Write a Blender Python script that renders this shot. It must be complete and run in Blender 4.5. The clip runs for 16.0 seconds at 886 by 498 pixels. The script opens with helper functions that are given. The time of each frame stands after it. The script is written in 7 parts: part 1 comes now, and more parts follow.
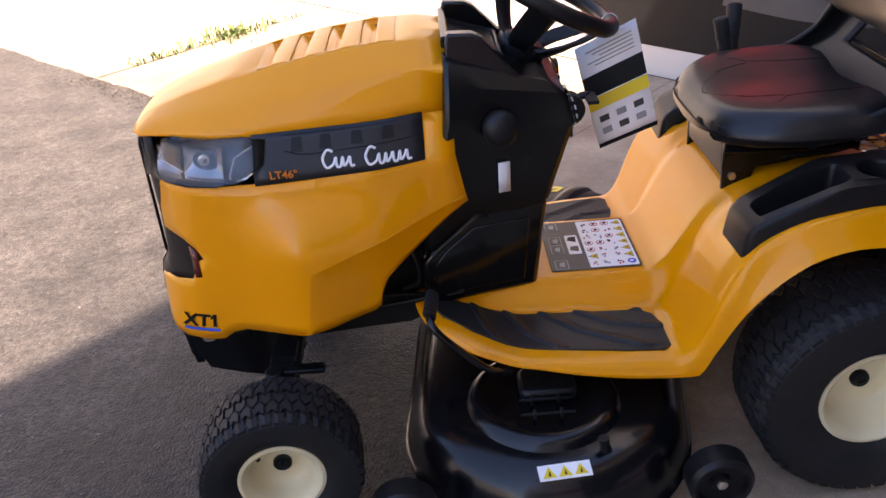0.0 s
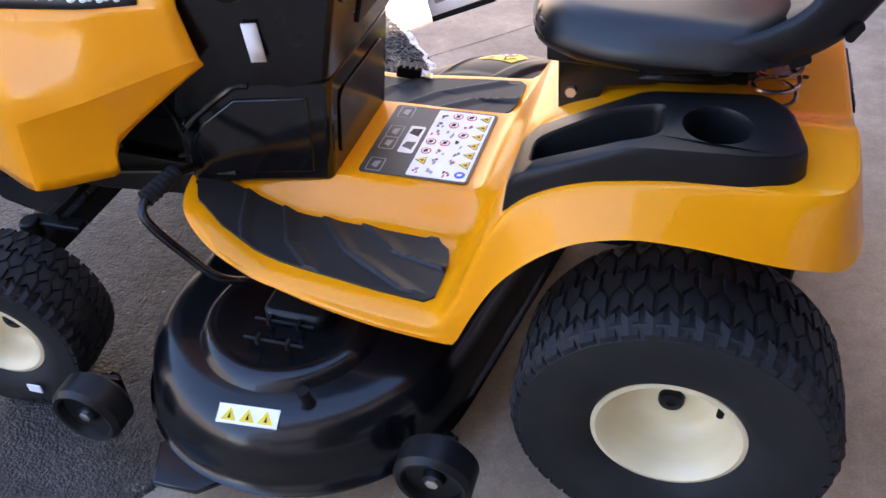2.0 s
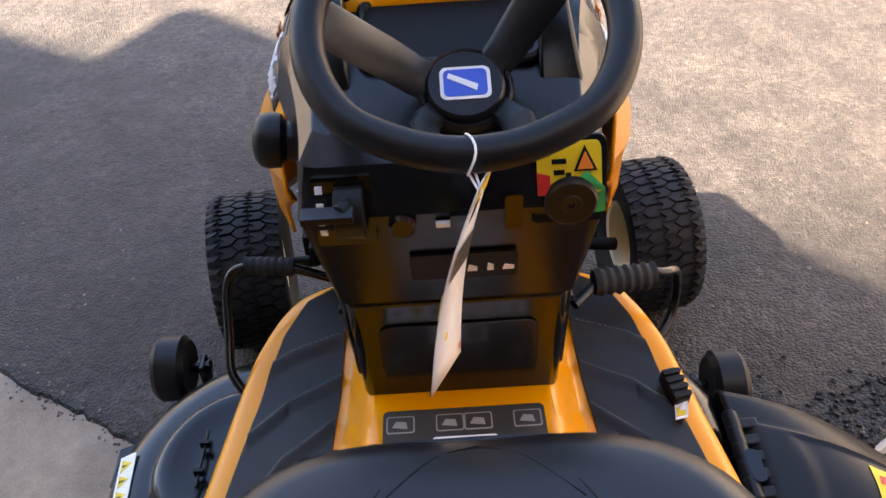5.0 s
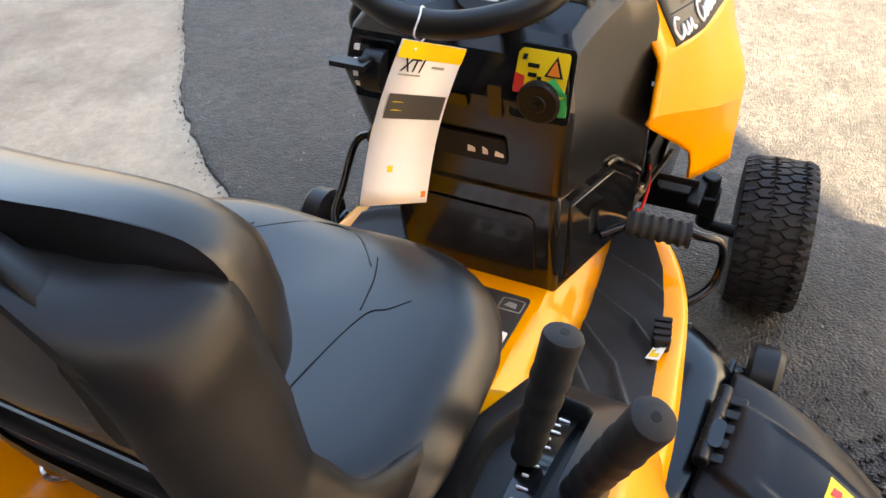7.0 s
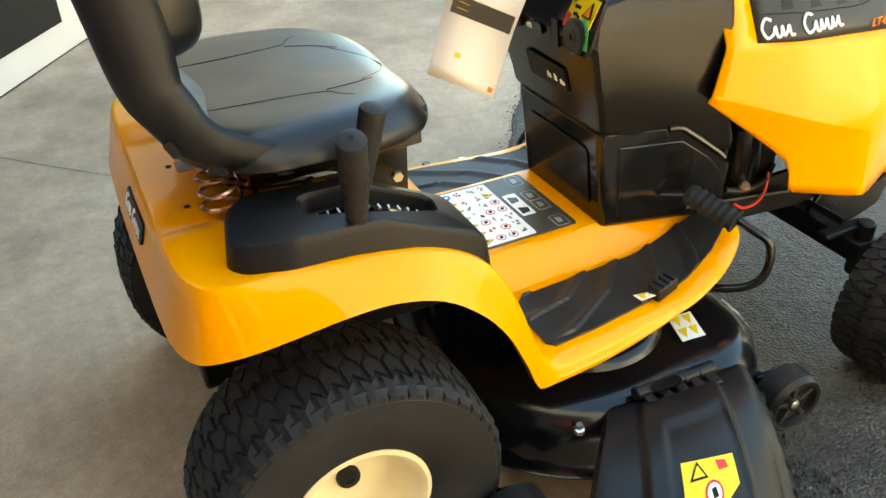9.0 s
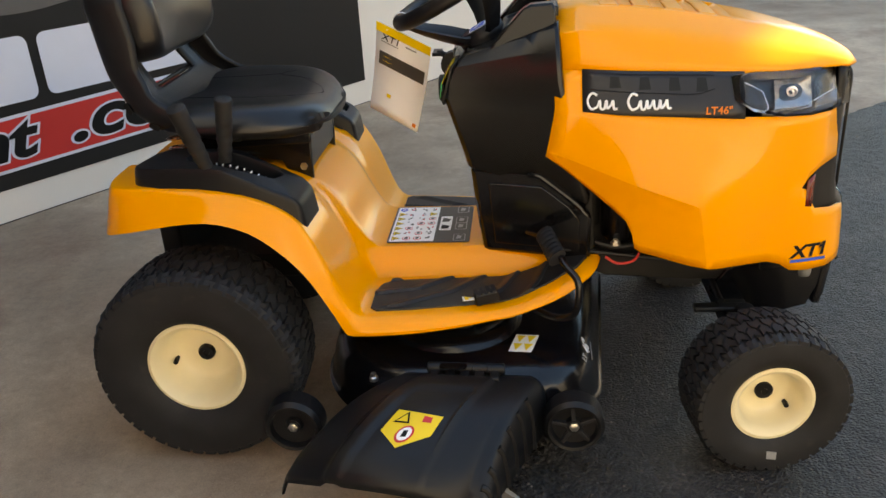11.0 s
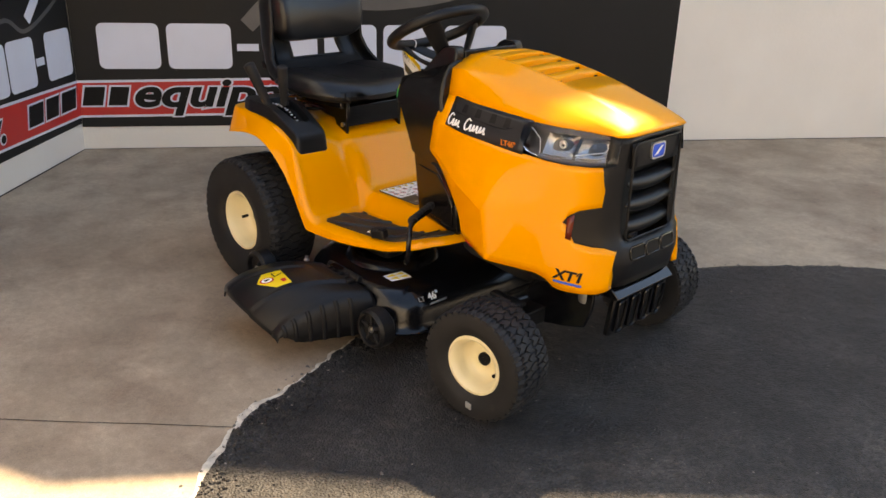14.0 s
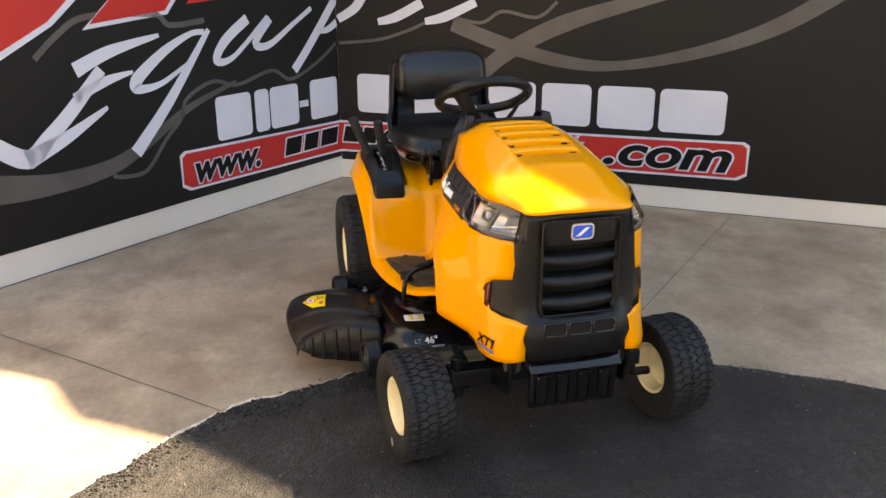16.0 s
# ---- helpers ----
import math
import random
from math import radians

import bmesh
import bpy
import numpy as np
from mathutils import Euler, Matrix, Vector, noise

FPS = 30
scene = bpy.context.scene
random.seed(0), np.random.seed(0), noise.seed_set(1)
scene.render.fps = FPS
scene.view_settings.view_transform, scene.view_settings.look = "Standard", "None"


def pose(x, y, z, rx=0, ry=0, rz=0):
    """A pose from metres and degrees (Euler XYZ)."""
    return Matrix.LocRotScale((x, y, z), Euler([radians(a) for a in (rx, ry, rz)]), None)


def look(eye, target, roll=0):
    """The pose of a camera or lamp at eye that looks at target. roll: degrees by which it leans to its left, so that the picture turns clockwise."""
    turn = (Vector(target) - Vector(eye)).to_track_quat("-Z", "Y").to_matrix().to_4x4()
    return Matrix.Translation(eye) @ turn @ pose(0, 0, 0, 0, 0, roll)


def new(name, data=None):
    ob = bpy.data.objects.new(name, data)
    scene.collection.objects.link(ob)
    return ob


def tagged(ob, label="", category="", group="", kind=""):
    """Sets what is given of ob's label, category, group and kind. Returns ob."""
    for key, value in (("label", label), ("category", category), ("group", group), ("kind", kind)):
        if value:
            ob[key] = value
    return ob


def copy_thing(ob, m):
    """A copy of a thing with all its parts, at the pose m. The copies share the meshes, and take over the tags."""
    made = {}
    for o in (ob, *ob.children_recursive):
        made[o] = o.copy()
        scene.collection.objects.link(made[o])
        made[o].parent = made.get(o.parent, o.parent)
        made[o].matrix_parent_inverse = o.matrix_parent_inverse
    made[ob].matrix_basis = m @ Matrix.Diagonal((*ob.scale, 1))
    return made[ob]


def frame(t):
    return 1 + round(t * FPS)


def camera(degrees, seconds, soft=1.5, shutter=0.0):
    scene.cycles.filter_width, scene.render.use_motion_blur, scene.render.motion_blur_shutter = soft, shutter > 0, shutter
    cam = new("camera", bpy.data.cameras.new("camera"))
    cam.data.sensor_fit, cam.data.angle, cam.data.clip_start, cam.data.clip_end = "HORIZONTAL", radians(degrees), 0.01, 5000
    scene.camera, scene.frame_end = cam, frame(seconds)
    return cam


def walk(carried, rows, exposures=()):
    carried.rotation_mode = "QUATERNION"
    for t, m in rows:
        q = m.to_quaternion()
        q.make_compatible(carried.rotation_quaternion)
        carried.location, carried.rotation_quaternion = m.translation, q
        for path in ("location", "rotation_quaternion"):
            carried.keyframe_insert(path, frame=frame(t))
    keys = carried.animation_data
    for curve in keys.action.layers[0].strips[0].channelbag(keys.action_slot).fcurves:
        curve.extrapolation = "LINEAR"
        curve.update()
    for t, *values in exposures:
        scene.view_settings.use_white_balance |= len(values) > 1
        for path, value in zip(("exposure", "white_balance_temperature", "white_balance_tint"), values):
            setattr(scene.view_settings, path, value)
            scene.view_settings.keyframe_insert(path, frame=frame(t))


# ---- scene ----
cam = camera(55.77, 16.0)
PATH = [
    (0.0, (0.8292, 1.7253, 1.3787), (0.8393, -0.0151, 0.3934), -4.51),
    (0.5, (0.7318, 1.6478, 1.3283), (0.8207, -0.017, 0.2235), -6.45),
    (1.0, (0.5494, 1.4775, 1.2761), (0.7364, -0.0393, -0.014), -8.81),
    (1.5, (0.3365, 1.3622, 1.2678), (0.6143, -0.1329, -0.0312), -7.65),
    (2.0, (0.0486, 1.2425, 1.2557), (0.551, -0.1881, -0.0484), -4.16),
    (2.5, (-0.1267, 1.0614, 1.2542), (0.5697, -0.3419, 0.0109), -1.3),
    (3.0, (-0.2441, 0.8843, 1.2876), (0.8111, -0.3958, 0.1706), -0.58),
    (3.5, (-0.3624, 0.7125, 1.3135), (0.982, -0.2901, 0.2236), -0.13),
    (3.7, (-0.3724, 0.6416, 1.3333), (1.0366, -0.267, 0.2429), 1.27),
    (5.8, (-0.1124, -0.1879, 1.3134), (1.3792, 0.1434, 0.0229), -9.32),
    (6.0, (-0.1473, -0.1738, 1.3344), (1.3429, 0.1646, 0.0442), -9.26),
    (6.5, (-0.2745, -0.2787, 1.3054), (1.1667, 0.2790, 0.0358), -8.78),
    (7.0, (-0.3740, -0.4708, 1.3015), (1.0181, 0.2683, 0.0705), -2.96),
    (7.5, (-0.3672, -0.7257, 1.262), (0.825, 0.3783, 0.096), -0.77),
    (8.0, (-0.3866, -0.9042, 1.2707), (0.6253, 0.4049, 0.1472), -2.68),
    (8.5, (-0.3864, -1.0847, 1.2517), (0.5239, 0.3214, 0.159), -2.81),
    (9.0, (-0.2326, -1.2697, 1.2455), (0.4742, 0.2498, 0.1538), -2.04),
    (9.5, (-0.0021, -1.4766, 1.2249), (0.4697, 0.1054, 0.0958), -2.89),
    (10.0, (0.2256, -1.6089, 1.1942), (0.4864, 0.0499, 0.1077), -4.21),
    (10.2, (0.3315, -1.6763, 1.2157), (0.4954, 0.0274, 0.1811), -4.29),
    (12.3, (1.5242, -2.4014, 1.2392), (0.8897, -0.634, 0.551), -1.74),
    (12.5, (1.6707, -2.4333, 1.2564), (0.9879, -0.685, 0.5654), -1.64),
    (13.0, (1.895, -2.3395, 1.2214), (1.0518, -0.6541, 0.5519), -0.72),
    (13.5, (2.1967, -2.1029, 1.3267), (1.0695, -0.5983, 0.6444), -0.44),
    (14.0, (2.619, -1.9586, 1.3283), (1.2933, -0.6613, 0.5802), 1.73),
    (14.5, (2.8348, -1.6885, 1.3439), (1.3466, -0.6149, 0.5484), 2.22),
    (15.0, (2.9842, -1.3733, 1.419), (1.3184, -0.5424, 0.6878), 0.18),
    (15.5, (3.1854, -1.0924, 1.4285), (1.4051, -0.4993, 0.7365), 0.15),
    (16.0, (3.4178, -0.8896, 1.4517), (1.5905, -0.4254, 0.7844), -0.12),
]

# ---- light ----
EXPO = [(0.0, 2.69, 7600, 25), (0.5, 2.84, 6900, 24), (1.0, 3.48, 6200, 22), (1.5, 3.42, 6500, 20), (2.5, 3.67, 7400, 21), (3.5, 2.82, 8100, 21), (5.8, 3.39, 8000, 15), (6.5, 3.33, 7700, 11), (7.0, 3.72, 8800, 8), (8.0, 3.56, 10300, 0), (9.0, 3.72, 9500, -7), (9.5, 3.27, 9200, -3), (10.0, 3.09, 8800, -5), (12.3, 2.29, 9600, 19), (13.5, 2.47, 9300, 13), (14.5, 2.75, 9700, 10), (16.0, 2.88, 9700, 10)]
walk(cam, [(t, look(eye, target, roll)) for t, eye, target, roll in PATH], EXPO)

world = bpy.data.worlds.new("world")
scene.world = world
world.use_nodes = True
sky = world.node_tree.nodes.new("ShaderNodeTexSky")
sky.sky_type = "NISHITA"
sky.sun_disc = False
SUN_ELEV, SUN_HEAD = radians(52.5), Vector((0.259, -0.966))
sky.sun_elevation = SUN_ELEV
sky.dust_density = 0.15
sky.ozone_density = 4.0
sky.sun_rotation = math.atan2(-SUN_HEAD.x, -SUN_HEAD.y)
bg = world.node_tree.nodes["Background"]
world.node_tree.links.new(sky.outputs[0], bg.inputs[0])
bg.inputs[1].default_value = 0.092
lamp = bpy.data.lights.new("sun", "SUN")
lamp.energy, lamp.angle, lamp.color = 3.3, radians(0.8), (1.0, 0.92, 0.81)
sun = new("sun", lamp)
down = Vector((SUN_HEAD.x * math.cos(SUN_ELEV), SUN_HEAD.y * math.cos(SUN_ELEV), -math.sin(SUN_ELEV)))
sun.matrix_world = look((8, 8, 9), Vector((8, 8, 9)) + down)


# ---- materials ----
def mat(name, color, rough=0.5, metal=0.0, coat=0.0, vary=0.15, scale=8.0, bump=0.0, bump_scale=60.0, fine=0.0, fine_scale=200.0,
        trans=0.0, ior=1.45, dirt=None, spec=0.5):
    """A surface with broad and fine variation of its colour, its gloss and its relief."""
    m = bpy.data.materials.new(name)
    m.use_nodes = True
    n, l = m.node_tree.nodes, m.node_tree.links
    b = n["Principled BSDF"]
    co = n.new("ShaderNodeTexCoord")
    big = n.new("ShaderNodeTexNoise")
    big.inputs["Scale"].default_value, big.inputs["Detail"].default_value = scale, 6
    l.new(co.outputs["Object"], big.inputs["Vector"])
    ramp = n.new("ShaderNodeMapRange")
    ramp.inputs[1].default_value, ramp.inputs[2].default_value = 0.3, 0.7
    ramp.inputs[3].default_value, ramp.inputs[4].default_value = 1 - vary, 1 + vary
    l.new(big.outputs[0], ramp.inputs[0])
    mul = n.new("ShaderNodeMix")
    mul.data_type, mul.blend_type = "RGBA", "MULTIPLY"
    mul.inputs[0].default_value = 1
    mul.inputs[6].default_value = (*color, 1)
    l.new(ramp.outputs[0], mul.inputs[7])
    out = mul.outputs[2]
    small = n.new("ShaderNodeTexNoise")
    small.inputs["Scale"].default_value, small.inputs["Detail"].default_value = fine_scale, 3
    l.new(co.outputs["Object"], small.inputs["Vector"])
    if fine:
        r2 = n.new("ShaderNodeMapRange")
        r2.inputs[1].default_value, r2.inputs[2].default_value = 0.3, 0.7
        r2.inputs[3].default_value, r2.inputs[4].default_value = 1 - fine, 1 + fine
        l.new(small.outputs[0], r2.inputs[0])
        m2 = n.new("ShaderNodeMix")
        m2.data_type, m2.blend_type = "RGBA", "MULTIPLY"
        m2.inputs[0].default_value = 1
        l.new(out, m2.inputs[6])
        l.new(r2.outputs[0], m2.inputs[7])
        out = m2.outputs[2]
    if dirt:
        spots = n.new("ShaderNodeTexNoise")
        spots.inputs["Scale"].default_value, spots.inputs["Detail"].default_value = dirt[1], 8
        l.new(co.outputs["Object"], spots.inputs["Vector"])
        r3 = n.new("ShaderNodeMapRange")
        r3.inputs[1].default_value, r3.inputs[2].default_value = dirt[2], dirt[2] + 0.15
        r3.inputs[4].default_value = dirt[3]
        l.new(spots.outputs[0], r3.inputs[0])
        m3 = n.new("ShaderNodeMix")
        m3.data_type = "RGBA"
        l.new(r3.outputs[0], m3.inputs[0])
        l.new(out, m3.inputs[6])
        m3.inputs[7].default_value = (*dirt[0], 1)
        out = m3.outputs[2]
    l.new(out, b.inputs["Base Color"])
    rr = n.new("ShaderNodeMapRange")
    rr.inputs[3].default_value, rr.inputs[4].default_value = max(0.02, rough - 0.06), min(1, rough + 0.08)
    l.new(big.outputs[0], rr.inputs[0])
    l.new(rr.outputs[0], b.inputs["Roughness"])
    b.inputs["Metallic"].default_value = metal
    b.inputs["Specular IOR Level"].default_value = spec
    b.inputs["Coat Weight"].default_value = coat
    b.inputs["Coat Roughness"].default_value = 0.06
    b.inputs["Transmission Weight"].default_value = trans
    b.inputs["IOR"].default_value = ior
    if bump:
        bn = n.new("ShaderNodeTexNoise")
        bn.inputs["Scale"].default_value, bn.inputs["Detail"].default_value = bump_scale, 5
        l.new(co.outputs["Object"], bn.inputs["Vector"])
        bp = n.new("ShaderNodeBump")
        bp.inputs["Strength"].default_value, bp.inputs["Distance"].default_value = bump, 0.01
        l.new(bn.outputs[0], bp.inputs["Height"])
        l.new(bp.outputs[0], b.inputs["Normal"])
    return m


YELLOW = mat("yellow_paint", (0.87, 0.315, 0.002), 0.38, coat=0.5, vary=0.03, scale=3, bump=0.004, bump_scale=90, spec=0.14)
BLACK = mat("black_plastic", (0.0075, 0.0075, 0.0082), 0.38, vary=0.2, scale=12, bump=0.03, bump_scale=700, spec=0.32)
DASH = mat("black_dash_plastic", (0.006, 0.0058, 0.0058), 0.24, vary=0.2, scale=7, bump=0.02, bump_scale=500, spec=0.42)
SLATE = mat("slate_band_plastic", (0.020, 0.020, 0.022), 0.34, vary=0.15, scale=14, bump=0.02, bump_scale=500, spec=0.4)
REFLECT = mat("lamp_mirror", (0.34, 0.34, 0.345), 0.2, metal=1.0, vary=0.08, scale=40)
GLOSS = mat("black_gloss_paint", (0.004, 0.004, 0.005), 0.22, coat=0.18, vary=0.2, scale=6, bump=0.006, bump_scale=60, spec=0.4)
SATIN = mat("black_satin_plastic", (0.005, 0.005, 0.0055), 0.10, vary=0.2, scale=9, bump=0.004, bump_scale=60, spec=0.55)
DARK = mat("dark_metal", (0.008, 0.008, 0.008), 0.45, vary=0.3, scale=20, bump=0.05, spec=0.3)
VINYL = mat("seat_vinyl", (0.0065, 0.0065, 0.0075), 0.31, vary=0.15, scale=6, bump=0.015, bump_scale=900, spec=0.5)
RUBBER = mat("tyre_rubber", (0.016, 0.016, 0.017), 0.62, vary=0.25, scale=14, bump=0.06, bump_scale=220, spec=0.3, dirt=((0.06, 0.052, 0.045), 25.0, 0.64, 0.3))
MAT = mat("foot_mat_rubber", (0.021, 0.0205, 0.0205), 0.42, vary=0.2, scale=10, bump=0.05, bump_scale=900, spec=0.35)
RIM = mat("cream_rim_paint", (0.78, 0.68, 0.43), 0.32, coat=0.2, vary=0.05, scale=12, bump=0.03)
STEEL = mat("zinc_steel", (0.62, 0.6, 0.56), 0.3, metal=1.0, vary=0.15, scale=30)
COPPER = mat("spring_steel", (0.72, 0.5, 0.42), 0.25, metal=1.0, vary=0.2, scale=40)
CHROME = mat("lamp_reflector", (0.85, 0.85, 0.86), 0.3, metal=1.0, vary=0.05)
LAMPGREY = mat("lamp_housing_grey", (0.055, 0.055, 0.058), 0.25, metal=0.6, vary=0.2)
GLASS = mat("lamp_lens", (0.95, 0.95, 0.96), 0.03, trans=1.0, ior=1.3, vary=0.01)
PANE = mat("window_glass", (0.05, 0.055, 0.06), 0.05, vary=0.1, coat=0.5)
WHITE = mat("white_print", (0.8, 0.8, 0.8), 0.45, vary=0.03)
CARD = mat("white_card", (0.88, 0.88, 0.88), 0.5, vary=0.03, scale=20)
PAPER = mat("tag_paper", (0.93, 0.93, 0.93), 0.7, vary=0.02, scale=20)
tn, tl_ = PAPER.node_tree.nodes, PAPER.node_tree.links
thin = tn.new("ShaderNodeBsdfTranslucent")
thin.inputs[0].default_value = (0.95, 0.95, 0.95, 1)
both = tn.new("ShaderNodeMixShader")
both.inputs[0].default_value = 0.3
tl_.new(tn["Principled BSDF"].outputs[0], both.inputs[1])
tl_.new(thin.outputs[0], both.inputs[2])
tl_.new(both.outputs[0], tn["Material Output"].inputs[0])
INK = mat("black_print", (0.006, 0.006, 0.006), 0.5, vary=0.1, spec=0.2)
DECALGREY = mat("decal_dark_print", (0.05, 0.046, 0.042), 0.4, vary=0.1)
SIGNY = mat("yellow_print", (0.85, 0.6, 0.02), 0.4, vary=0.05)
SIGNR = mat("red_print", (0.6, 0.03, 0.03), 0.4, vary=0.05)
SIGNG = mat("green_print", (0.03, 0.42, 0.12), 0.4, vary=0.05)
SIGNO = mat("orange_print", (0.75, 0.2, 0.02), 0.4, vary=0.05)
SIGNB = mat("blue_print", (0.02, 0.09, 0.55), 0.35, vary=0.05)
GREYPRINT = mat("grey_print", (0.3, 0.3, 0.3), 0.45, vary=0.1)
REDLENS = mat("amber_red_lens", (0.14, 0.018, 0.008), 0.2, coat=0.3, vary=0.1)
WIRE = mat("red_wire", (0.5, 0.02, 0.02), 0.4, vary=0.1)
ALU = mat("cast_aluminium", (0.45, 0.45, 0.44), 0.45, metal=1.0, vary=0.25, scale=30, bump=0.2)


def ground_mat(name, base, second, chip, chip_scale, chip_cut, relief, relief_scale, rough, speck=0.42, mottle=0.26, dust=None, clump=0.0, paler=None, spec=0.5):
    """Ground with broad stains, cloudy wear and single grains."""
    m = bpy.data.materials.new(name)
    m.use_nodes = True
    n, l = m.node_tree.nodes, m.node_tree.links
    b = n["Principled BSDF"]
    co = n.new("ShaderNodeTexCoord")

    def noise_node(scale, detail, rough_=0.6):
        t = n.new("ShaderNodeTexNoise")
        t.inputs["Scale"].default_value, t.inputs["Detail"].default_value, t.inputs["Roughness"].default_value = scale, detail, rough_
        l.new(co.outputs["Object"], t.inputs["Vector"])
        return t.outputs[0]

    def span(sock, a, b_, c=0.0, d=1.0):
        r = n.new("ShaderNodeMapRange")
        for i, v in enumerate((a, b_, c, d)):
            r.inputs[i + 1].default_value = v
        l.new(sock, r.inputs[0])
        return r.outputs[0]

    def mix(f, a, b_, kind="MIX"):
        x = n.new("ShaderNodeMix")
        x.data_type, x.blend_type = "RGBA", kind
        for sock, i in ((f, 0), (a, 6), (b_, 7)):
            if isinstance(sock, (tuple, float)):
                x.inputs[i].default_value = sock
            else:
                l.new(sock, x.inputs[i])
        return x.outputs[2]

    col = mix(span(noise_node(0.9, 5, 0.6), 0.38, 0.64), (*base, 1), (*second, 1))
    if dust:
        col = mix(span(noise_node(2.3, 7, 0.62), 0.50, 0.68, 0.0, 0.68), col, (*dust, 1))
    if paler:
        # paler towards +x and -y, with a cloudy margin
        pos = n.new("ShaderNodeSeparateXYZ")
        l.new(co.outputs["Object"], pos.inputs[0])
        ad = n.new("ShaderNodeMath")
        ad.operation = "MULTIPLY_ADD"
        l.new(noise_node(1.6, 6, 0.62), ad.inputs[0])
        ad.inputs[1].default_value = 1.7
        l.new(pos.outputs[0], ad.inputs[2])
        aside = n.new("ShaderNodeMath")
        aside.operation = "MULTIPLY_ADD"
        l.new(pos.outputs[1], aside.inputs[0])
        aside.inputs[1].default_value = -0.45
        l.new(ad.outputs[0], aside.inputs[2])
        col = mix(span(aside.outputs[0], 2.45, 3.35, 0.0, 0.9), col, (*paler, 1))
    col = mix(1.0, col, span(noise_node(5.0, 7, 0.65), 0.3, 0.7, 1 - mottle, 1 + mottle), "MULTIPLY")
    col = mix(1.0, col, span(noise_node(34.0, 5, 0.75), 0.32, 0.68, 1 - speck * 0.75, 1 + speck * 0.75), "MULTIPLY")
    vor = n.new("ShaderNodeTexVoronoi")
    vor.inputs["Scale"].default_value = chip_scale
    l.new(co.outputs["Object"], vor.inputs["Vector"])
    grain = span(vor.outputs["Color"], chip_cut, 1.0)
    col = mix(1.0, col, span(vor.outputs["Color"], 0, 1, 1 - speck, 1 + speck), "MULTIPLY")
    col = mix(grain, col, (*chip, 1))
    l.new(col, b.inputs["Base Color"])
    b.inputs["Roughness"].default_value = rough
    b.inputs["Specular IOR Level"].default_value = spec
    bp = n.new("ShaderNodeBump")
    bp.inputs["Strength"].default_value, bp.inputs["Distance"].default_value = relief, 0.006
    add = n.new("ShaderNodeMath")
    add.operation = "ADD"
    l.new(span(vor.outputs["Distance"], 0, 0.8, 1, 0), add.inputs[0])
    l.new(noise_node(relief_scale, 5), add.inputs[1])
    height = add.outputs[0]
    if clump:
        # coarse lumps of the rolled surface
        more = n.new("ShaderNodeMath")
        more.operation = "MULTIPLY_ADD"
        l.new(noise_node(26.0, 6, 0.62), more.inputs[0])
        more.inputs[1].default_value = clump
        l.new(height, more.inputs[2])
        height = more.outputs[0]
    l.new(height, bp.inputs["Height"])
    l.new(bp.outputs[0], b.inputs["Normal"])
    return m


CONCRETE = ground_mat("concrete", (0.455, 0.355, 0.252), (0.29, 0.212, 0.146), (0.42, 0.34, 0.27), 420, 0.93, 0.08, 160, 0.8, 0.16, 0.15, (0.215, 0.145, 0.098))
ASPHALT = ground_mat("asphalt", (0.030, 0.026, 0.0235), (0.016, 0.0141, 0.013), (0.22, 0.19, 0.165), 150, 0.95, 0.75, 110, 0.58, 0.65, 0.42, (0.050, 0.0437, 0.0386), 3.6, (0.074, 0.064, 0.055), 0.45)
JOINT = mat("joint_dirt", (0.05, 0.042, 0.035), 0.95, vary=0.3)
WALL = mat("white_wall_paint", (0.70, 0.66, 0.60), 0.6, vary=0.05, scale=2, bump=0.1, bump_scale=40)
BANNER = mat("black_banner_vinyl", (0.011, 0.0105, 0.0105), 0.55, vary=0.15, scale=2, bump=0.02, bump_scale=12, spec=0.3)
BANGREY = mat("grey_banner_print", (0.085, 0.08, 0.078), 0.4, vary=0.2, scale=4)
BANRED = mat("red_banner_print", (0.52, 0.025, 0.022), 0.4, vary=0.06, scale=3)
BANWHITE = mat("white_banner_print", (0.62, 0.64, 0.72), 0.4, vary=0.05, scale=3)
DOORRED = mat("red_door_frame", (0.28, 0.03, 0.035), 0.4, vary=0.1)
BOUNCE = mat("pale_wall", (0.68, 0.61, 0.52), 0.85, vary=0.3, scale=1.5, bump=0.1, fine=0.2, fine_scale=40)
GRIT = mat("loose_grit", (0.17, 0.145, 0.125), 0.9, vary=0.5, scale=40)
SCUFF = mat("scuffed_concrete", (0.60, 0.54, 0.45), 0.9, vary=0.3, scale=30, bump=0.3, bump_scale=120)
LEAF = mat("weed_leaf", (0.09, 0.13, 0.03), 0.6, vary=0.4, scale=30)


# ---- mesh helpers ----
def part(name, bm, material, parent=None, label="", solid=0.0, sharp=38, bevel=0.0):
    """Links a bmesh as one mesh object."""
    bmesh.ops.recalc_face_normals(bm, faces=bm.faces)
    for f in bm.faces:
        f.smooth = True
    for e in bm.edges:
        if len(e.link_faces) == 2 and e.calc_face_angle(0) > radians(sharp):
            e.smooth = False
    me = bpy.data.meshes.new(name)
    bm.to_mesh(me)
    bm.free()
    me.materials.append(material)
    ob = new(name, me)
    if parent:
        ob.parent = parent
    if label:
        ob["label"] = label
    if solid:
        md = ob.modifiers.new("thickness", "SOLIDIFY")
        md.thickness, md.offset = solid, -1
    if bevel:
        md = ob.modifiers.new("edge", "BEVEL")
        md.width, md.segments, md.limit_method, md.angle_limit = bevel, 2, "ANGLE", radians(40)
    return ob


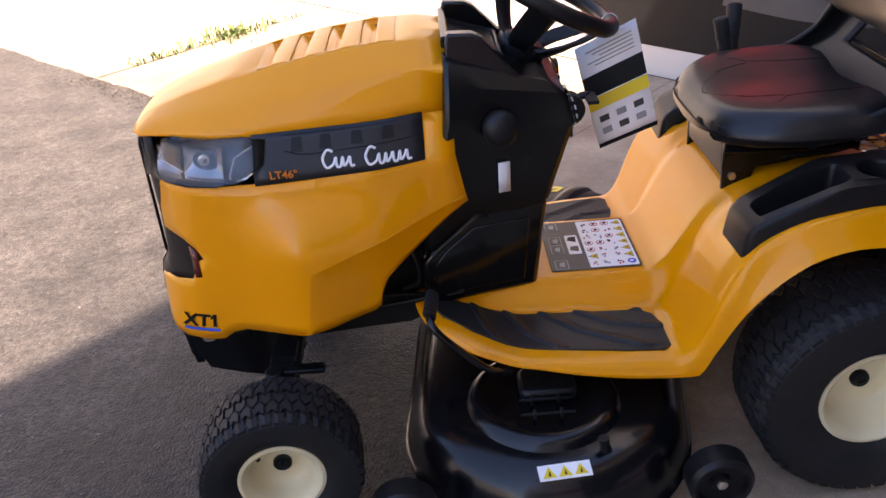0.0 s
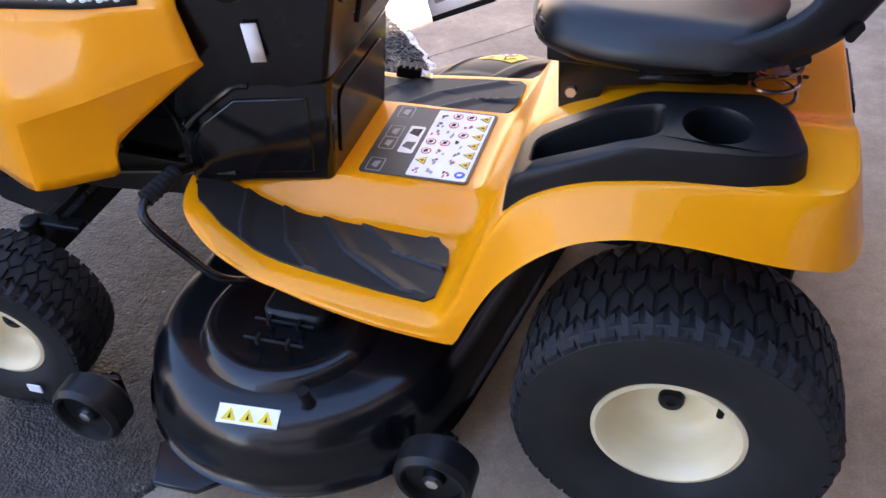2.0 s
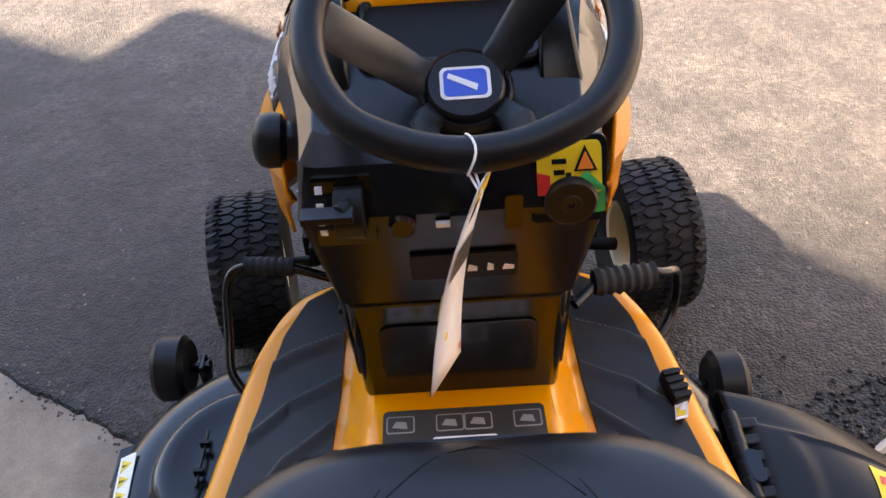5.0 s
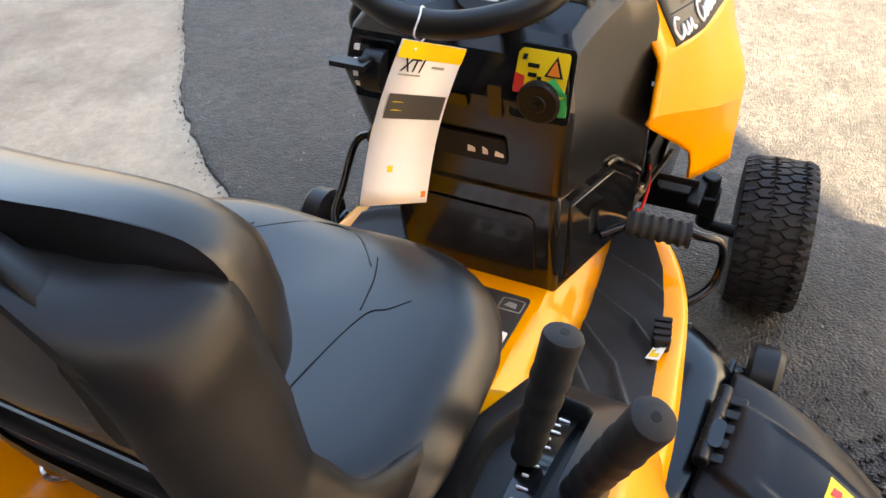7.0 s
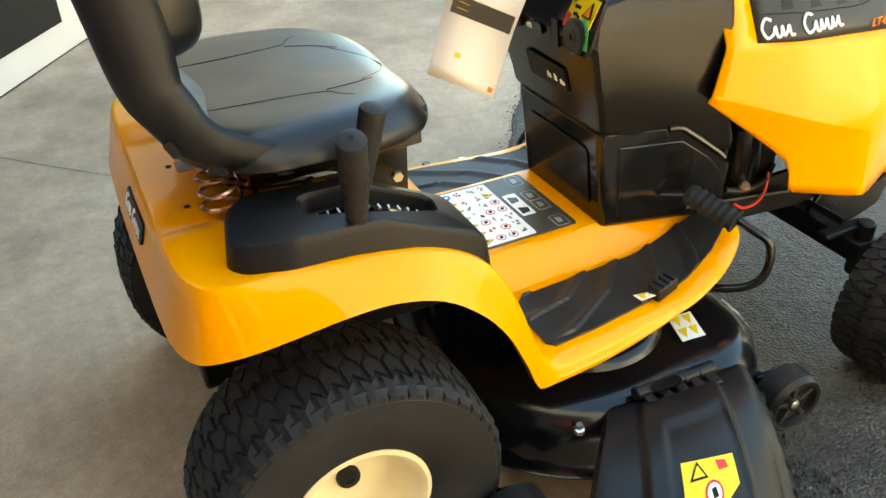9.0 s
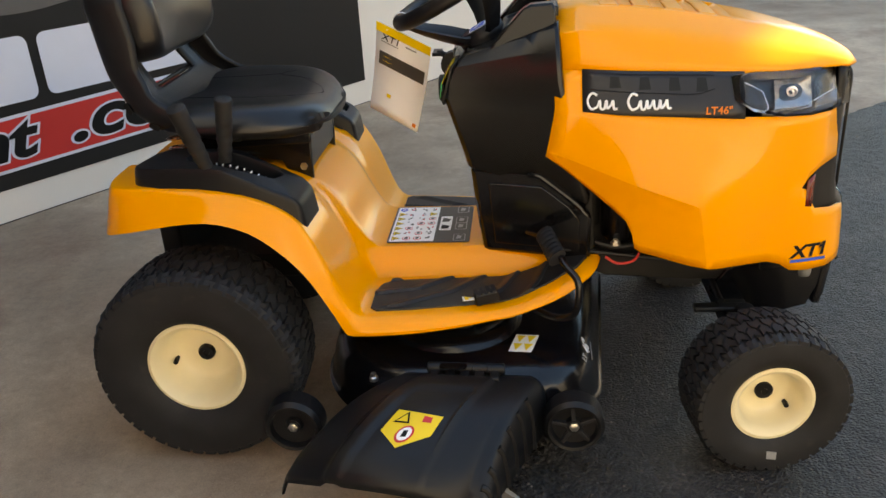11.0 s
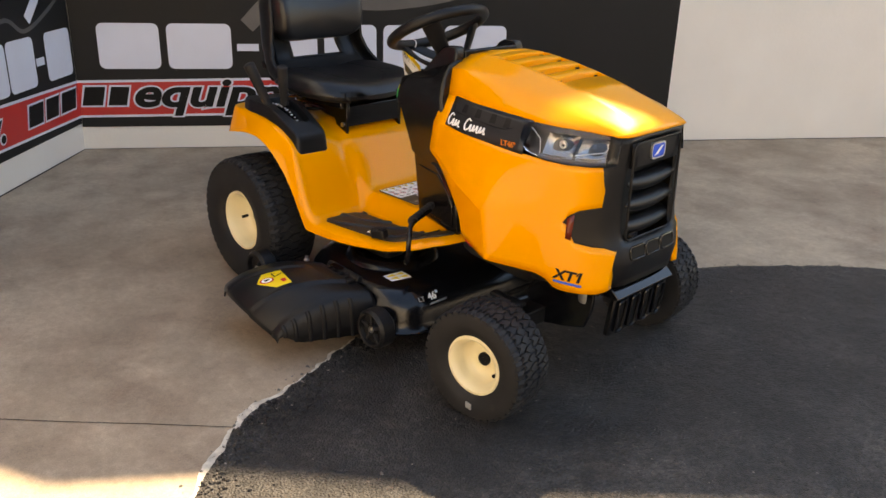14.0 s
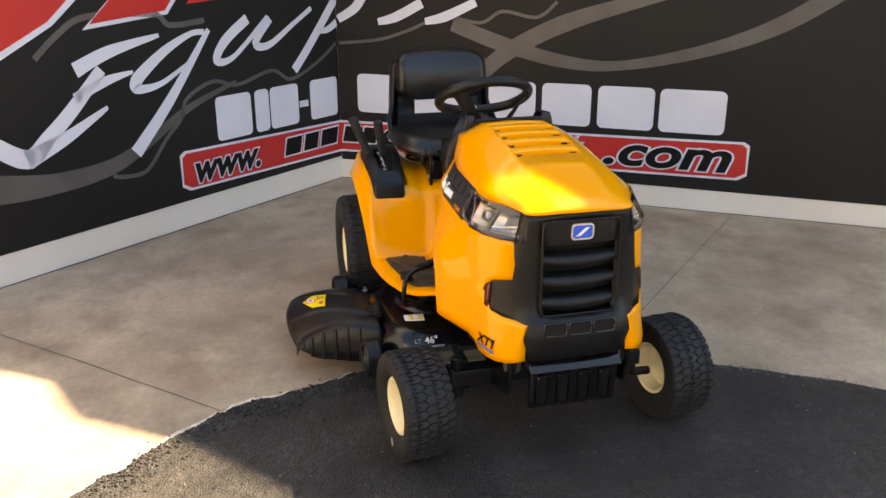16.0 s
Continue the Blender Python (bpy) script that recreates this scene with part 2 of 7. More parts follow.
def box(bm, c, s, m=None):
    """A box of full size s round c, turned by m."""
    r = bmesh.ops.create_cube(bm, size=1, matrix=Matrix.Translation(c) @ (m or Matrix()) @ Matrix.Diagonal((*s, 1)))
    return r["verts"]


def sheet(bm, rows, closed=False):
    """Quads between rows of points."""
    vs = [[bm.verts.new(p) for p in row] for row in rows]
    for a, b in zip(vs, vs[1:]):
        n = len(a)
        for i in range(n if closed else n - 1):
            j = (i + 1) % n
            try:
                bm.faces.new((a[i], a[j], b[j], b[i]))
            except ValueError:
                pass
    return vs


def loft(bm, rings, caps=True):
    vs = sheet(bm, rings, closed=True)
    if caps:
        bm.faces.new(vs[0][::-1])
        bm.faces.new(vs[-1])
    return vs


def tube(bm, pts, r, seg=10, close=False, flat=1.0):
    """A round bar along points."""
    pts = [Vector(p) for p in pts]
    n = len(pts)
    rings, side = [], None
    for i, p in enumerate(pts):
        a = pts[(i - 1) % n] if close or i else p
        b = pts[(i + 1) % n] if close or i < n - 1 else p
        d = (b - a).normalized()
        if side is None:
            side = d.orthogonal().normalized()
        side = (side - d * side.dot(d)).normalized()
        up = d.cross(side)
        rad = r[i] if isinstance(r, (list, tuple)) else r
        rings.append([p + rad * (math.cos(k) * side + flat * math.sin(k) * up) for k in (2 * math.pi * j / seg for j in range(seg))])
    if close:
        rings.append(rings[0])
    vs = [[bm.verts.new(q) for q in ring] for ring in (rings[:-1] if close else rings)]
    if close:
        vs.append(vs[0])
    for a, b in zip(vs, vs[1:]):
        for i in range(seg):
            bm.faces.new((a[i], a[(i + 1) % seg], b[(i + 1) % seg], b[i]))
    if not close:
        bm.faces.new(vs[0][::-1])
        bm.faces.new(vs[-1])


def smoothed(pts, steps=6):
    """A Catmull-Rom curve through points."""
    pts = [Vector(p) for p in pts]
    out = []
    for i in range(len(pts) - 1):
        p0, p1, p2, p3 = pts[max(i - 1, 0)], pts[i], pts[i + 1], pts[min(i + 2, len(pts) - 1)]
        for k in range(steps):
            t = k / steps
            out.append(0.5 * (2 * p1 + (p2 - p0) * t + (2 * p0 - 5 * p1 + 4 * p2 - p3) * t * t + (3 * p1 - p0 - 3 * p2 + p3) * t ** 3))
    return out + [pts[-1]]


def lathe(bm, prof, m, seg=48):
    """Turns a profile of (radius, height) about the z of m."""
    rings = [[m @ Vector((r * math.cos(k), r * math.sin(k), h)) for k in (2 * math.pi * j / seg for j in range(seg))] for r, h in prof]
    vs = sheet(bm, rings, closed=True)
    if prof[0][0] > 0:
        bm.faces.new(vs[0][::-1])
    if prof[-1][0] > 0:
        bm.faces.new(vs[-1])


def prism(bm, poly, f, lo, hi):
    """A polygon drawn out between two heights; f lays (u, v, h) into space."""
    a = [bm.verts.new(f(u, v, lo)) for u, v in poly]
    b = [bm.verts.new(f(u, v, hi)) for u, v in poly]
    bm.faces.new(a[::-1])
    bm.faces.new(b)
    for i in range(len(poly)):
        j = (i + 1) % len(poly)
        bm.faces.new((a[i], a[j], b[j], b[i]))


def rounded(x0, x1, y0, y1, r, seg=4):
    """The outline of a rounded rectangle."""
    out = []
    for cx, cy, a in ((x1 - r, y1 - r, 0), (x0 + r, y1 - r, 90), (x0 + r, y0 + r, 180), (x1 - r, y0 + r, 270)):
        for k in range(seg + 1):
            g = radians(a + 90 * k / seg)
            out.append((cx + r * math.cos(g), cy + r * math.sin(g)))
    return out


def words(name, text, size, material, m, parent, label="", shear=0.0, bold=0.0, depth=0.0008):
    """Raised lettering as a mesh."""
    cu = bpy.data.curves.new(name, "FONT")
    cu.body, cu.size, cu.shear, cu.extrude, cu.offset = text, size, shear, depth, bold
    tmp = bpy.data.objects.new(name, cu)
    me = bpy.data.meshes.new_from_object(tmp)
    bpy.data.objects.remove(tmp)
    me.name = name
    me.transform(m)
    me.materials.clear()
    me.materials.append(material)
    ob = new(name, me)
    if parent:
        ob.parent = parent
    if label:
        ob["label"] = label
    return ob


def lerp(xs, ys, x):
    return float(np.interp(x, xs, ys))


# ---- the setting ----
CORNER = Vector((-2.17, -0.18, 0))
A_L, A_R = radians(-48), radians(55.5)
U_L, U_R = Vector((math.cos(A_L), math.sin(A_L), 0)), Vector((math.cos(A_R), math.sin(A_R), 0))
N_L, N_R = Vector((-U_L.y, U_L.x, 0)), Vector((U_R.y, -U_R.x, 0))


def on_left(s, z, out=0.0):
    return CORNER + U_L * s + N_L * out + Vector((0, 0, z))


def on_right(s, z, out=0.0):
    return CORNER + U_R * s + N_R * out + Vector((0, 0, z))


bm = bmesh.new()
rows = []
coords = [-300, -60, -20, -10, -6, -4, -2, 0, 2, 4, 6, 10, 20, 60, 300]
sheet(bm, [[Vector((x, y, 0)) for x in coords] for y in coords])
tagged(part("ground", bm, CONCRETE), "stained grey-brown concrete yard in front of the building", "ground", kind="structure")

# the asphalt lies on the concrete in a wedge with a ragged edge
edge = smoothed([(30, -29, 0), (3.69, -3.87, 0), (2.48, -2.70, 0), (1.75, -2.03, 0), (1.22, -1.42, 0), (0.95, -1.12, 0), (0.85, -0.99, 0), (0.785, -0.80, 0), (0.74, -0.68, 0), (0.68, -0.45, 0),
                 (0.655, -0.2, 0), (0.66, 0.1, 0), (0.72, 0.36, 0), (0.825, 0.58, 0), (0.94, 0.775, 0), (1.18, 1.125, 0), (1.425, 1.42, 0), (1.75, 1.70, 0), (2.6, 2.42, 0), (30, 26, 0)], 14)
def resample(pts, step):
    out, left = [pts[0]], step
    for a, b in zip(pts, pts[1:]):
        d, done = (b - a).length, 0.0
        while d - done >= left:
            done += left
            out.append(a.lerp(b, done / d))
            left = step
        left -= d - done
    return out


edge = resample(edge, 0.05)
ys = [edge[0].y]
xs = [edge[0].x]
for p in edge[1:]:
    if p.y > ys[-1] + 0.004:
        ys.append(p.y)
        xs.append(p.x)
span_y = [-28.9, -20, -12, -8] + list(np.arange(-5, 4, 0.012)) + [5, 8, 12, 20, 25.9]
edge = []
for y in span_y:
    q = Vector((3.1, y, 0))
    edge.append(Vector((lerp(ys, xs, y) + 0.022 * noise.noise(q * 6) + 0.016 * noise.noise(q * 19) + 0.008 * noise.noise(q * 55), y, 0)))
bm = bmesh.new()
rows = [[p, p + Vector((0.007, 0, 0.0085))] + [Vector((p.x + 0.02 + (250 - p.x) * k, p.y, 0.009)) for k in (0, 0.002, 0.01, 0.05, 1)] for p in edge]
sheet(bm, rows)
tagged(part("asphalt", bm, ASPHALT), "dark coarse asphalt with pale chips and a ragged edge", "asphalt", kind="structure")


rng = random.Random(8)
bm = bmesh.new()
near = [p for p in edge if -3.2 < p.y < 2.6]
for k in range(1900):
    p = rng.choice(near)
    c = p + Vector((rng.gauss(0.004, 0.022) if k < 1500 else rng.uniform(0, 1) ** 2 * 1.6, rng.uniform(-0.006, 0.006), 0))
    r = rng.uniform(0.0015, 0.0045) * (1.6 if rng.random() < 0.1 else 1)
    c.z = (0.009 if c.x > p.x + 0.008 else 0.0) + r * 0.5
    v = [bm.verts.new(c + Vector((math.cos(a) * r * rng.uniform(0.7, 1.2), math.sin(a) * r * rng.uniform(0.7, 1.2), -0.4 * r))) for a in (0, 1.26, 2.5, 3.77, 5.03)]
    top_ = bm.verts.new(c + Vector((0, 0, r * rng.uniform(0.4, 0.8))))
    for i in range(5):
        bm.faces.new((v[i], v[(i + 1) % 5], top_))
tagged(part("grit", bm, GRIT), "loose grit crumbled along and over the asphalt", "grit", kind="stuff")


# lumps broken loose where the asphalt ends, and the pale scuffed margin of the concrete
rng = random.Random(21)
bm = bmesh.new()
margin = [p for p in edge if -3.0 < p.y < -0.1]
for k in range(2200):
    p = rng.choice(margin)
    c = p + Vector((0.012 + abs(rng.gauss(0, 0.075)), rng.uniform(-0.006, 0.006), 0))
    r = rng.uniform(0.003, 0.0075)
    c.z = 0.009 + r * 0.25
    n_ = rng.choice((5, 6))
    a0 = rng.uniform(0, 6)
    low = [bm.verts.new(c + Vector((math.cos(a0 + 6.283 * i / n_) * r * rng.uniform(0.8, 1.25), math.sin(a0 + 6.283 * i / n_) * r * rng.uniform(0.8, 1.25), -0.5 * r))) for i in range(n_)]
    up = [bm.verts.new(c + (v.co - c) * rng.uniform(0.5, 0.75) + Vector((0, 0, r * rng.uniform(0.6, 1.1)))) for v in low]
    bm.faces.new(up)
    for i in range(n_):
        j = (i + 1) % n_
        bm.faces.new((low[i], low[j], up[j], up[i]))
tagged(part("asphalt_crumbs", bm, ASPHALT), "dark lumps of asphalt broken loose along its edge", "asphalt crumbs", kind="stuff")
bm = bmesh.new()
rows = [[], []]
for p in edge:
    if -2.9 < p.y < -0.2:
        w_ = 0.004 + 0.02 * max(0.0, noise.noise(p * 5) + 0.25) + 0.008 * max(0.0, noise.noise(p * 31))
        rows[0].append(p + Vector((-w_, -w_ * 0.6, 0.0022)))
        rows[1].append(p + Vector((0.006, 0, 0.0022)))
sheet(bm, rows)
tagged(part("trim", bm, SCUFF), "pale scuffed margin of the concrete along the asphalt", "margin", kind="structure")


def strip(a, b, w, name, label):
    bm = bmesh.new()
    a, b = Vector((*a, 0)), Vector((*b, 0))
    d = (b - a).normalized()
    q = Vector((-d.y, d.x, 0))
    k = max(4, int((b - a).length / 0.08))
    rows = [[], []]
    for i in range(k + 1):
        p = a.lerp(b, i / k)
        ww = w * (0.7 + 0.6 * abs(noise.noise(p * 7)))
        off = noise.noise(p * 3) * 0.006
        rows[0].append(p + q * (off + ww) + Vector((0, 0, 0.002)))
        rows[1].append(p + q * (off - ww) + Vector((0, 0, 0.002)))
    sheet(bm, rows)
    return tagged(part(name, bm, JOINT), label, "joint", kind="structure")


strip((-0.35, -2.22), (0.84, -1.0), 0.0018, "joint", "narrow dark joint in the concrete")
strip((-0.78, 1.98), (0.62, 0.55), 0.0016, "joint", "narrow dark joint in the concrete")
strip((2.75, -3.0), (-3.2, -9.3), 0.008, "joint", "dark joint in the sunlit concrete, with weeds")

for u_, s0, s1, nn_ in ((U_L, 0.0, 14.0, N_L), (U_R, 0.0, 6.2, N_R)):
    a_, b_ = CORNER + u_ * s0 + nn_ * 0.006, CORNER + u_ * s1 + nn_ * 0.006
    strip((a_.x, a_.y), (b_.x, b_.y), 0.008, "joint", "dark gap between the wall's foot and the concrete")

H_W = 3.2


def wall(name, frame_of, s0, s1, h, label, thick=0.25, out=0.0):
    """A wall along frame_of; h is its height, or the line (s, z) of its top."""
    bm = bmesh.new()
    tops = h if isinstance(h, list) else [(s0, h), (s1, h)]
    rows = [[frame_of(s, 0, out) for s, z in tops], [frame_of(s, z, out) for s, z in tops], [frame_of(s, z, out - thick) for s, z in tops], [frame_of(s, 0, out - thick) for s, z in tops]]
    sheet(bm, rows + [rows[0]])
    for s in (0, -1):
        bm.faces.new([bm.verts.new(r[s]) for r in rows])
    return tagged(part(name, bm, WALL), label, "wall", kind="structure")


wall("wall_left", on_left, 0, 14, 4.2, "smooth off-white painted wall behind the banner")
# unseen slab added over the wall; its outer edge is shaped to bound the shade
SHADE_OUT = 0.9
SHADE_LINE = [(0.0, 3.586), (2.112, 3.586), (2.512, 3.865), (2.932, 3.878), (3.332, 4.023), (3.932, 4.23), (4.632, 4.412), (6.272, 4.777)]
wall("wall_right", on_right, 0, 6.27, [(s, z + 0.2) for s, z in SHADE_LINE], "smooth off-white painted wall behind the banner")
bm = bmesh.new()
rows = [[on_right(s, z + a, SHADE_OUT * k) for s, z in SHADE_LINE] for a, k in ((0.0, 1), (-0.14, 1), (0.06, 0.005), (0.2, 0.005), (0.0, 1))]
sheet(bm, rows)
tagged(part("eave", bm, WALL), "unseen off-white slab over the banner wall, shaped to shade the yard", "eave", kind="structure")
wall("wall_recess", lambda s, z, o: on_right(6.27 + o - 0.0, z, -0.25 - s), 0.0, 0.45, H_W, "off-white side of the shop front recess", thick=-0.2)
# unseen wall added past the corner to block the sun
wall("shade_wall", lambda s, z, o: on_right(s, z, o - 0.3), -7.0, -0.4, 4.25, "unseen plain wall added behind the corner to shade the yard")

# unseen walls added to close the yard and bounce sunlight onto the tractor
bm = bmesh.new()
box(bm, (17.0, 2.0, 2.6), (0.3, 44.0, 5.2))
box(bm, (4.0, -11.0, 3.4), (26.0, 0.3, 6.8))
tagged(part("bounce_walls", bm, BOUNCE), "unseen plain pale walls added across the yard to bounce light", "wall", kind="structure")

# shop front: glass between red frames, set back behind the wall's face
front = new("window_1")
tagged(front, "dark glass shop front in dull red metal frames", "shop window", kind="structure")


def on_front(s, z, out=0.0):
    return on_right(s, z, out - 0.62)


bm = bmesh.new()
prism(bm, [(6.3, 0.17), (13, 0.17), (13, 2.6), (6.3, 2.6)], lambda u, v, h: on_front(u, v, h), 0.0, 0.012)
part("pane", bm, PANE, front)
for s0, s1, z0, z1 in ((6.3, 13, 0.0, 0.17), (6.3, 13, 2.6, 2.75)) + tuple((s, s + 0.12, 0.17, 2.6) for s in (6.6, 8.42, 10.1, 11.8)):
    bm = bmesh.new()
    prism(bm, [(s0, z0), (s1, z0), (s1, z1), (s0, z1)], lambda u, v, h: on_front(u, v, h), -0.03, 0.05)
    part("frame", bm, DOORRED, front, bevel=0.006)
wall("wall_over", on_front, 6.3, 16, 6.6, "off-white wall behind the shop front", out=-0.06)

# banner
bm = bmesh.new()
sheet(bm, [[on_left(3.3, z, 0.004), on_left(0.004, z, 0.004)] for z in (0.15, 2.6)])
ban_l = tagged(part("banner_left", bm, BANNER), "black printed vinyl banner fixed to the wall", "banner", group="wall banner", kind="structure")
bm = bmesh.new()
sheet(bm, [[on_right(0.004, z, 0.004), on_right(3.52, z, 0.004)] for z in (0.13, 2.6)])
ban_r = tagged(part("banner_right", bm, BANNER), "black printed vinyl banner fixed to the wall", "banner", group="wall banner", kind="structure")
bm = bmesh.new()
prism(bm, [(3.53, 0.96), (6.27, 0.96), (6.27, 1.5), (3.53, 1.5)], lambda u, v, h: on_right(u, v, h), 0.0, 0.004)
tagged(part("trim", bm, DOORRED), "dull red painted band along the white wall", "trim", kind="structure")


def flat(name, frame_of, poly, material, parent, out):
    bm = bmesh.new()
    bm.faces.new([bm.verts.new(frame_of(s, z, out)) for s, z in poly])
    bmesh.ops.triangulate(bm, faces=bm.faces)
    return part(name, bm, material, parent)


def ribbon(name, frame_of, pts, w, material, parent, out, steps=6):
    """A painted stroke along points (s, z), its width given point by point."""
    line = smoothed([(s, z, 0) for s, z in pts], steps)
    k = len(line)
    a, b = [], []
    for i, p in enumerate(line):
        d = (line[min(i + 1, k - 1)] - line[max(i - 1, 0)]).normalized()
        q = Vector((-d.y, d.x, 0))
        ww = (lerp(np.linspace(0, 1, len(w)), w, i / (k - 1)) if isinstance(w, (list, tuple)) else w) / 2
        a.append(frame_of(p.x + q.x * ww, p.y + q.y * ww, out))
        b.append(frame_of(p.x - q.x * ww, p.y - q.y * ww, out))
    bm = bmesh.new()
    sheet(bm, [a, b])
    return part(name, bm, material, parent)


G = 0.0065
ribbon("stroke", on_left, [(2.5, 0.47), (2.1, 0.42), (1.76, 0.44), (1.5, 0.54), (1.25, 0.66), (0.9, 0.76)], [0.16, 0.1, 0.08, 0.06, 0.04, 0.02], BANGREY, ban_l, G)
ribbon("stroke", on_left, [(2.09, 1.0), (1.96, 1.10), (1.8, 1.17), (1.42, 1.16), (1.32, 1.10), (1.09, 1.11)], 0.03, BANGREY, ban_l, G)
ribbon("stroke", on_left, [(1.77, 0.39), (1.69, 0.37), (1.56, 0.38), (1.42, 0.52), (1.31, 0.61), (1.26, 0.71), (1.07, 0.78), (0.89, 0.74), (0.61, 0.79), (0.45, 0.72), (0.2, 0.8), (0.02, 0.9)], 0.022, BANGREY, ban_l, G)
ribbon("stroke", on_right, [(0.02, 0.9), (0.3, 0.93), (0.5, 0.99), (0.74, 1.08), (0.98, 1.05), (1.12, 1.12), (1.33, 1.09), (1.45, 1.18)], 0.02, BANGREY, ban_r, G)
ribbon("stroke", on_right, [(0.80, 1.04), (1.12, 0.93), (1.5, 0.84), (1.84, 0.83), (2.3, 0.93), (2.7, 1.09), (3.1, 1.36)], [0.09, 0.09, 0.075, 0.055, 0.07, 0.09, 0.1], BANGREY, ban_r, G)
ribbon("stroke", on_right, [(0.95, 0.70), (1.15, 0.88), (1.5, 1.06), (1.95, 1.2), (2.4, 1.32)], [0.09, 0.1, 0.1, 0.07, 0.05], BANGREY, ban_r, G + 0.001)
# script strokes of the upper word
for pts, w in (([(2.36, 0.66), (2.2, 0.56), (2.08, 0.64), (1.93, 0.76), (1.76, 0.92)], [0.08, 0.09, 0.075, 0.07, 0.06]), ([(1.9, 0.93), (1.7, 1.0), (1.4, 1.055)], [0.075, 0.06, 0.02]),
               ([(1.92, 0.80), (1.75, 0.86), (1.58, 0.89)], [0.05, 0.05, 0.015]), ([(2.2, 0.555), (1.98, 0.63), (1.75, 0.735)], [0.09, 0.06, 0.02]),
               ([(1.1, 1.05), (1.2, 1.045), (1.38, 0.97), (1.56, 0.85), (1.56, 0.80), (1.42, 0.81), (1.24, 0.89)], [0.03, 0.03, 0.05, 0.07, 0.05, 0.03, 0.02]), ([(1.07, 1.06), (1.37, 0.72), (1.62, 0.48)], [0.03, 0.06, 0.075]),
               ([(0.78, 1.1), (0.96, 0.99), (1.03, 0.89), (0.9, 0.9), (0.62, 1.1)], [0.06, 0.06, 0.05, 0.03, 0.03]), ([(0.6, 1.09), (0.73, 0.96), (0.62, 0.94), (0.4, 1.05), (0.24, 1.13)], [0.05, 0.05, 0.04, 0.03, 0.03]),
               ([(-0.0, 1.19), (0.27, 0.91), (0.42, 0.77)], [0.06, 0.06, 0.06]), ([(0.19, 0.99), (0.1, 0.99), (0.01, 1.03)], [0.03, 0.04, 0.05])):
    ribbon("stroke", on_left, pts, w, BANWHITE, ban_l, G + 0.002)
for pts, w in (([(0.02, 1.05), (0.14, 1.12), (0.2, 1.2)], [0.05, 0.06, 0.06]), ([(0.30, 1.04), (0.42, 1.07), (0.6, 1.16)], [0.04, 0.06, 0.06]), ([(0.62, 1.05), (0.75, 1.08), (0.95, 1.17)], [0.04, 0.06, 0.05])):
    ribbon("stroke", on_right, pts, w, BANWHITE, ban_r, G + 0.002)
flat("panel", on_left, [(2.30, 0.985), (1.98, 1.14), (1.80, 1.28), (1.6, 1.55), (2.9, 1.55), (2.9, 0.9)], BANWHITE, ban_l, G)
flat("panel", on_left, [(2.32, 1.01), (2.0, 1.16), (1.84, 1.29), (1.68, 1.52), (2.88, 1.52), (2.88, 0.93)], BANRED, ban_l, G + 0.002)
flat("panel", on_left, [(1.83, 1.11), (1.60, 1.30), (1.2, 1.30), (1.33, 1.155)], BANWHITE, ban_l, G)
flat("panel", on_left, [(1.79, 1.135), (1.61, 1.29), (1.24, 1.29), (1.345, 1.175)], BANRED, ban_l, G + 0.002)
flat("panel", on_left, [(1.2, 1.20), (1.13, 1.30), (0.85, 1.30), (0.95, 1.215)], BANRED, ban_l, G + 0.002)

# row of white bars, then the red stripe with dark slanted bars
for s0, s1 in ((1.07, 0.80), (0.77, 0.655), (0.645, 0.40), (0.29, 0.03)):
    flat("bar", on_left, rounded(s1, s0, 0.44, 0.69, 0.03), BANWHITE, ban_l, G + 0.002)
flat("bar", on_left, [(0.39, 0.535), (0.31, 0.535), (0.31, 0.575), (0.39, 0.575)], BANWHITE, ban_l, G + 0.002)
for s0, s1 in ((0.14, 0.47), (0.51, 0.86), (1.04, 1.34), (1.38, 1.68), (1.72, 2.05), (2.08, 2.45)):
    flat("bar", on_right, rounded(s0, s1, 0.46, 0.71, 0.035), BANWHITE, ban_r, G + 0.002)
flat("bar", on_right, [(0.89, 0.56), (1.01, 0.56), (1.01, 0.60), (0.89, 0.60)], BANWHITE, ban_r, G + 0.002)
for fr, p, s1 in ((on_left, ban_l, 1.35), (on_right, ban_r, 2.60)):
    for grow, m_, o_ in ((0.0, BANWHITE, G + 0.001), (0.014, BANRED, G + 0.003)):
        outline = [(0.0, 0.185 + grow), (s1 - 0.05 - grow, 0.205 + grow), (s1 - grow * 0.7, 0.235 + grow), (s1 - grow, 0.41 - grow), (s1 - 0.03 - grow, 0.43 - grow), (0.0, 0.395 - grow)]
        flat("stripe", fr, outline, m_, p, o_)


def wall_matrix(frame_of, s, z, out, sign):
    u = (frame_of(1, 0) - frame_of(0, 0)).normalized() * sign
    o = frame_of(s, z, out)
    nrm = u.cross(Vector((0, 0, 1)))
    return Matrix(((u.x, 0, nrm.x, o.x), (u.y, 0, nrm.y, o.y), (u.z, 1, nrm.z, o.z), (0, 0, 0, 1)))


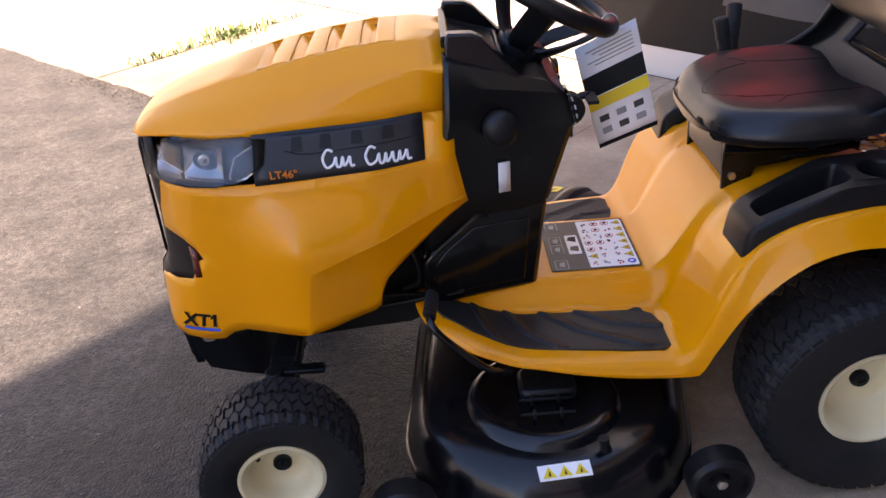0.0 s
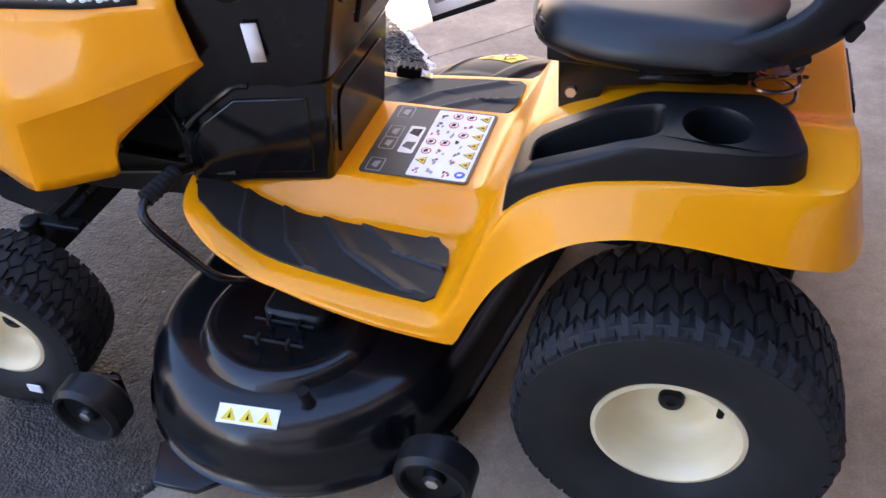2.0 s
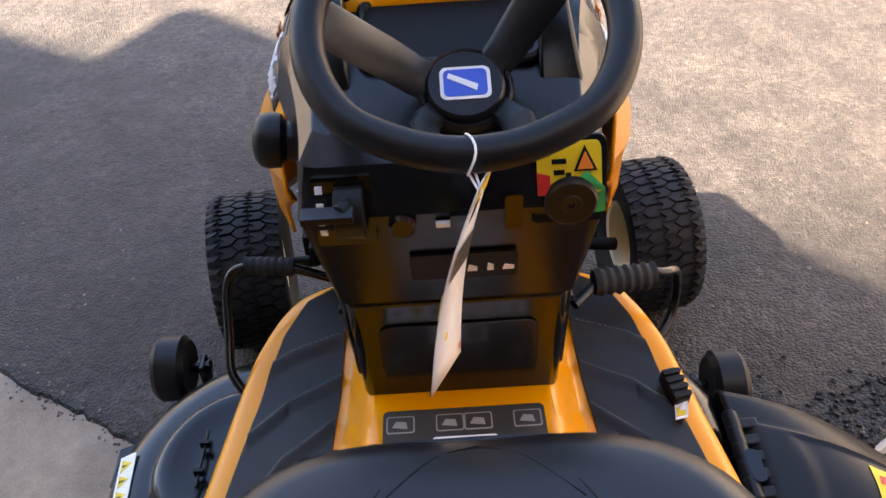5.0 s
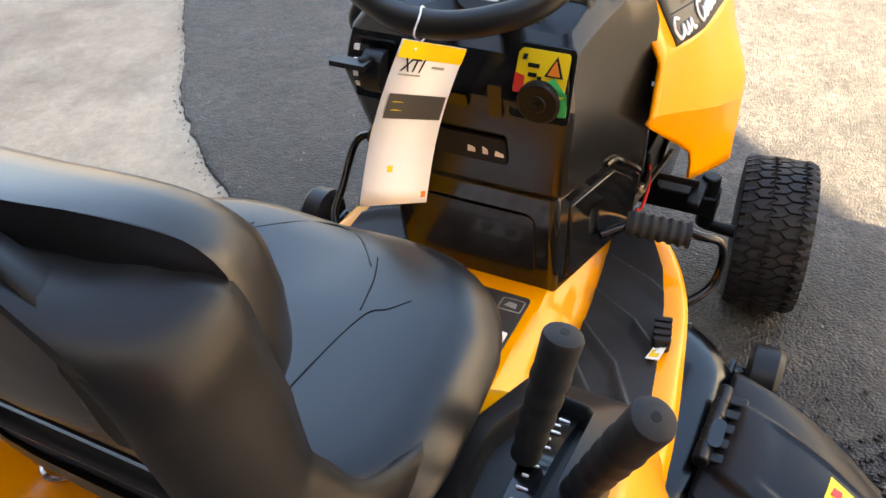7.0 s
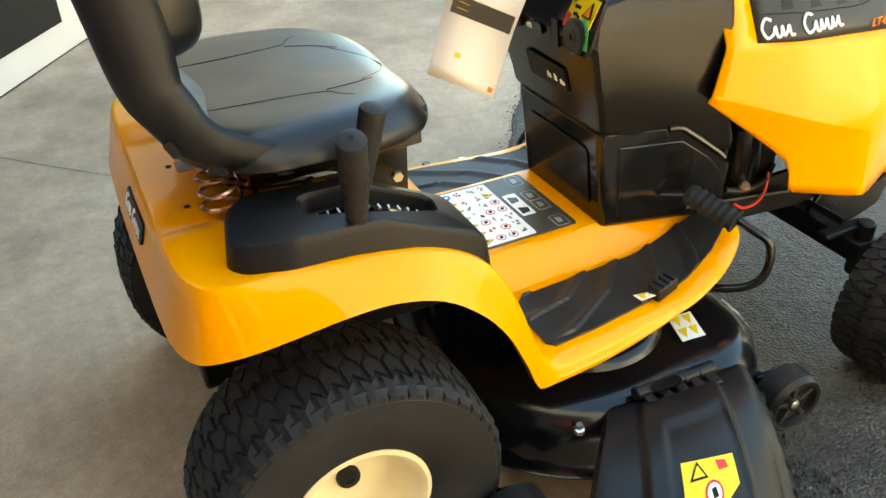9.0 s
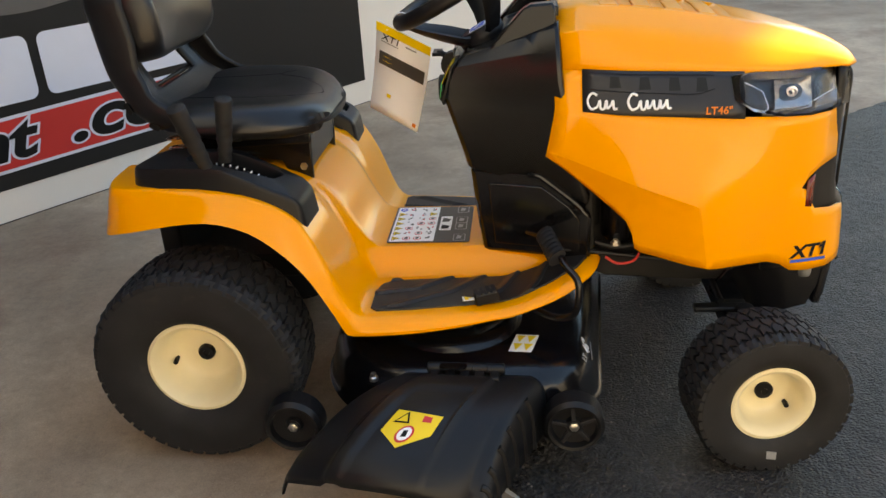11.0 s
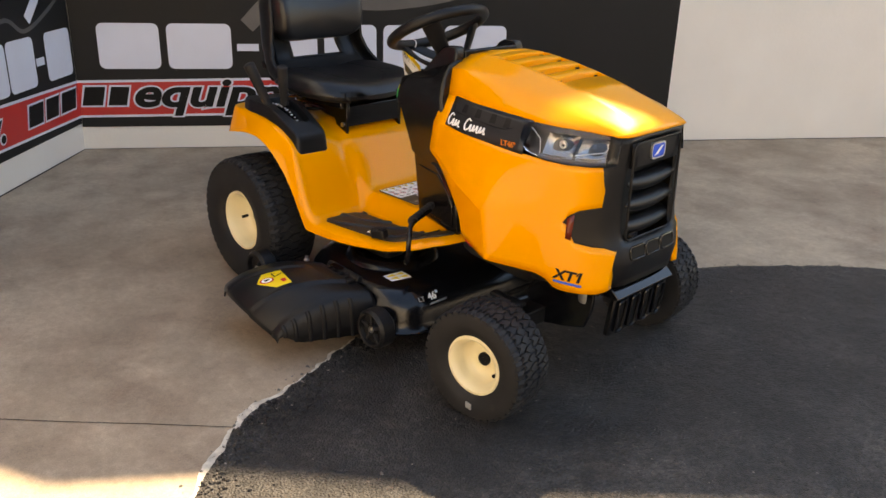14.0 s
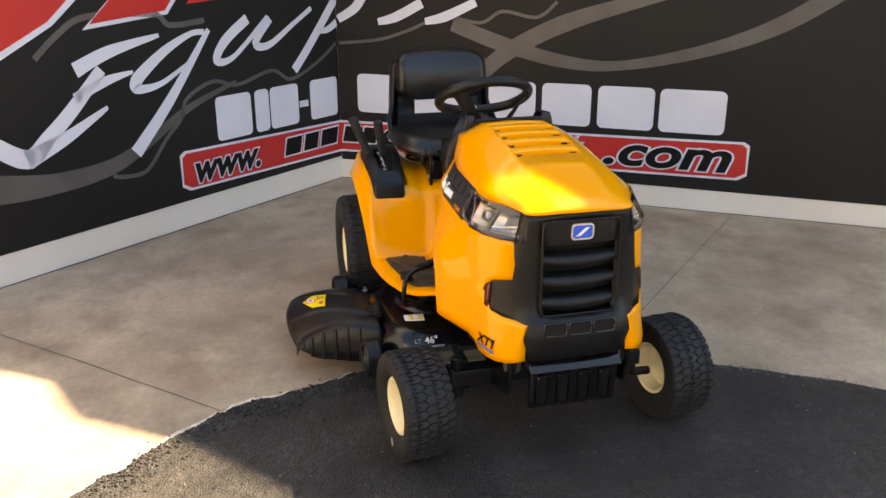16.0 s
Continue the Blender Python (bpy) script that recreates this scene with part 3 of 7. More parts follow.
for k_, m_, o_ in ((0.015, BANWHITE, 0.010), (0.007, INK, 0.012)):
    words("lettering", "www.", 0.215, m_, wall_matrix(on_left, 1.27, 0.245, o_, -1), ban_l, shear=0.25, bold=k_, depth=0.0004)
    words("lettering", ".com", 0.25, m_, wall_matrix(on_right, 1.76, 0.25, o_, 1) @ Matrix.Diagonal((1.48, 1, 1, 1)), ban_r, shear=0.25, bold=k_, depth=0.0004)
    words("lettering", "equipment", 0.225, m_, wall_matrix(on_right, 0.29, 0.25, o_, 1) @ Matrix.Diagonal((1.36, 1, 1, 1)), ban_r, shear=0.25, bold=k_, depth=0.0004)
for fr, p, spans in ((on_left, ban_l, [(0.55, 0.41), (0.38, 0.25), (0.22, 0.06)]), (on_right, ban_r, [(0.02, 0.13), (0.16, 0.26)])):
    for a_, b_ in spans:
        d_ = 0.025 if fr is on_right else -0.025
        for g_, m_, o_ in ((0.01, BANWHITE, 0.010), (0.0, INK, 0.012)):
            lo_, hi_ = min(a_, b_) - g_, max(a_, b_) + g_
            flat("bar", fr, [(lo_, 0.255 - g_), (hi_, 0.255 - g_), (hi_ + d_, 0.36 + g_), (lo_ + d_, 0.36 + g_)], m_, p, o_)

# ---- the lawn tractor: x ahead, y to its left, rear axle over the origin ----
tractor = tagged(new("lawn_tractor"), "yellow and black riding lawn tractor parked on concrete and asphalt", "lawn tractor")
T = tractor


def ease(v):
    v = min(max(v, 0.0), 1.0)
    return v * v * (3 - 2 * v)


def hood_y(x, z):
    """Half width of the hood's side at a place."""
    y = 0.233 + 0.030 * ease((x - 0.78) / 0.2)
    if x > 1.2:
        y -= 0.035 * ((x - 1.2) / 0.2) ** 2
    if x > 1.25:
        y -= 0.05 * ((x - 1.25) / 0.15) ** 2 * max(0, (z - 0.4) / 0.3)
    if z > 0.735:
        y -= (z - 0.735) * 0.55
    if x > 1.385:
        y -= 10.0 * (x - 1.385) ** 2
    # the flank swells out to a folded corner ahead of the engine
    y += 0.064 * min(max((x - 0.80) / 0.285, 0.0), 1.0) * (1 - ease((x - 1.10) / 0.19)) * ease((0.740 - z) / 0.17)
    return y


def column(a, b, n, inset=0.0, s=1):
    out = []
    for i in range(n + 1):
        x, z = a[0] + (b[0] - a[0]) * i / n, a[1] + (b[1] - a[1]) * i / n
        out.append(Vector((x, s * (hood_y(x, z) - inset), z)))
    return out


SHX = [0.80, 0.86, 0.90, 0.95, 1.05, 1.15, 1.18, 1.25, 1.33, 1.37, 1.40, 1.42, 1.435, 1.445]
SHZ = [0.892, 0.895, 0.892, 0.888, 0.876, 0.862, 0.857, 0.846, 0.831, 0.823, 0.816, 0.811, 0.806, 0.800]
SHY = [0.172, 0.176, 0.177, 0.178, 0.178, 0.176, 0.175, 0.172, 0.164, 0.158, 0.152, 0.147, 0.142, 0.138]
CRZ = [0.928, 0.938, 0.938, 0.937, 0.925, 0.907, 0.900, 0.884, 0.860, 0.846, 0.834, 0.825, 0.815, 0.802]
VENT0, VENT1, VENTY = 0.90, 1.18, 0.56


def nose(x, y):
    """Draws the front of the hood back towards its corners."""
    if x < 1.33:
        return x
    return 1.33 + (x - 1.33) / 0.115 * (lerp([0, 0.06, 0.105, 0.135, 0.152, 0.165, 0.19], [1.448, 1.447, 1.444, 1.438, 1.424, 1.404, 1.36], abs(y)) - 1.33)


def crown(x, y):
    """Height of the hood's top."""
    f = min(1.0, abs(y) / lerp(SHX, SHY, x))
    z0, z1 = lerp(SHX, CRZ, x), lerp(SHX, SHZ, x)
    return z0 + (z1 - z0) * (0.15 * f if f < 0.55 else 0.0825 + (f - 0.55) / 0.45 * 0.9175)


def band_lo(x):
    return lerp([0.80, 0.86, 1.17, 1.41], [0.742, 0.742, 0.724, 0.716], x)


def band_hi(x):
    return lerp([0.80, 0.86, 1.16, 1.41], [0.818, 0.816, 0.806, 0.800], x)


hood = part("hood", bmesh.new(), YELLOW, T)
bm = bmesh.new()
for s in (1, -1):
    def split(lo, mid, hi):
        """A column of fifteen points from the lower edge over the notch's height to the band."""
        pts = [(lo[0] + (mid[0] - lo[0]) * k / 7, lo[1] + (mid[1] - lo[1]) * k / 7) for k in range(7)] + [(mid[0] + (hi[0] - mid[0]) * k / 7, mid[1] + (hi[1] - mid[1]) * k / 7) for k in range(8)]
        return [Vector((x, s * hood_y(x, z), z)) for x, z in pts]

    cols = [((0.780, 0.638), 0.800), ((0.815, 0.612), 0.83), ((0.86, 0.577), 0.86), ((0.92, 0.529), 0.92), ((0.952, 0.50), 0.952), ((0.966, 0.47), 0.966), ((0.972, 0.436), 0.975), ((0.985, 0.428), 0.99), ((1.03, 0.421), 1.03), ((1.07, 0.414), 1.07), ((1.09, 0.412), 1.09), ((1.105, 0.410), 1.105), ((1.12, 0.408), 1.12), ((1.135, 0.406), 1.135), ((1.15, 0.405), 1.15), ((1.19, 0.402), 1.19),
            ((1.26, 0.395), 1.26), ((1.29, 0.385), 1.29), ((1.315, 0.367), 1.322)]
    full = []
    for a, u in cols:
        b = (u, band_lo(u))
        zm = a[1] + (b[1] - a[1]) * lerp([0.78, 1.315], [0.35, 0.54], u)
        full.append(split(a, (u if u > 0.98 else a[0] + (u - a[0]) * 0.4, zm), b))
    full[-1] = split((1.315, 0.367), (1.322, 0.557), (1.322, band_lo(1.322)))
    sheet(bm, full)
    low = [full[-1][:8]] + [column(a, b, 7, s=s) for a, b in (((1.335, 0.364), (1.333, 0.553)), ((1.358, 0.363), (1.358, 0.506)), ((1.40, 0.366), (1.40, 0.50)), ((1.425, 0.368), (1.425, 0.497)), ((1.436, 0.372), (1.434, 0.492)))]
    low.append([Vector((1.443, s * (abs(p.y) - 0.014), p.z + (0.004 if k == 0 else -0.006 if k == 7 else 0))) for k, p in enumerate(low[-1])])
    low.append([Vector((1.440, s * (abs(p.y) - 0.022), p.z)) for p in low[-1]])
    sheet(bm, low)
    sheet(bm, [full[-1][7:]] + [column(a, b, 7, s=s) for a, b in (((1.335, 0.578), (1.335, band_lo(1.335))), ((1.36, 0.597), (1.36, band_lo(1.36))), ((1.405, 0.61), (1.405, band_lo(1.405))))])
    # the piece behind the dark band
    sheet(bm, [column((u, band_lo(u)), (u, band_hi(u)), 4, s=s) for u in (0.80, 0.83, 0.86)])
    # shoulder from the band up to the top
    rows = []
    for x, z, y in zip(SHX, SHZ, SHY):
        b = band_hi(x)
        yb = hood_y(x, b) if x < 1.33 else lerp([1.33, 1.37, 1.40, 1.42, 1.445], [hood_y(1.33, b), 0.182, 0.172, 0.166, 0.158], x)
        row = []
        for k in (0, 0.25, 0.5, 0.75, 1):
            yy = yb + (y - yb) * k
            row.append(Vector((nose(x, yy), s * yy, b + (z - b) * (k ** 0.8))))
        rows.append(row)
    sheet(bm, rows)
    # top
    grid_ = list(zip(SHX, SHY))
    for ks, part_ in (((VENTY, 0.60, 0.7, 0.85, 1), grid_), ((0, 0.2, 0.4, VENTY), [g for g in grid_ if g[0] <= VENT0]), ((0, 0.2, 0.4, VENTY), [g for g in grid_ if g[0] >= VENT1])):
        sheet(bm, [[Vector((nose(x, y * k), s * y * k, crown(x, y * k))) for k in ks] for x, y in part_])
    # rear rim turned down
    sheet(bm, [[Vector((0.80, s * y, crown(0.80, y))) for y in (0, 0.05, 0.1, 0.14, 0.172)], [Vector((0.795, s * y, crown(0.80, y) - 0.03)) for y in (0, 0.05, 0.1, 0.135, 0.16)]])
bmesh.ops.remove_doubles(bm, verts=bm.verts, dist=0.0012)


def crease_depth(x, z):
    """How far a place lies below and behind the folded line of the side panel."""
    a, b = 0.655 - 0.316 * (x - 0.766) - z, 1.098 + 0.16 * (0.546 - z) - x
    return a, b


# the lower rear of each side falls inwards past a sharp fold
for co, no in (((0.766, 0, 0.655), (0.316, 0, 1)), ((1.098, 0, 0.546), (1, 0, 0.16))):
    bmesh.ops.bisect_plane(bm, geom=bm.verts[:] + bm.edges[:] + bm.faces[:], dist=1e-5, plane_co=co, plane_no=no)
for v in bm.verts:
    a, b = crease_depth(v.co.x, v.co.z)
    if a > 1e-6 and b > 1e-6:
        d = min(a * b / (a + b * 0.8), 0.12)
        v.co.y -= math.copysign(0.33 * d, v.co.y)
for e in bm.edges:
    q = [crease_depth(v.co.x, v.co.z) for v in e.verts]
    if all(abs(a) < 3e-4 and b > -3e-4 for a, b in q) or all(abs(b) < 3e-4 and a > -3e-4 for a, b in q):
        e.smooth = False
tmp = part("hood_shell", bm, YELLOW, T)
hood.data = tmp.data
bpy.data.objects.remove(tmp)
md = hood.modifiers.new("thickness", "SOLIDIFY")
md.thickness, md.offset = 0.005, -1
hood["label"] = "glossy yellow hood with black side bands"

# sunk vent panel in the hood's top: four steps that face ahead, each over a dark slot
def vent_y(x):
    return lerp(SHX, SHY, x) * VENTY


STEP = (VENT1 - VENT0) / 4
for i in range(4):
    x0 = VENT0 + STEP * i
    bm = bmesh.new()
    prof = [(0.0, -0.003 if i else 0.0), (0.10, 0.0), (0.50, 0.001), (0.56, -0.002), (0.58, -0.016), (0.72, -0.017), (0.99, -0.004 if i < 3 else 0.0)]
    ys_ = (-1, -0.985, -0.96, -0.5, 0, 0.5, 0.96, 0.985, 1)
    rows = []
    for g, h in prof:
        x = x0 + STEP * g
        row = []
        for k in ys_:
            y = vent_y(x) * k
            side = 1.0 if abs(k) < 0.97 else 0.6 if abs(k) < 0.99 else 0.0
            row.append(Vector((x, y, crown(x, y) + h * side)))
        rows.append(row)
    sheet(bm, rows)
    part("louvre", bm, YELLOW, hood, sharp=35, solid=0.002)
    for y0, y1 in ((-0.95, -0.76), (0.76, 0.95)):
        bm = bmesh.new()
        x = x0 + STEP * 0.592
        rows = []
        for k in np.linspace(y0, y1, 4):
            y = vent_y(x) * k
            rows.append([Vector((x - 0.0008, y, crown(x, y) - 0.0085)), Vector((x + 0.0005, y, crown(x, y) - 0.0150)), Vector((x + 0.006, y, crown(x, y) - 0.0154))])
        sheet(bm, rows)
        part("vent_slot", bm, INK, hood)

def squiggle(f, r, parent):
    """Two plain flowing strokes where a maker's script stands."""
    for u0, n in ((0.0, 3), (0.46, 5)):
        pts = [(u0 + 0.11, 0.85), (u0 + 0.05, 0.95), (u0 + 0.0, 0.5), (u0 + 0.04, 0.05), (u0 + 0.11, 0.2)]
        for k in range(n):
            pts += [(u0 + 0.14 + 0.075 * k, 0.55), (u0 + 0.15 + 0.075 * k, 0.1), (u0 + 0.19 + 0.075 * k, 0.1 + 0.2 * (k % 2))]
        bm = bmesh.new()
        tube(bm, smoothed([f(u, v) for u, v in pts], 5), r, 5)
        part("print_stroke", bm, WHITE, parent)


# dark bands with a vent slot, and plain bars where a maker's script stands
for s in (1, -1):
    bm = bmesh.new()
    sheet(bm, [column((u, band_lo(u) - 0.003), (u, band_hi(u) + 0.003), 6, inset=-0.0015, s=s) for u in np.linspace(0.858, 1.185, 14)])
    band = part("hood_band", bm, SLATE, hood, "dark grey band with white bars", solid=0.004)
    bm = bmesh.new()
    rows = []
    for u in np.linspace(0.872, 1.125, 10):
        lo, hi = band_lo(u) + lerp([0.872, 1.09, 1.125], [0.040, 0.040, 0.052], u), band_hi(u) - 0.002
        rows.append([Vector((u, s * (hood_y(u, z) + d), z)) for z, d in ((lo, 0.0035), (lo + 0.001, 0.0005), (hi - 0.001, 0.0005), (hi, 0.0035))])
    sheet(bm, rows)
    part("vent_opening", bm, INK, band)
    for u in (0.925, 0.985, 1.045, 1.10):
        bm = bmesh.new()
        lo, hi = band_lo(u) + 0.046, band_hi(u) - 0.008
        prism(bm, [(u - 0.012, lo), (u + 0.012, lo), (u + 0.008, hi), (u - 0.010, hi)], lambda a_, b_, h: Vector((a_, s * (hood_y(a_, b_) + h), b_)), 0.0008, 0.0016)
        part("vent_fin", bm, DARK, band)
    
    def on_band(u_, v_):
        x, z = (0.868 if s == -1 else 1.052) + (u_ if s == -1 else -u_) * 0.178, band_lo(0.94) + 0.006 + v_ * 0.032
        return Vector((x, s * (hood_y(x, z) + 0.003), z))

    squiggle(on_band, 0.0027, band)
    # small orange lettering by the lamp
    x0 = 1.105 if s == -1 else 1.155
    mm = Matrix(((-s, 0, 0, x0), (0, 0, s, s * (hood_y(1.13, 0.735) + 0.003)), (0, 1, 0, band_lo(1.13) + 0.006), (0, 0, 0, 1)))
    words("lettering", 'LT46"', 0.022, SIGNO, mm, band, bold=0.0003)
    # series lettering at the lower front corner
    x0 = 1.314 if s == -1 else 1.402
    ang = math.atan2(hood_y(1.310, 0.42) - hood_y(1.39, 0.42), 0.08)
    d = Vector((-s * math.cos(ang), math.sin(ang), 0)).normalized()
    nn = d.cross(Vector((0, 0, 1)))
    o = Vector((x0, s * (hood_y(x0, 0.42) + 0.0045), 0.397))
    mm = Matrix(((d.x, 0, nn.x, o.x), (d.y if s == 1 else d.y, 0, nn.y, o.y), (0, 1, 0, o.z), (0, 0, 0, 1)))
    xt = words("lettering", "XT", 0.040, INK, mm @ Matrix.Diagonal((1.18, 1, 1, 1)), hood, shear=0.2, bold=0.0014)
    for v in xt.data.vertices:
        v.co.y = s * (hood_y(v.co.x, v.co.z) + 0.0014)
    bm = bmesh.new()
    for poly in ([(0.070, 0.0), (0.078, 0.0), (0.084, 0.030), (0.076, 0.030)], [(0.0685, 0.022), (0.0672, 0.0165), (0.0735, 0.0195), (0.0758, 0.030)]):
        vs = []
        for u, v in poly:
            p = mm @ Vector((u, v, 0))
            vs.append(bm.verts.new((p.x, s * (hood_y(p.x, p.z) + 0.0016), p.z)))
        bm.faces.new(vs)
    part("lettering", bm, INK, hood)
    bm = bmesh.new()
    rows = []
    for k in range(9):
        x = o.x + d.x * 0.085 * k / 8
        rows.append([Vector((x, s * (hood_y(x, z) + 0.0014), z)) for z in (o.z - 0.012, o.z - 0.005)])
    sheet(bm, rows)
    part("print_bar", bm, SIGNB, hood)

# front fascia with grille
def fascia_ring(z):
    """Plan of the fascia at a height, from the right side round to the left."""
    hy = hood_y(1.30, z) - 0.004
    w = lerp([0.36, 0.47, 0.51, 0.62, 0.72, 0.80], [0.165, 0.172, 0.180, 0.185, 0.172, 0.158], z)
    xf = lerp([0.36, 0.44, 0.485, 0.503, 0.54, 0.62, 0.80], [1.444, 1.462, 1.458, 1.442, 1.434, 1.430, 1.432], z)
    half = [(1.25, hood_y(1.25, z) - 0.005), (1.30, hy), (1.35, hood_y(1.35, z) - 0.004), (xf - 0.036, w + 0.004), (xf - 0.022, w - 0.006), (xf - 0.006, 0.135), (xf + 0.001, 0.105), (xf + 0.003, 0.06), (xf + 0.004, 0.0)]
    return [Vector((x, -y, z)) for x, y in half] + [Vector((x, y, z)) for x, y in half[-2::-1]]


bm = bmesh.new()
zs = [0.375, 0.40, 0.44, 0.452, 0.49, 0.503, 0.54, 0.58, 0.62, 0.66, 0.70, 0.718, 0.74, 0.775, 0.80]
vs = [[bm.verts.new(p) for p in fascia_ring(z)] for z in zs]
for i in range(len(zs) - 1):
    for j in range(16):
        inside = (6 <= j <= 9 and 0.503 <= zs[i] < 0.775) or ((j <= 2 or j >= 13) and zs[i] >= 0.718)
        if not inside:
            bm.faces.new((vs[i][j], vs[i][j + 1], vs[i + 1][j + 1], vs[i + 1][j]))
fascia = part("front_fascia", bm, BLACK, T, "matt black plastic front with a slatted grille", solid=0.006)
bm = bmesh.new()
sheet(bm, [[Vector((1.39, y, z)) for y in (-0.12, 0, 0.12)] for z in (0.49, 0.79)])
part("grille_back", bm, INK, fascia)
for z, h in ((0.540, 0.034), (0.603, 0.034), (0.664, 0.034)):
    bm = bmesh.new()
    rows = []
    for k in range(9):
        y = -0.113 + 0.226 * k / 8
        x = 1.430 - 0.25 * y * y
        g = h * (1 - 0.25 * (y / 0.113) ** 2)
        z_ = z - 0.010 + 0.9 * y * y
        rows.append([Vector((x - 0.012, y, z_ - g * 0.62)), Vector((x - 0.001, y, z_ - g * 0.52)), Vector((x + 0.005, y, z_ - g * 0.2)), Vector((x + 0.004, y, z_ + g * 0.22)), Vector((x - 0.006, y, z_ + g * 0.55)), Vector((x - 0.028, y, z_ + g * 0.72)), Vector((x - 0.03, y, z_ - g * 0.4))])
    loft(bm, rows)
    part("grille_slat", bm, BLACK, fascia, sharp=60)
bm = bmesh.new()
tube(bm, [(1.440 + 0.006 * (0.65 - z), y, z) for y, z in rounded(-0.112, 0.112, 0.505, 0.778, 0.02)], 0.0035, 8, close=True)
part("grille_frame", bm, BLACK, fascia)
for y in (-0.072, 0.0, 0.072):
    def on_ledge(u, v, h):
        return Vector((lerp([0.44, 0.452, 0.49, 0.503], [1.462, 1.4609, 1.4536, 1.442], v) + lerp([0, 0.06, 0.105, 0.135], [0.004, 0.003, 0.001, -0.006], abs(u)) + h, u, v))

    bm = bmesh.new()
    prism(bm, rounded(y - 0.030, y + 0.030, 0.455, 0.487, 0.008), on_ledge, -0.004, 0.0012)
    slot = part("grille_slot", bm, INK, fascia)
    bm = bmesh.new()
    tube(bm, [on_ledge(u, v, 0.001) for u, v in rounded(y - 0.032, y + 0.032, 0.453, 0.489, 0.009)], 0.003, 8, close=True)
    part("slot_rim", bm, SATIN, slot)
bm = bmesh.new()
sheet(bm, [[Vector((1.436 - 0.2 * y * y + d, y, z)) for d, z in ((-0.03, 0.706), (0.0, 0.710), (0.002, 0.74), (0.0, 0.776), (-0.02, 0.784))] for y in np.linspace(-0.113, 0.113, 9)])
part("badge_panel", bm, BLACK, fascia, solid=0.003)
bm = bmesh.new()
prism(bm, rounded(-0.033, 0.033, 0.722, 0.768, 0.012), lambda u, v, h: Vector((1.436 + h, u, v)), 0, 0.006)
badge = part("badge", bm, CHROME, fascia, "small blue and silver badge")
bm = bmesh.new()
prism(bm, rounded(-0.028, 0.028, 0.727, 0.763, 0.009), lambda u, v, h: Vector((1.4415 + h, u, v)), 0, 0.001)
part("badge_face", bm, SIGNB, badge)
bm = bmesh.new()
prism(bm, [(-0.022, 0.732), (0.008, 0.757), (0.02, 0.757), (-0.006, 0.735)], lambda u, v, h: Vector((1.443 + h, u, v)), 0, 0.001)
part("badge_stroke", bm, WHITE, badge)
for s in (1, -1):
    bm = bmesh.new()
    sheet(bm, [column(a, b, 3, inset=-0.001, s=s) for a, b in (((1.335, 0.515), (1.335, 0.572)), ((1.35, 0.512), (1.352, 0.585)))])
    part("side_reflector", bm, REDLENS, fascia, "dull red reflector", solid=0.003)
    # head lamp
    bm = bmesh.new()
    lens = [((1.165, 0.757), (1.158, 0.800)), ((1.20, 0.735), (1.20, 0.806)), ((1.26, 0.722), (1.26, 0.806)), ((1.32, 0.718), (1.32, 0.804)), ((1.37, 0.717), (1.37, 0.802)), ((1.405, 0.717), (1.405, 0.80))]
    rows = [column(a, b, 5, inset=-0.002, s=s) for a, b in lens]
    rows.append([Vector((1.422, s * lerp([0.71, 0.80], [0.158, 0.146], z), z)) for z in np.linspace(0.719, 0.80, 6)])
    sheet(bm, rows)
    lampo = part("headlight", bm, GLASS, T, "clear angular headlight", solid=0.003)
    lampo.visible_shadow = False
    bm = bmesh.new()
    rows = [column(a, b, 4, inset=0.022, s=s) for a, b in lens]
    rows.append([Vector((1.405, s * 0.14, z)) for z in np.linspace(0.719, 0.80, 5)])
    sheet(bm, rows)
    part("lamp_housing", bm, LAMPGREY, lampo)
    for u0, u1, z0, z1 in ((1.245, 1.325, 0.732, 0.788), (1.333, 1.392, 0.730, 0.782)):
        bm = bmesh.new()
        rows = []
        for i in range(9):
            f = i / 8
            u = u0 + (u1 - u0) * f
            rows.append([Vector((u, s * (hood_y(u, z0 + (z1 - z0) * g) - 0.007 - 0.024 * math.sin(math.pi * f) ** 0.6 * math.sin(math.pi * g) ** 0.6), z0 + (z1 - z0) * g)) for g in np.linspace(0, 1, 9)])
        sheet(bm, rows)
        part("reflector", bm, REFLECT, lampo)
    bm = bmesh.new()
    sheet(bm, [column((u, 0.722), (u, 0.736), 2, inset=0.008, s=s) for u in np.linspace(1.22, 1.40, 8)])
    part("reflector_strip", bm, LAMPGREY, lampo)
    bm = bmesh.new()
    sheet(bm, [column((u, 0.790), (u, 0.799), 2, inset=0.006, s=s) for u in np.linspace(1.2, 1.40, 8)])
    part("lamp_brow", bm, LAMPGREY, lampo)
    for line_ in ([(1.398, 0.795), (1.384, 0.752), (1.33, 0.742)], [(1.172, 0.795), (1.222, 0.768), (1.238, 0.727)]):
        bm = bmesh.new()
        tube(bm, [Vector((x, s * (hood_y(x, z) - 0.008), z)) for x, z in line_], 0.0013, 6)
        part("lamp_edge", bm, CHROME, lampo)
    bm = bmesh.new()
    lathe(bm, [(0, 0), (0.008, 0.001), (0.011, 0.006), (0.011, 0.012), (0.008, 0.013), (0.006, 0.006), (0, 0.004)], Matrix.Translation((1.285, s * (hood_y(1.285, 0.765) - 0.028), 0.762)) @ Euler((radians(-90 * s), 0, 0)).to_matrix().to_4x4(), 20)
    part("bulb", bm, CHROME, lampo)

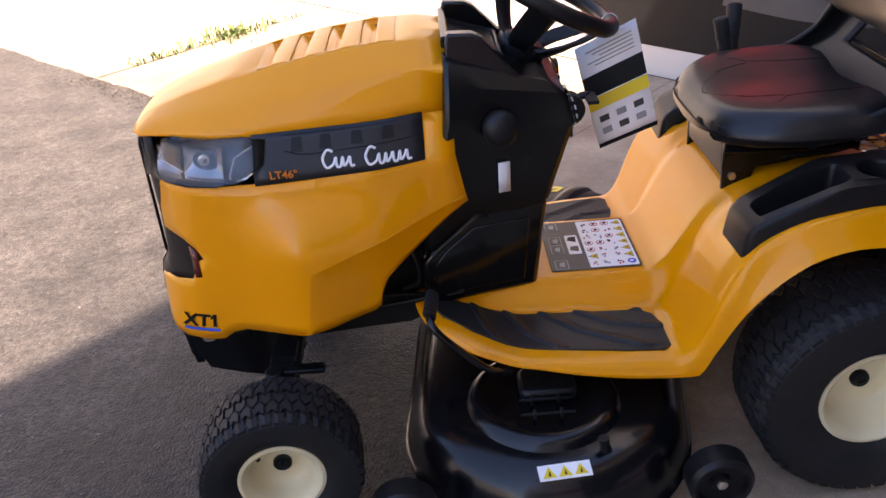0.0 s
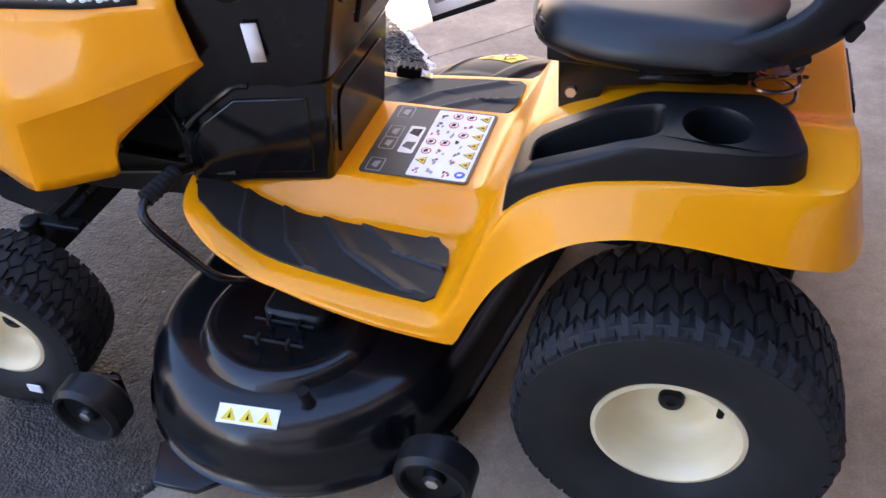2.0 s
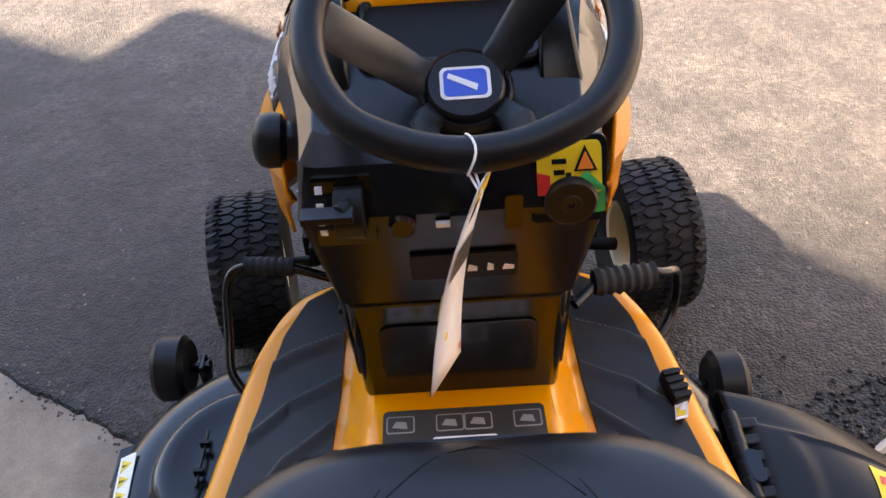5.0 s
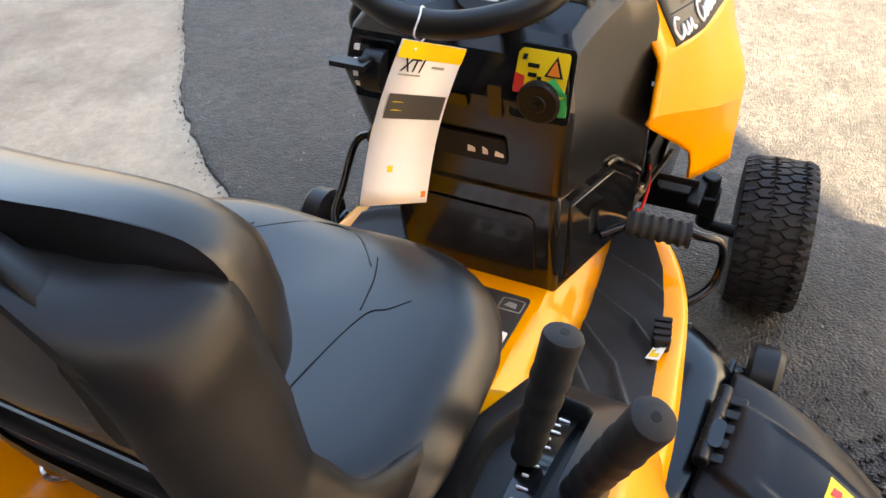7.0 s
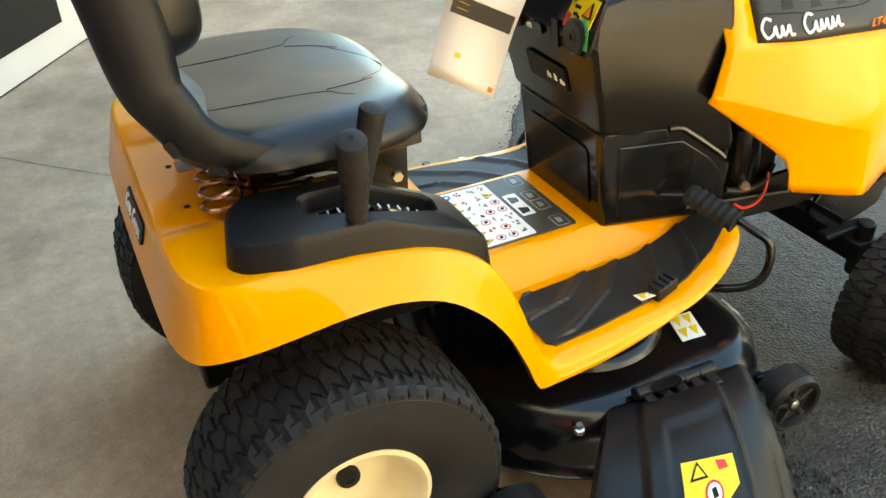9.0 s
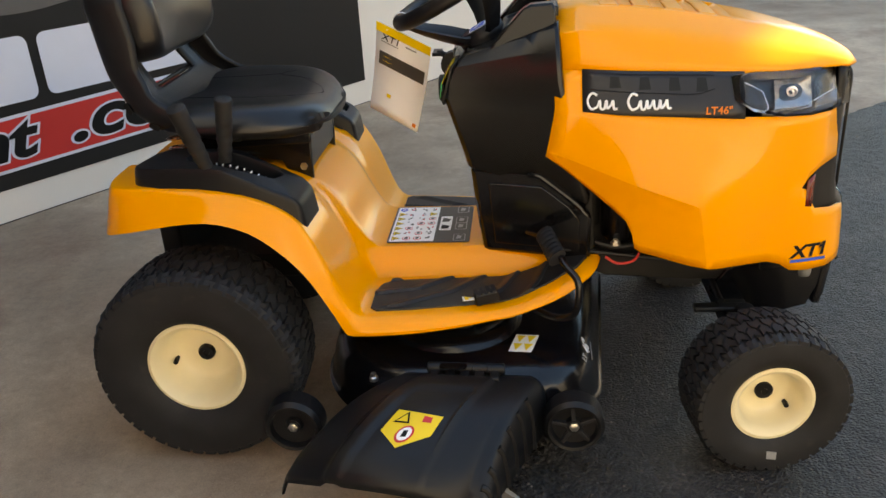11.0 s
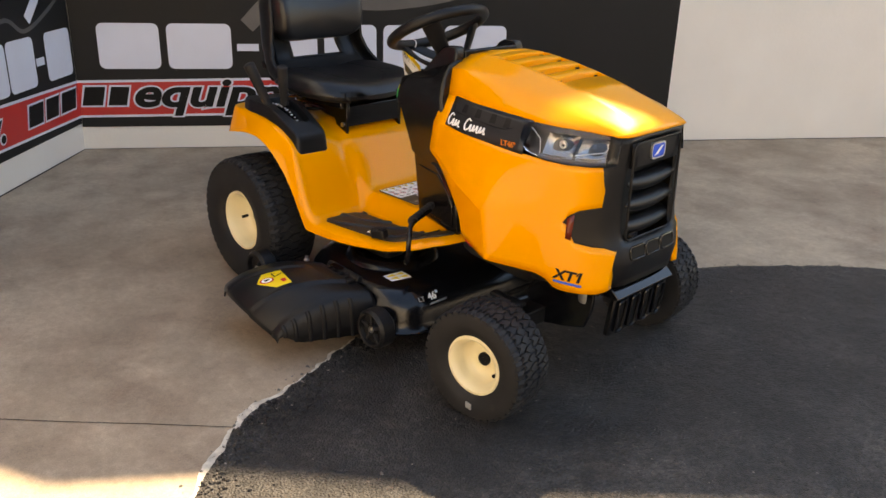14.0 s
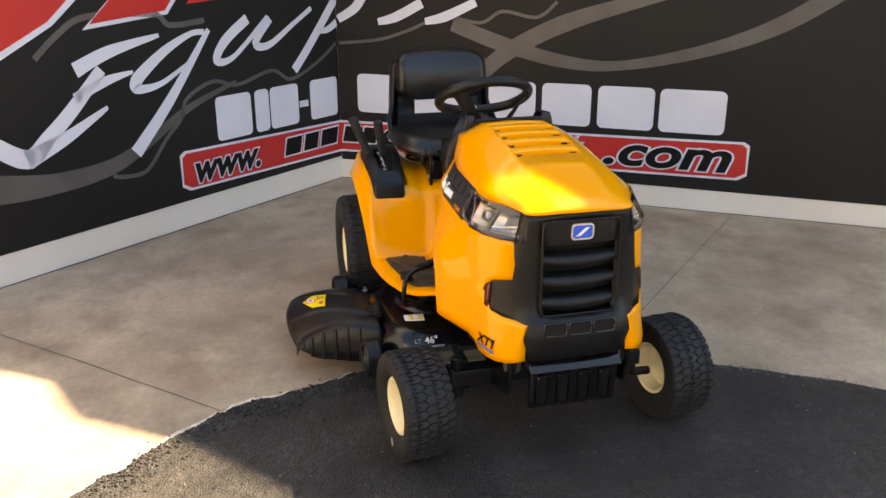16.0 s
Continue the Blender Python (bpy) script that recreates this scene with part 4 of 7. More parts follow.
# chassis, engine and front axle
for s in (1, -1):
    bm = bmesh.new()
    prism(bm, [(0.885, 0.335), (0.92, 0.32), (1.12, 0.305), (1.40, 0.315), (1.40, 0.375), (1.25, 0.40), (1.05, 0.40), (0.885, 0.39)], lambda u, v, h: Vector((u, s * (0.160 + h), v)), 0, 0.012)
    part("chassis_rail", bm, DARK, T, bevel=0.003)
    bm = bmesh.new()
    prism(bm, [(1.16, 0.285), (1.20, 0.34), (1.30, 0.385), (1.41, 0.365), (1.405, 0.30), (1.385, 0.245), (1.31, 0.222), (1.225, 0.205)], lambda u, v, h: Vector((u, s * (0.174 + h), v)), 0, 0.012)
    part("front_bracket", bm, GLOSS, T, bevel=0.003)
    bm = bmesh.new()
    tube(bm, smoothed([(0.80, s * 0.185, 0.40), (1.0, s * 0.19, 0.375), (1.20, s * 0.20, 0.35)]), 0.006, 8)
    part("steering_rod", bm, DARK, T)
bm = bmesh.new()
prism(bm, rounded(-0.15, 0.75, -0.12, 0.12, 0.03), lambda u, v, h: Vector((u, v, h)), 0.30, 0.36)
part("frame_pan", bm, DARK, T, bevel=0.004)
bm = bmesh.new()
prism(bm, rounded(-0.17, 0.17, 0.30, 0.55, 0.03), lambda u, v, h: Vector((-0.13 + h, u, v)), -0.025, 0.025)
part("rear_plate_frame", bm, DARK, T, bevel=0.006)
bm = bmesh.new()
box(bm, (1.02, 0, 0.60), (0.36, 0.27, 0.30))
box(bm, (1.22, 0, 0.62), (0.14, 0.26, 0.26))
part("engine", bm, INK, T, bevel=0.02)
bm = bmesh.new()
box(bm, (0.92, 0, 0.40), (0.34, 0.27, 0.15))
box(bm, (0.86, 0, 0.53), (0.10, 0.30, 0.20))
part("transmission_cover", bm, INK, T, bevel=0.015)
bm = bmesh.new()
lathe(bm, [(0.0, 0), (0.038, 0.0), (0.045, 0.01), (0.045, 0.12), (0.03, 0.135), (0, 0.135)], Matrix.Translation((0.955, -0.150, 0.412)), 24)
part("oil_filter", bm, GLOSS, T)
bm = bmesh.new()
prism(bm, [(0.868, 0.40), (0.892, 0.395), (0.886, 0.545), (0.862, 0.55)], lambda u, v, h: Vector((u, -0.182 - h, v)), 0, 0.006)
part("engine_plate", bm, DARK, T, bevel=0.002)
bm = bmesh.new()
tube(bm, smoothed([(0.895, -0.19, 0.415), (0.94, -0.197, 0.405), (0.99, -0.195, 0.412), (1.02, -0.185, 0.44)]), 0.007, 8)
part("oil_pipe", bm, DARK, T)
bm = bmesh.new()
lathe(bm, [(0, 0), (0.011, 0), (0.011, 0.008), (0.006, 0.008), (0.006, 0.014), (0, 0.014)], Matrix.Translation((0.94, -0.197, 0.410)), 6)
part("bolt", bm, STEEL, T)
for s in (1, -1):
    bm = bmesh.new()
    tube(bm, [(0.865, s * 0.16, 0.44), (0.868, s * 0.165, 0.56)], 0.012, 10)
    tube(bm, [(0.868, s * 0.165, 0.47), (0.868, s * 0.165, 0.50)], 0.017, 12)
    part("drain_fitting", bm, DARK, T)
bm = bmesh.new()
tube(bm, smoothed([(1.0, -0.195, 0.43), (0.996, -0.2, 0.395), (0.98, -0.2, 0.369), (0.945, -0.2, 0.364), (0.918, -0.198, 0.380)]), 0.0032, 6)
part("red_cable", bm, WIRE, T)
# hoses and clips behind the left edge of the hood
for pts, r, m_ in (([(0.875, 0.175, 0.56), (0.872, 0.186, 0.50), (0.88, 0.182, 0.44), (0.91, 0.165, 0.40)], 0.007, GLOSS), ([(0.93, 0.16, 0.52), (0.90, 0.178, 0.49), (0.895, 0.18, 0.43), (0.93, 0.16, 0.40)], 0.005, DARK)):
    bm = bmesh.new()
    tube(bm, smoothed(pts), r, 8)
    part("hose", bm, m_, T)
for z in (0.535, 0.495, 0.452):
    bm = bmesh.new()
    box(bm, (0.872, 0.192, z), (0.014, 0.004, 0.007))
    part("clip", bm, STEEL, T, bevel=0.001)
bm = bmesh.new()
box(bm, (1.215, 0, 0.235), (0.06, 0.62, 0.05))
for s in (1, -1):
    tube(bm, [(1.218, s * 0.288, 0.17), (1.218, s * 0.288, 0.298)], 0.02, 14)
    tube(bm, [(1.218, s * 0.288, 0.172), (1.215, s * 0.36, 0.168)], 0.014, 12)
    box(bm, (1.17, s * 0.27, 0.285), (0.12, 0.03, 0.012))
part("front_axle", bm, DARK, T, bevel=0.004)
bm = bmesh.new()
tube(bm, [(1.17, -0.27, 0.30), (1.17, 0.27, 0.30)], 0.008, 8)
part("tie_rod", bm, DARK, T)
# front bumper plate
bm = bmesh.new()
prism(bm, [(-0.134, 0.218), (0.130, 0.218), (0.130, 0.345), (-0.134, 0.345)], lambda u, v, h: Vector((1.415 + h + (v - 0.215) * 0.1, u, v)), 0, 0.02)
bumper = part("front_bumper", bm, GLOSS, T, "glossy black slotted front plate", bevel=0.005)
bm = bmesh.new()
rows = [[Vector((x, y, z)) for x, z in ((1.395, 0.34), (1.405, 0.373), (1.424, 0.374), (1.430, 0.372), (1.462, 0.343), (1.456, 0.337))] for y in (-0.140, -0.135, 0.131, 0.136)]
loft(bm, rows)
part("bumper_lip", bm, SATIN, bumper, bevel=0.003)
for i in range(4):
    y = -0.096 + 0.063 * i
    bm = bmesh.new()
    prism(bm, rounded(y - 0.011, y + 0.011, 0.232, 0.322, 0.009), lambda u, v, h: Vector((1.435 + h + (v - 0.215) * 0.1, u, v)), 0, 0.002)
    part("bumper_slot", bm, INK, bumper)
    bm = bmesh.new()
    tube(bm, [(1.440 + (v - 0.215) * 0.1, u, v) for u, v in rounded(y - 0.017, y + 0.017, 0.226, 0.328, 0.012)], 0.0045, 6, close=True)
    part("slot_rim", bm, GLOSS, bumper)
for s in (1, -1):
    bm = bmesh.new()
    lathe(bm, [(0, 0), (0.024, 0), (0.026, 0.01), (0.026, 0.05), (0.02, 0.055), (0, 0.055)], Matrix.Translation((1.372, s * 0.165, 0.318)), 18)
    part("frame_bushing", bm, ALU, T)

# dash tower
def ring(x0, x1, w0, w1, z0, z1):
    """A rounded plan whose rear half width is w0, front w1, and whose height goes from z0 (rear) to z1 (front)."""
    out = []
    base = rounded(-1, 1, -1, 1, 0.10, 2)
    plan = []
    for p, q in zip(base, base[1:] + base[:1]):
        n_ = 6 if abs(q[0] - p[0]) > 1 else 1
        plan += [(p[0] + (q[0] - p[0]) * k / n_, p[1] + (q[1] - p[1]) * k / n_) for k in range(n_)]
    for u, v in plan:
        f = (u + 1) / 2
        out.append(Vector((x0 + (x1 - x0) * f, v * (w0 + (w1 - w0) * f ** 1.6), z0 + (z1 - z0) * f)))
    return out


def console_w(x, z):
    """Half width of the lower console."""
    return 0.139 + (z - 0.38) * 0.055 + (x - 0.632) * 0.25


bm = bmesh.new()
prism(bm, [(0.634, 0.372), (0.884, 0.372), (0.884, 0.488), (0.852, 0.522), (0.768, 0.588), (0.609, 0.588)], lambda u, v, h: Vector((u, h * console_w(u, v), v)), -1, 1)
tower = part("console", bm, SATIN, T, "glossy black lower console", bevel=0.011)
bm = bmesh.new()
prism(bm, rounded(-0.108, 0.108, 0.41, 0.54, 0.018), lambda u, v, h: Vector((0.634 - (v - 0.372) * 0.1157 - h, u, v)), 0, 0.004)
part("console_panel", bm, GLOSS, tower, bevel=0.0015)
for s in (1, -1):
    bm = bmesh.new()
    prism(bm, [(0.662, 0.398), (0.858, 0.398), (0.858, 0.474), (0.834, 0.506), (0.772, 0.552), (0.650, 0.552)], lambda u, v, h: Vector((u, s * (console_w(u, v) + h), v)), -0.002, 0.004)
    part("console_panel", bm, SATIN, tower, bevel=0.003)
    bm = bmesh.new()
    tube(bm, [(x, s * (console_w(x, z) + 0.001), z) for x, z in ((0.742, 0.578), (0.755, 0.579), (0.768, 0.576), (0.80, 0.553), (0.846, 0.517), (0.862, 0.502))], 0.0065, 8)
    part("cowl_rib", bm, SATIN, tower)
bm = bmesh.new()
loft(bm, [ring(0.618, 0.872, 0.140, 0.196, 0.574, 0.498), ring(0.603, 0.880, 0.154, 0.211, 0.594, 0.515), ring(0.595, 0.880, 0.158, 0.214, 0.628, 0.535), ring(0.556, 0.862, 0.176, 0.216, 0.765, 0.585),
          ring(0.562, 0.82, 0.171, 0.226, 0.792, 0.80), ring(0.576, 0.815, 0.166, 0.208, 0.822, 0.865), ring(0.605, 0.812, 0.150, 0.178, 0.846, 0.905), ring(0.62, 0.812, 0.125, 0.158, 0.850, 0.912)])
dash = part("dashboard", bm, DASH, T, "matt black plastic dashboard", sharp=22, bevel=0.006)
def dash_top(u, v, h):
    return Vector((u, v, 0.853 + (u - 0.62) * 0.31 + h))


bm = bmesh.new()
prism(bm, rounded(0.698, 0.796, -0.108, 0.092, 0.014), lambda u, v, h: dash_top(u, v, h), -0.01, 0.0045)
cubby = part("cubby", bm, INK, dash)
bm = bmesh.new()
tube(bm, [dash_top(u, v, 0.004) for u, v in rounded(0.694, 0.80, -0.112, 0.096, 0.016, 6)], 0.0065, 8, close=True)
part("cubby_rim", bm, BLACK, cubby)
# horns on both sides of the open bin, and its front wall
for s in (1, -1):
    bm = bmesh.new()
    prism(bm, [(0.660, 0.855), (0.672, 0.872), (0.735, 0.938), (0.752, 0.947), (0.800, 0.950), (0.806, 0.930), (0.806, 0.88)], lambda u, v, h: Vector((u, s * (lerp([0.66, 0.80], [0.112, 0.118], u) + h * lerp([0.855, 0.95], [1.0, 0.62], v)), v)), -0.004, 0.048)
    part("bin_horn", bm, DASH, dash, bevel=0.005)
bm = bmesh.new()
prism(bm, rounded(0.796, 0.812, -0.118, 0.118, 0.004), lambda u, v, h: Vector((u, v, h)), 0.86, 0.938)
part("bin_wall", bm, DASH, dash, bevel=0.003)

def dash_plane(z):
    """The dashboard's rear face."""
    return lerp([0.574, 0.594, 0.628, 0.765, 0.792, 0.822, 0.846], [0.618, 0.603, 0.595, 0.556, 0.562, 0.576, 0.605], z) - 0.001


def dash_prism(poly, h0, h1):
    bm = bmesh.new()
    prism(bm, poly, lambda u, v, h: Vector((dash_plane(v) - h, u, v)), h0, h1)
    return bm


# controls: round cap with coloured safety label, switches, key, throttle
d_label = part("control_label", dash_prism(rounded(-0.172, -0.088, 0.742, 0.836, 0.008), 0.0, 0.004), BLACK, dash, "yellow, red and green safety label")
part("label_sign", dash_prism(rounded(-0.165, -0.094, 0.782, 0.832, 0.006), 0.004, 0.005), SIGNY, d_label)
part("label_sign", dash_prism([(-0.160, 0.806), (-0.134, 0.806), (-0.147, 0.829)], 0.005, 0.0056), INK, d_label)
part("label_sign", dash_prism([(-0.156, 0.808), (-0.138, 0.808), (-0.147, 0.825)], 0.0056, 0.006), SIGNO, d_label)
part("label_sign", dash_prism([(-0.108, 0.782), (-0.094, 0.782), (-0.094, 0.806), (-0.108, 0.803)], 0.005, 0.0056), SIGNR, d_label)
part("label_sign", dash_prism([(-0.170, 0.758), (-0.158, 0.756), (-0.140, 0.800), (-0.148, 0.806), (-0.168, 0.788)], 0.005, 0.0056), SIGNG, d_label)
for y, z, w_ in ((-0.104, 0.822, 0.003), (-0.118, 0.814, 0.008), (-0.118, 0.803, 0.006), (-0.128, 0.800, 0.003)):
    part("label_bar", dash_prism([(y - w_, z), (y + w_, z), (y + w_, z + 0.005), (y - w_, z + 0.005)], 0.005, 0.0056), INK, d_label)
bm = bmesh.new()
mk = Matrix.Translation((0.559, -0.131, 0.772)) @ Euler((0, radians(-90), 0)).to_matrix().to_4x4()
lathe(bm, [(0, 0.0), (0.030, 0.0), (0.030, 0.008), (0.027, 0.011), (0.012, 0.0105), (0.011, 0.012), (0.005, 0.012), (0.004, 0.009), (0, 0.009)], mk, 32)
part("round_cap", bm, BLACK, dash)
for (a, b, c_, e), nm in (((-0.078, -0.058, 0.735, 0.785), "rocker_switch"), ((-0.028, 0.004, 0.745, 0.765), "hour_meter"), ((0.088, 0.155, 0.725, 0.815), "throttle_plate")):
    part(nm, dash_prism(rounded(a, b, c_, e, 0.004), 0.0, 0.006), SATIN, dash)
part("print_bar", dash_prism([(0.004, 0.748), (0.02, 0.748), (0.02, 0.755), (0.004, 0.755)], 0.002, 0.008), WHITE, dash)
for k in range(4):
    part("print_bar", dash_prism([(0.142, 0.745 + 0.018 * k), (0.150, 0.745 + 0.018 * k), (0.150, 0.752 + 0.018 * k), (0.142, 0.752 + 0.018 * k)], 0.004, 0.007), WHITE, dash)
part("lever_slot", dash_prism(rounded(-0.075, 0.055, 0.642, 0.692, 0.006), -0.002, 0.0045), INK, dash)
for k, (a_, b_) in enumerate(((0.012, 0.012), (0.008, 0.014), (0.014, 0.010))):
    y_ = -0.020 - 0.022 * k
    part("pictogram", dash_prism([(y_ - a_ / 2, 0.658), (y_ + a_ / 2, 0.658), (y_ + a_ / 3, 0.658 + b_), (y_ - a_ / 2, 0.656 + b_ * 0.8)], 0.0045, 0.0065), WHITE, dash)
bm = bmesh.new()
mk = Matrix.Translation((0.562, 0.058, 0.752)) @ Euler((0, radians(-90), 0)).to_matrix().to_4x4()
lathe(bm, [(0, 0), (0.016, 0), (0.016, 0.01), (0.012, 0.014), (0, 0.014)], mk, 20)
part("key_switch", bm, SATIN, dash)
bm = bmesh.new()
tube(bm, [(0.562, 0.098, 0.772), (0.562, 0.13, 0.772)], 0.032, 20)
tube(bm, smoothed([(0.545, 0.114, 0.792), (0.532, 0.116, 0.798), (0.524, 0.122, 0.798)]), 0.008, 8)
box(bm, (0.520, 0.134, 0.797), (0.022, 0.056, 0.008))
part("throttle_lever", bm, BLACK, dash, bevel=0.003)
# round knob on the left flank and white strip
bm = bmesh.new()
mk = Matrix.Translation((0.712, 0.176, 0.775)) @ Euler((radians(-82), 0, radians(4))).to_matrix().to_4x4()
lathe(bm, [(0, 0), (0.026, 0), (0.027, 0.012), (0.024, 0.024), (0.027, 0.028), (0.034, 0.032), (0.0355, 0.046), (0.033, 0.056), (0.026, 0.063), (0.012, 0.067), (0, 0.068)], mk, 28)
part("choke_knob", bm, BLACK, dash)
bm = bmesh.new()
rows = [[Vector((x, y, z)) for x, y in ((0.692, y0), (0.704, y0 + 0.0025), (0.716, y0 + 0.006))] for y0, z in ((0.1835, 0.632), (0.187, 0.660), (0.1915, 0.700))]
sheet(bm, rows)
part("fuel_window", bm, WHITE, dash, "white translucent fuel level strip", solid=0.004)

# steering wheel
tilt = radians(-28)
sm = Matrix.Translation((0.585, -0.022, 0.972)) @ Euler((0, tilt, 0)).to_matrix().to_4x4()
swheel = new("steering_wheel")
swheel.parent = T
swheel["label"] = "black three-spoke steering wheel"
bm = bmesh.new()
tube(bm, [sm @ Vector((0.157 * math.cos(k) * (1 - 0.07 * ease((-math.cos(k) - 0.6) / 0.3)), 0.157 * math.sin(k), 0)) for k in (2 * math.pi * j / 64 for j in range(64))], 0.0175, 14, close=True)
part("wheel_rim", bm, BLACK, swheel)
for a0, a1, w0, w1 in ((70, 82, 0.026, 0.030), (-48, -52, 0.022, 0.030), (128, 176, 0.017, 0.024), (-128, 196, 0.017, 0.024)):
    bm = bmesh.new()
    rows = []
    if a1 - a0 > 180:
        a0 += 360
    for r, h, f in ((0.040, -0.116, 0.0), (0.060, -0.106, 0.12), (0.085, -0.080, 0.40), (0.112, -0.048, 0.75), (0.138, -0.016, 0.96), (0.156, -0.002, 1.0)):
        g = radians(a0 + (a1 - a0) * f)
        w = w0 + (w1 - w0) * f
        o = Vector((r * math.cos(g), r * math.sin(g), h))
        q = Vector((-math.sin(g), math.cos(g), 0))
        rows.append([sm @ (o + q * w + Vector((0, 0, 0.002))), sm @ (o + q * w * 0.7 + Vector((0, 0, 0.009))), sm @ (o - q * w * 0.7 + Vector((0, 0, 0.009))), sm @ (o - q * w + Vector((0, 0, 0.002))), sm @ (o - q * w * 0.7 + Vector((0, 0, -0.008))), sm @ (o + q * w * 0.7 + Vector((0, 0, -0.008)))])
    loft(bm, rows)
    part("spoke", bm, BLACK, swheel)
bm = bmesh.new()
lathe(bm, [(0, -0.19), (0.05, -0.19), (0.045, -0.165), (0.052, -0.140), (0.055, -0.122), (0.055, -0.112), (0.051, -0.106), (0.047, -0.108), (0.0455, -0.110), (0.044, -0.103), (0.041, -0.100), (0, -0.099)], sm, 32)
part("wheel_hub", bm, BLACK, swheel)
for poly, m_, h in ((rounded(-0.021, 0.021, -0.028, 0.028, 0.008), WHITE, -0.0995), (rounded(-0.017, 0.017, -0.024, 0.024, 0.006), SIGNB, -0.0985), ([(-0.012, -0.012), (0.006, 0.02), (0.012, 0.018), (-0.004, -0.014)], WHITE, -0.0975)):
    bm = bmesh.new()
    prism(bm, poly, lambda u, v, hh: sm @ Vector((u, v, h + hh)), 0, 0.001)
    part("hub_badge", bm, m_, swheel)
bm = bmesh.new()
tube(bm, [(0.665, -0.008, 0.845), (0.69, 0, 0.79)], [0.05, 0.075], 20)
part("column_boot", bm, BLACK, T)

# platform and fenders: one yellow moulding
OUTX = [-0.20, -0.19, -0.14, -0.06, 0.0, 0.10, 0.20, 0.28, 0.34, 0.48, 0.63, 0.72, 0.79, 0.85, 0.885, 0.905]
OUTY = [0.0, 0.33, 0.395, 0.417, 0.425, 0.428, 0.425, 0.412, 0.398, 0.385, 0.362, 0.345, 0.322, 0.285, 0.24, 0.17]


ARC_X = [-0.02, 0.05, 0.095, 0.147, 0.179, 0.205, 0.228, 0.248, 0.265, 0.280, 0.297, 0.315, 0.33, 0.345, 0.36, 0.38]
ARC_K = [0.0, 0.010, 0.028, 0.064, 0.102, 0.142, 0.187, 0.238, 0.300, 0.375, 0.49, 0.64, 0.765, 0.875, 0.955, 1.0]


def deck_z(x, y):
    """Height of the moulding's upper face."""
    y = abs(y)
    up = 0.615 + 0.022 * ease((y - 0.15) / 0.07)
    up -= 0.085 * ease((y - 0.228) / 0.012) * ease((0.352 - y) / 0.012) * ease((x + 0.066) / 0.02) * ease((0.235 - x) / 0.03)
    k = lerp(ARC_X, ARC_K, x)
    plate = 0.384
    well = 0.325 + 0.06 * ease((x - 0.66) / 0.24)
    f = ease((y - 0.125) / 0.06) * ease((0.95 - x) / 0.05)
    low = plate + (well - plate) * f
    if x > 0.30:
        rim = ease((y - (lerp(OUTX, OUTY, x) - 0.035)) / 0.02)
        low += 0.014 * rim * f
    return up + (low - up) * k


def skirt_z(x):
    """Lower edge of the fender's skirt."""
    return lerp(SKIRT_X, SKIRT_Z, x)


SKIRT = smoothed([(x, z, 0) for x, z in zip([-0.20, -0.17, -0.13, -0.05, 0.02, 0.09, 0.16, 0.22, 0.27, 0.31, 0.335, 0.36, 0.48, 0.63, 0.79, 0.885, 0.905],
                [0.530, 0.534, 0.545, 0.562, 0.574, 0.575, 0.553, 0.505, 0.44, 0.358, 0.300, 0.288, 0.288, 0.30, 0.33, 0.365, 0.375])], 6)
SKIRT_X, SKIRT_Z = [p.x for p in SKIRT], [p.y for p in SKIRT]


outline = smoothed([(-0.204, 0.0, 0), (-0.203, 0.12, 0), (-0.201, 0.24, 0), (-0.195, 0.322, 0), (-0.172, 0.376, 0), (-0.125, 0.404, 0), (-0.06, 0.418, 0), (0.03, 0.426, 0), (0.11, 0.428, 0), (0.19, 0.425, 0), (0.25, 0.418, 0), (0.30, 0.408, 0), (0.34, 0.398, 0),
                     (0.41, 0.391, 0), (0.48, 0.385, 0), (0.56, 0.374, 0), (0.63, 0.362, 0), (0.72, 0.345, 0), (0.79, 0.322, 0), (0.85, 0.285, 0), (0.885, 0.24, 0), (0.905, 0.17, 0), (0.905, 0.08, 0), (0.905, 0.0, 0)], 5)
bm = bmesh.new()
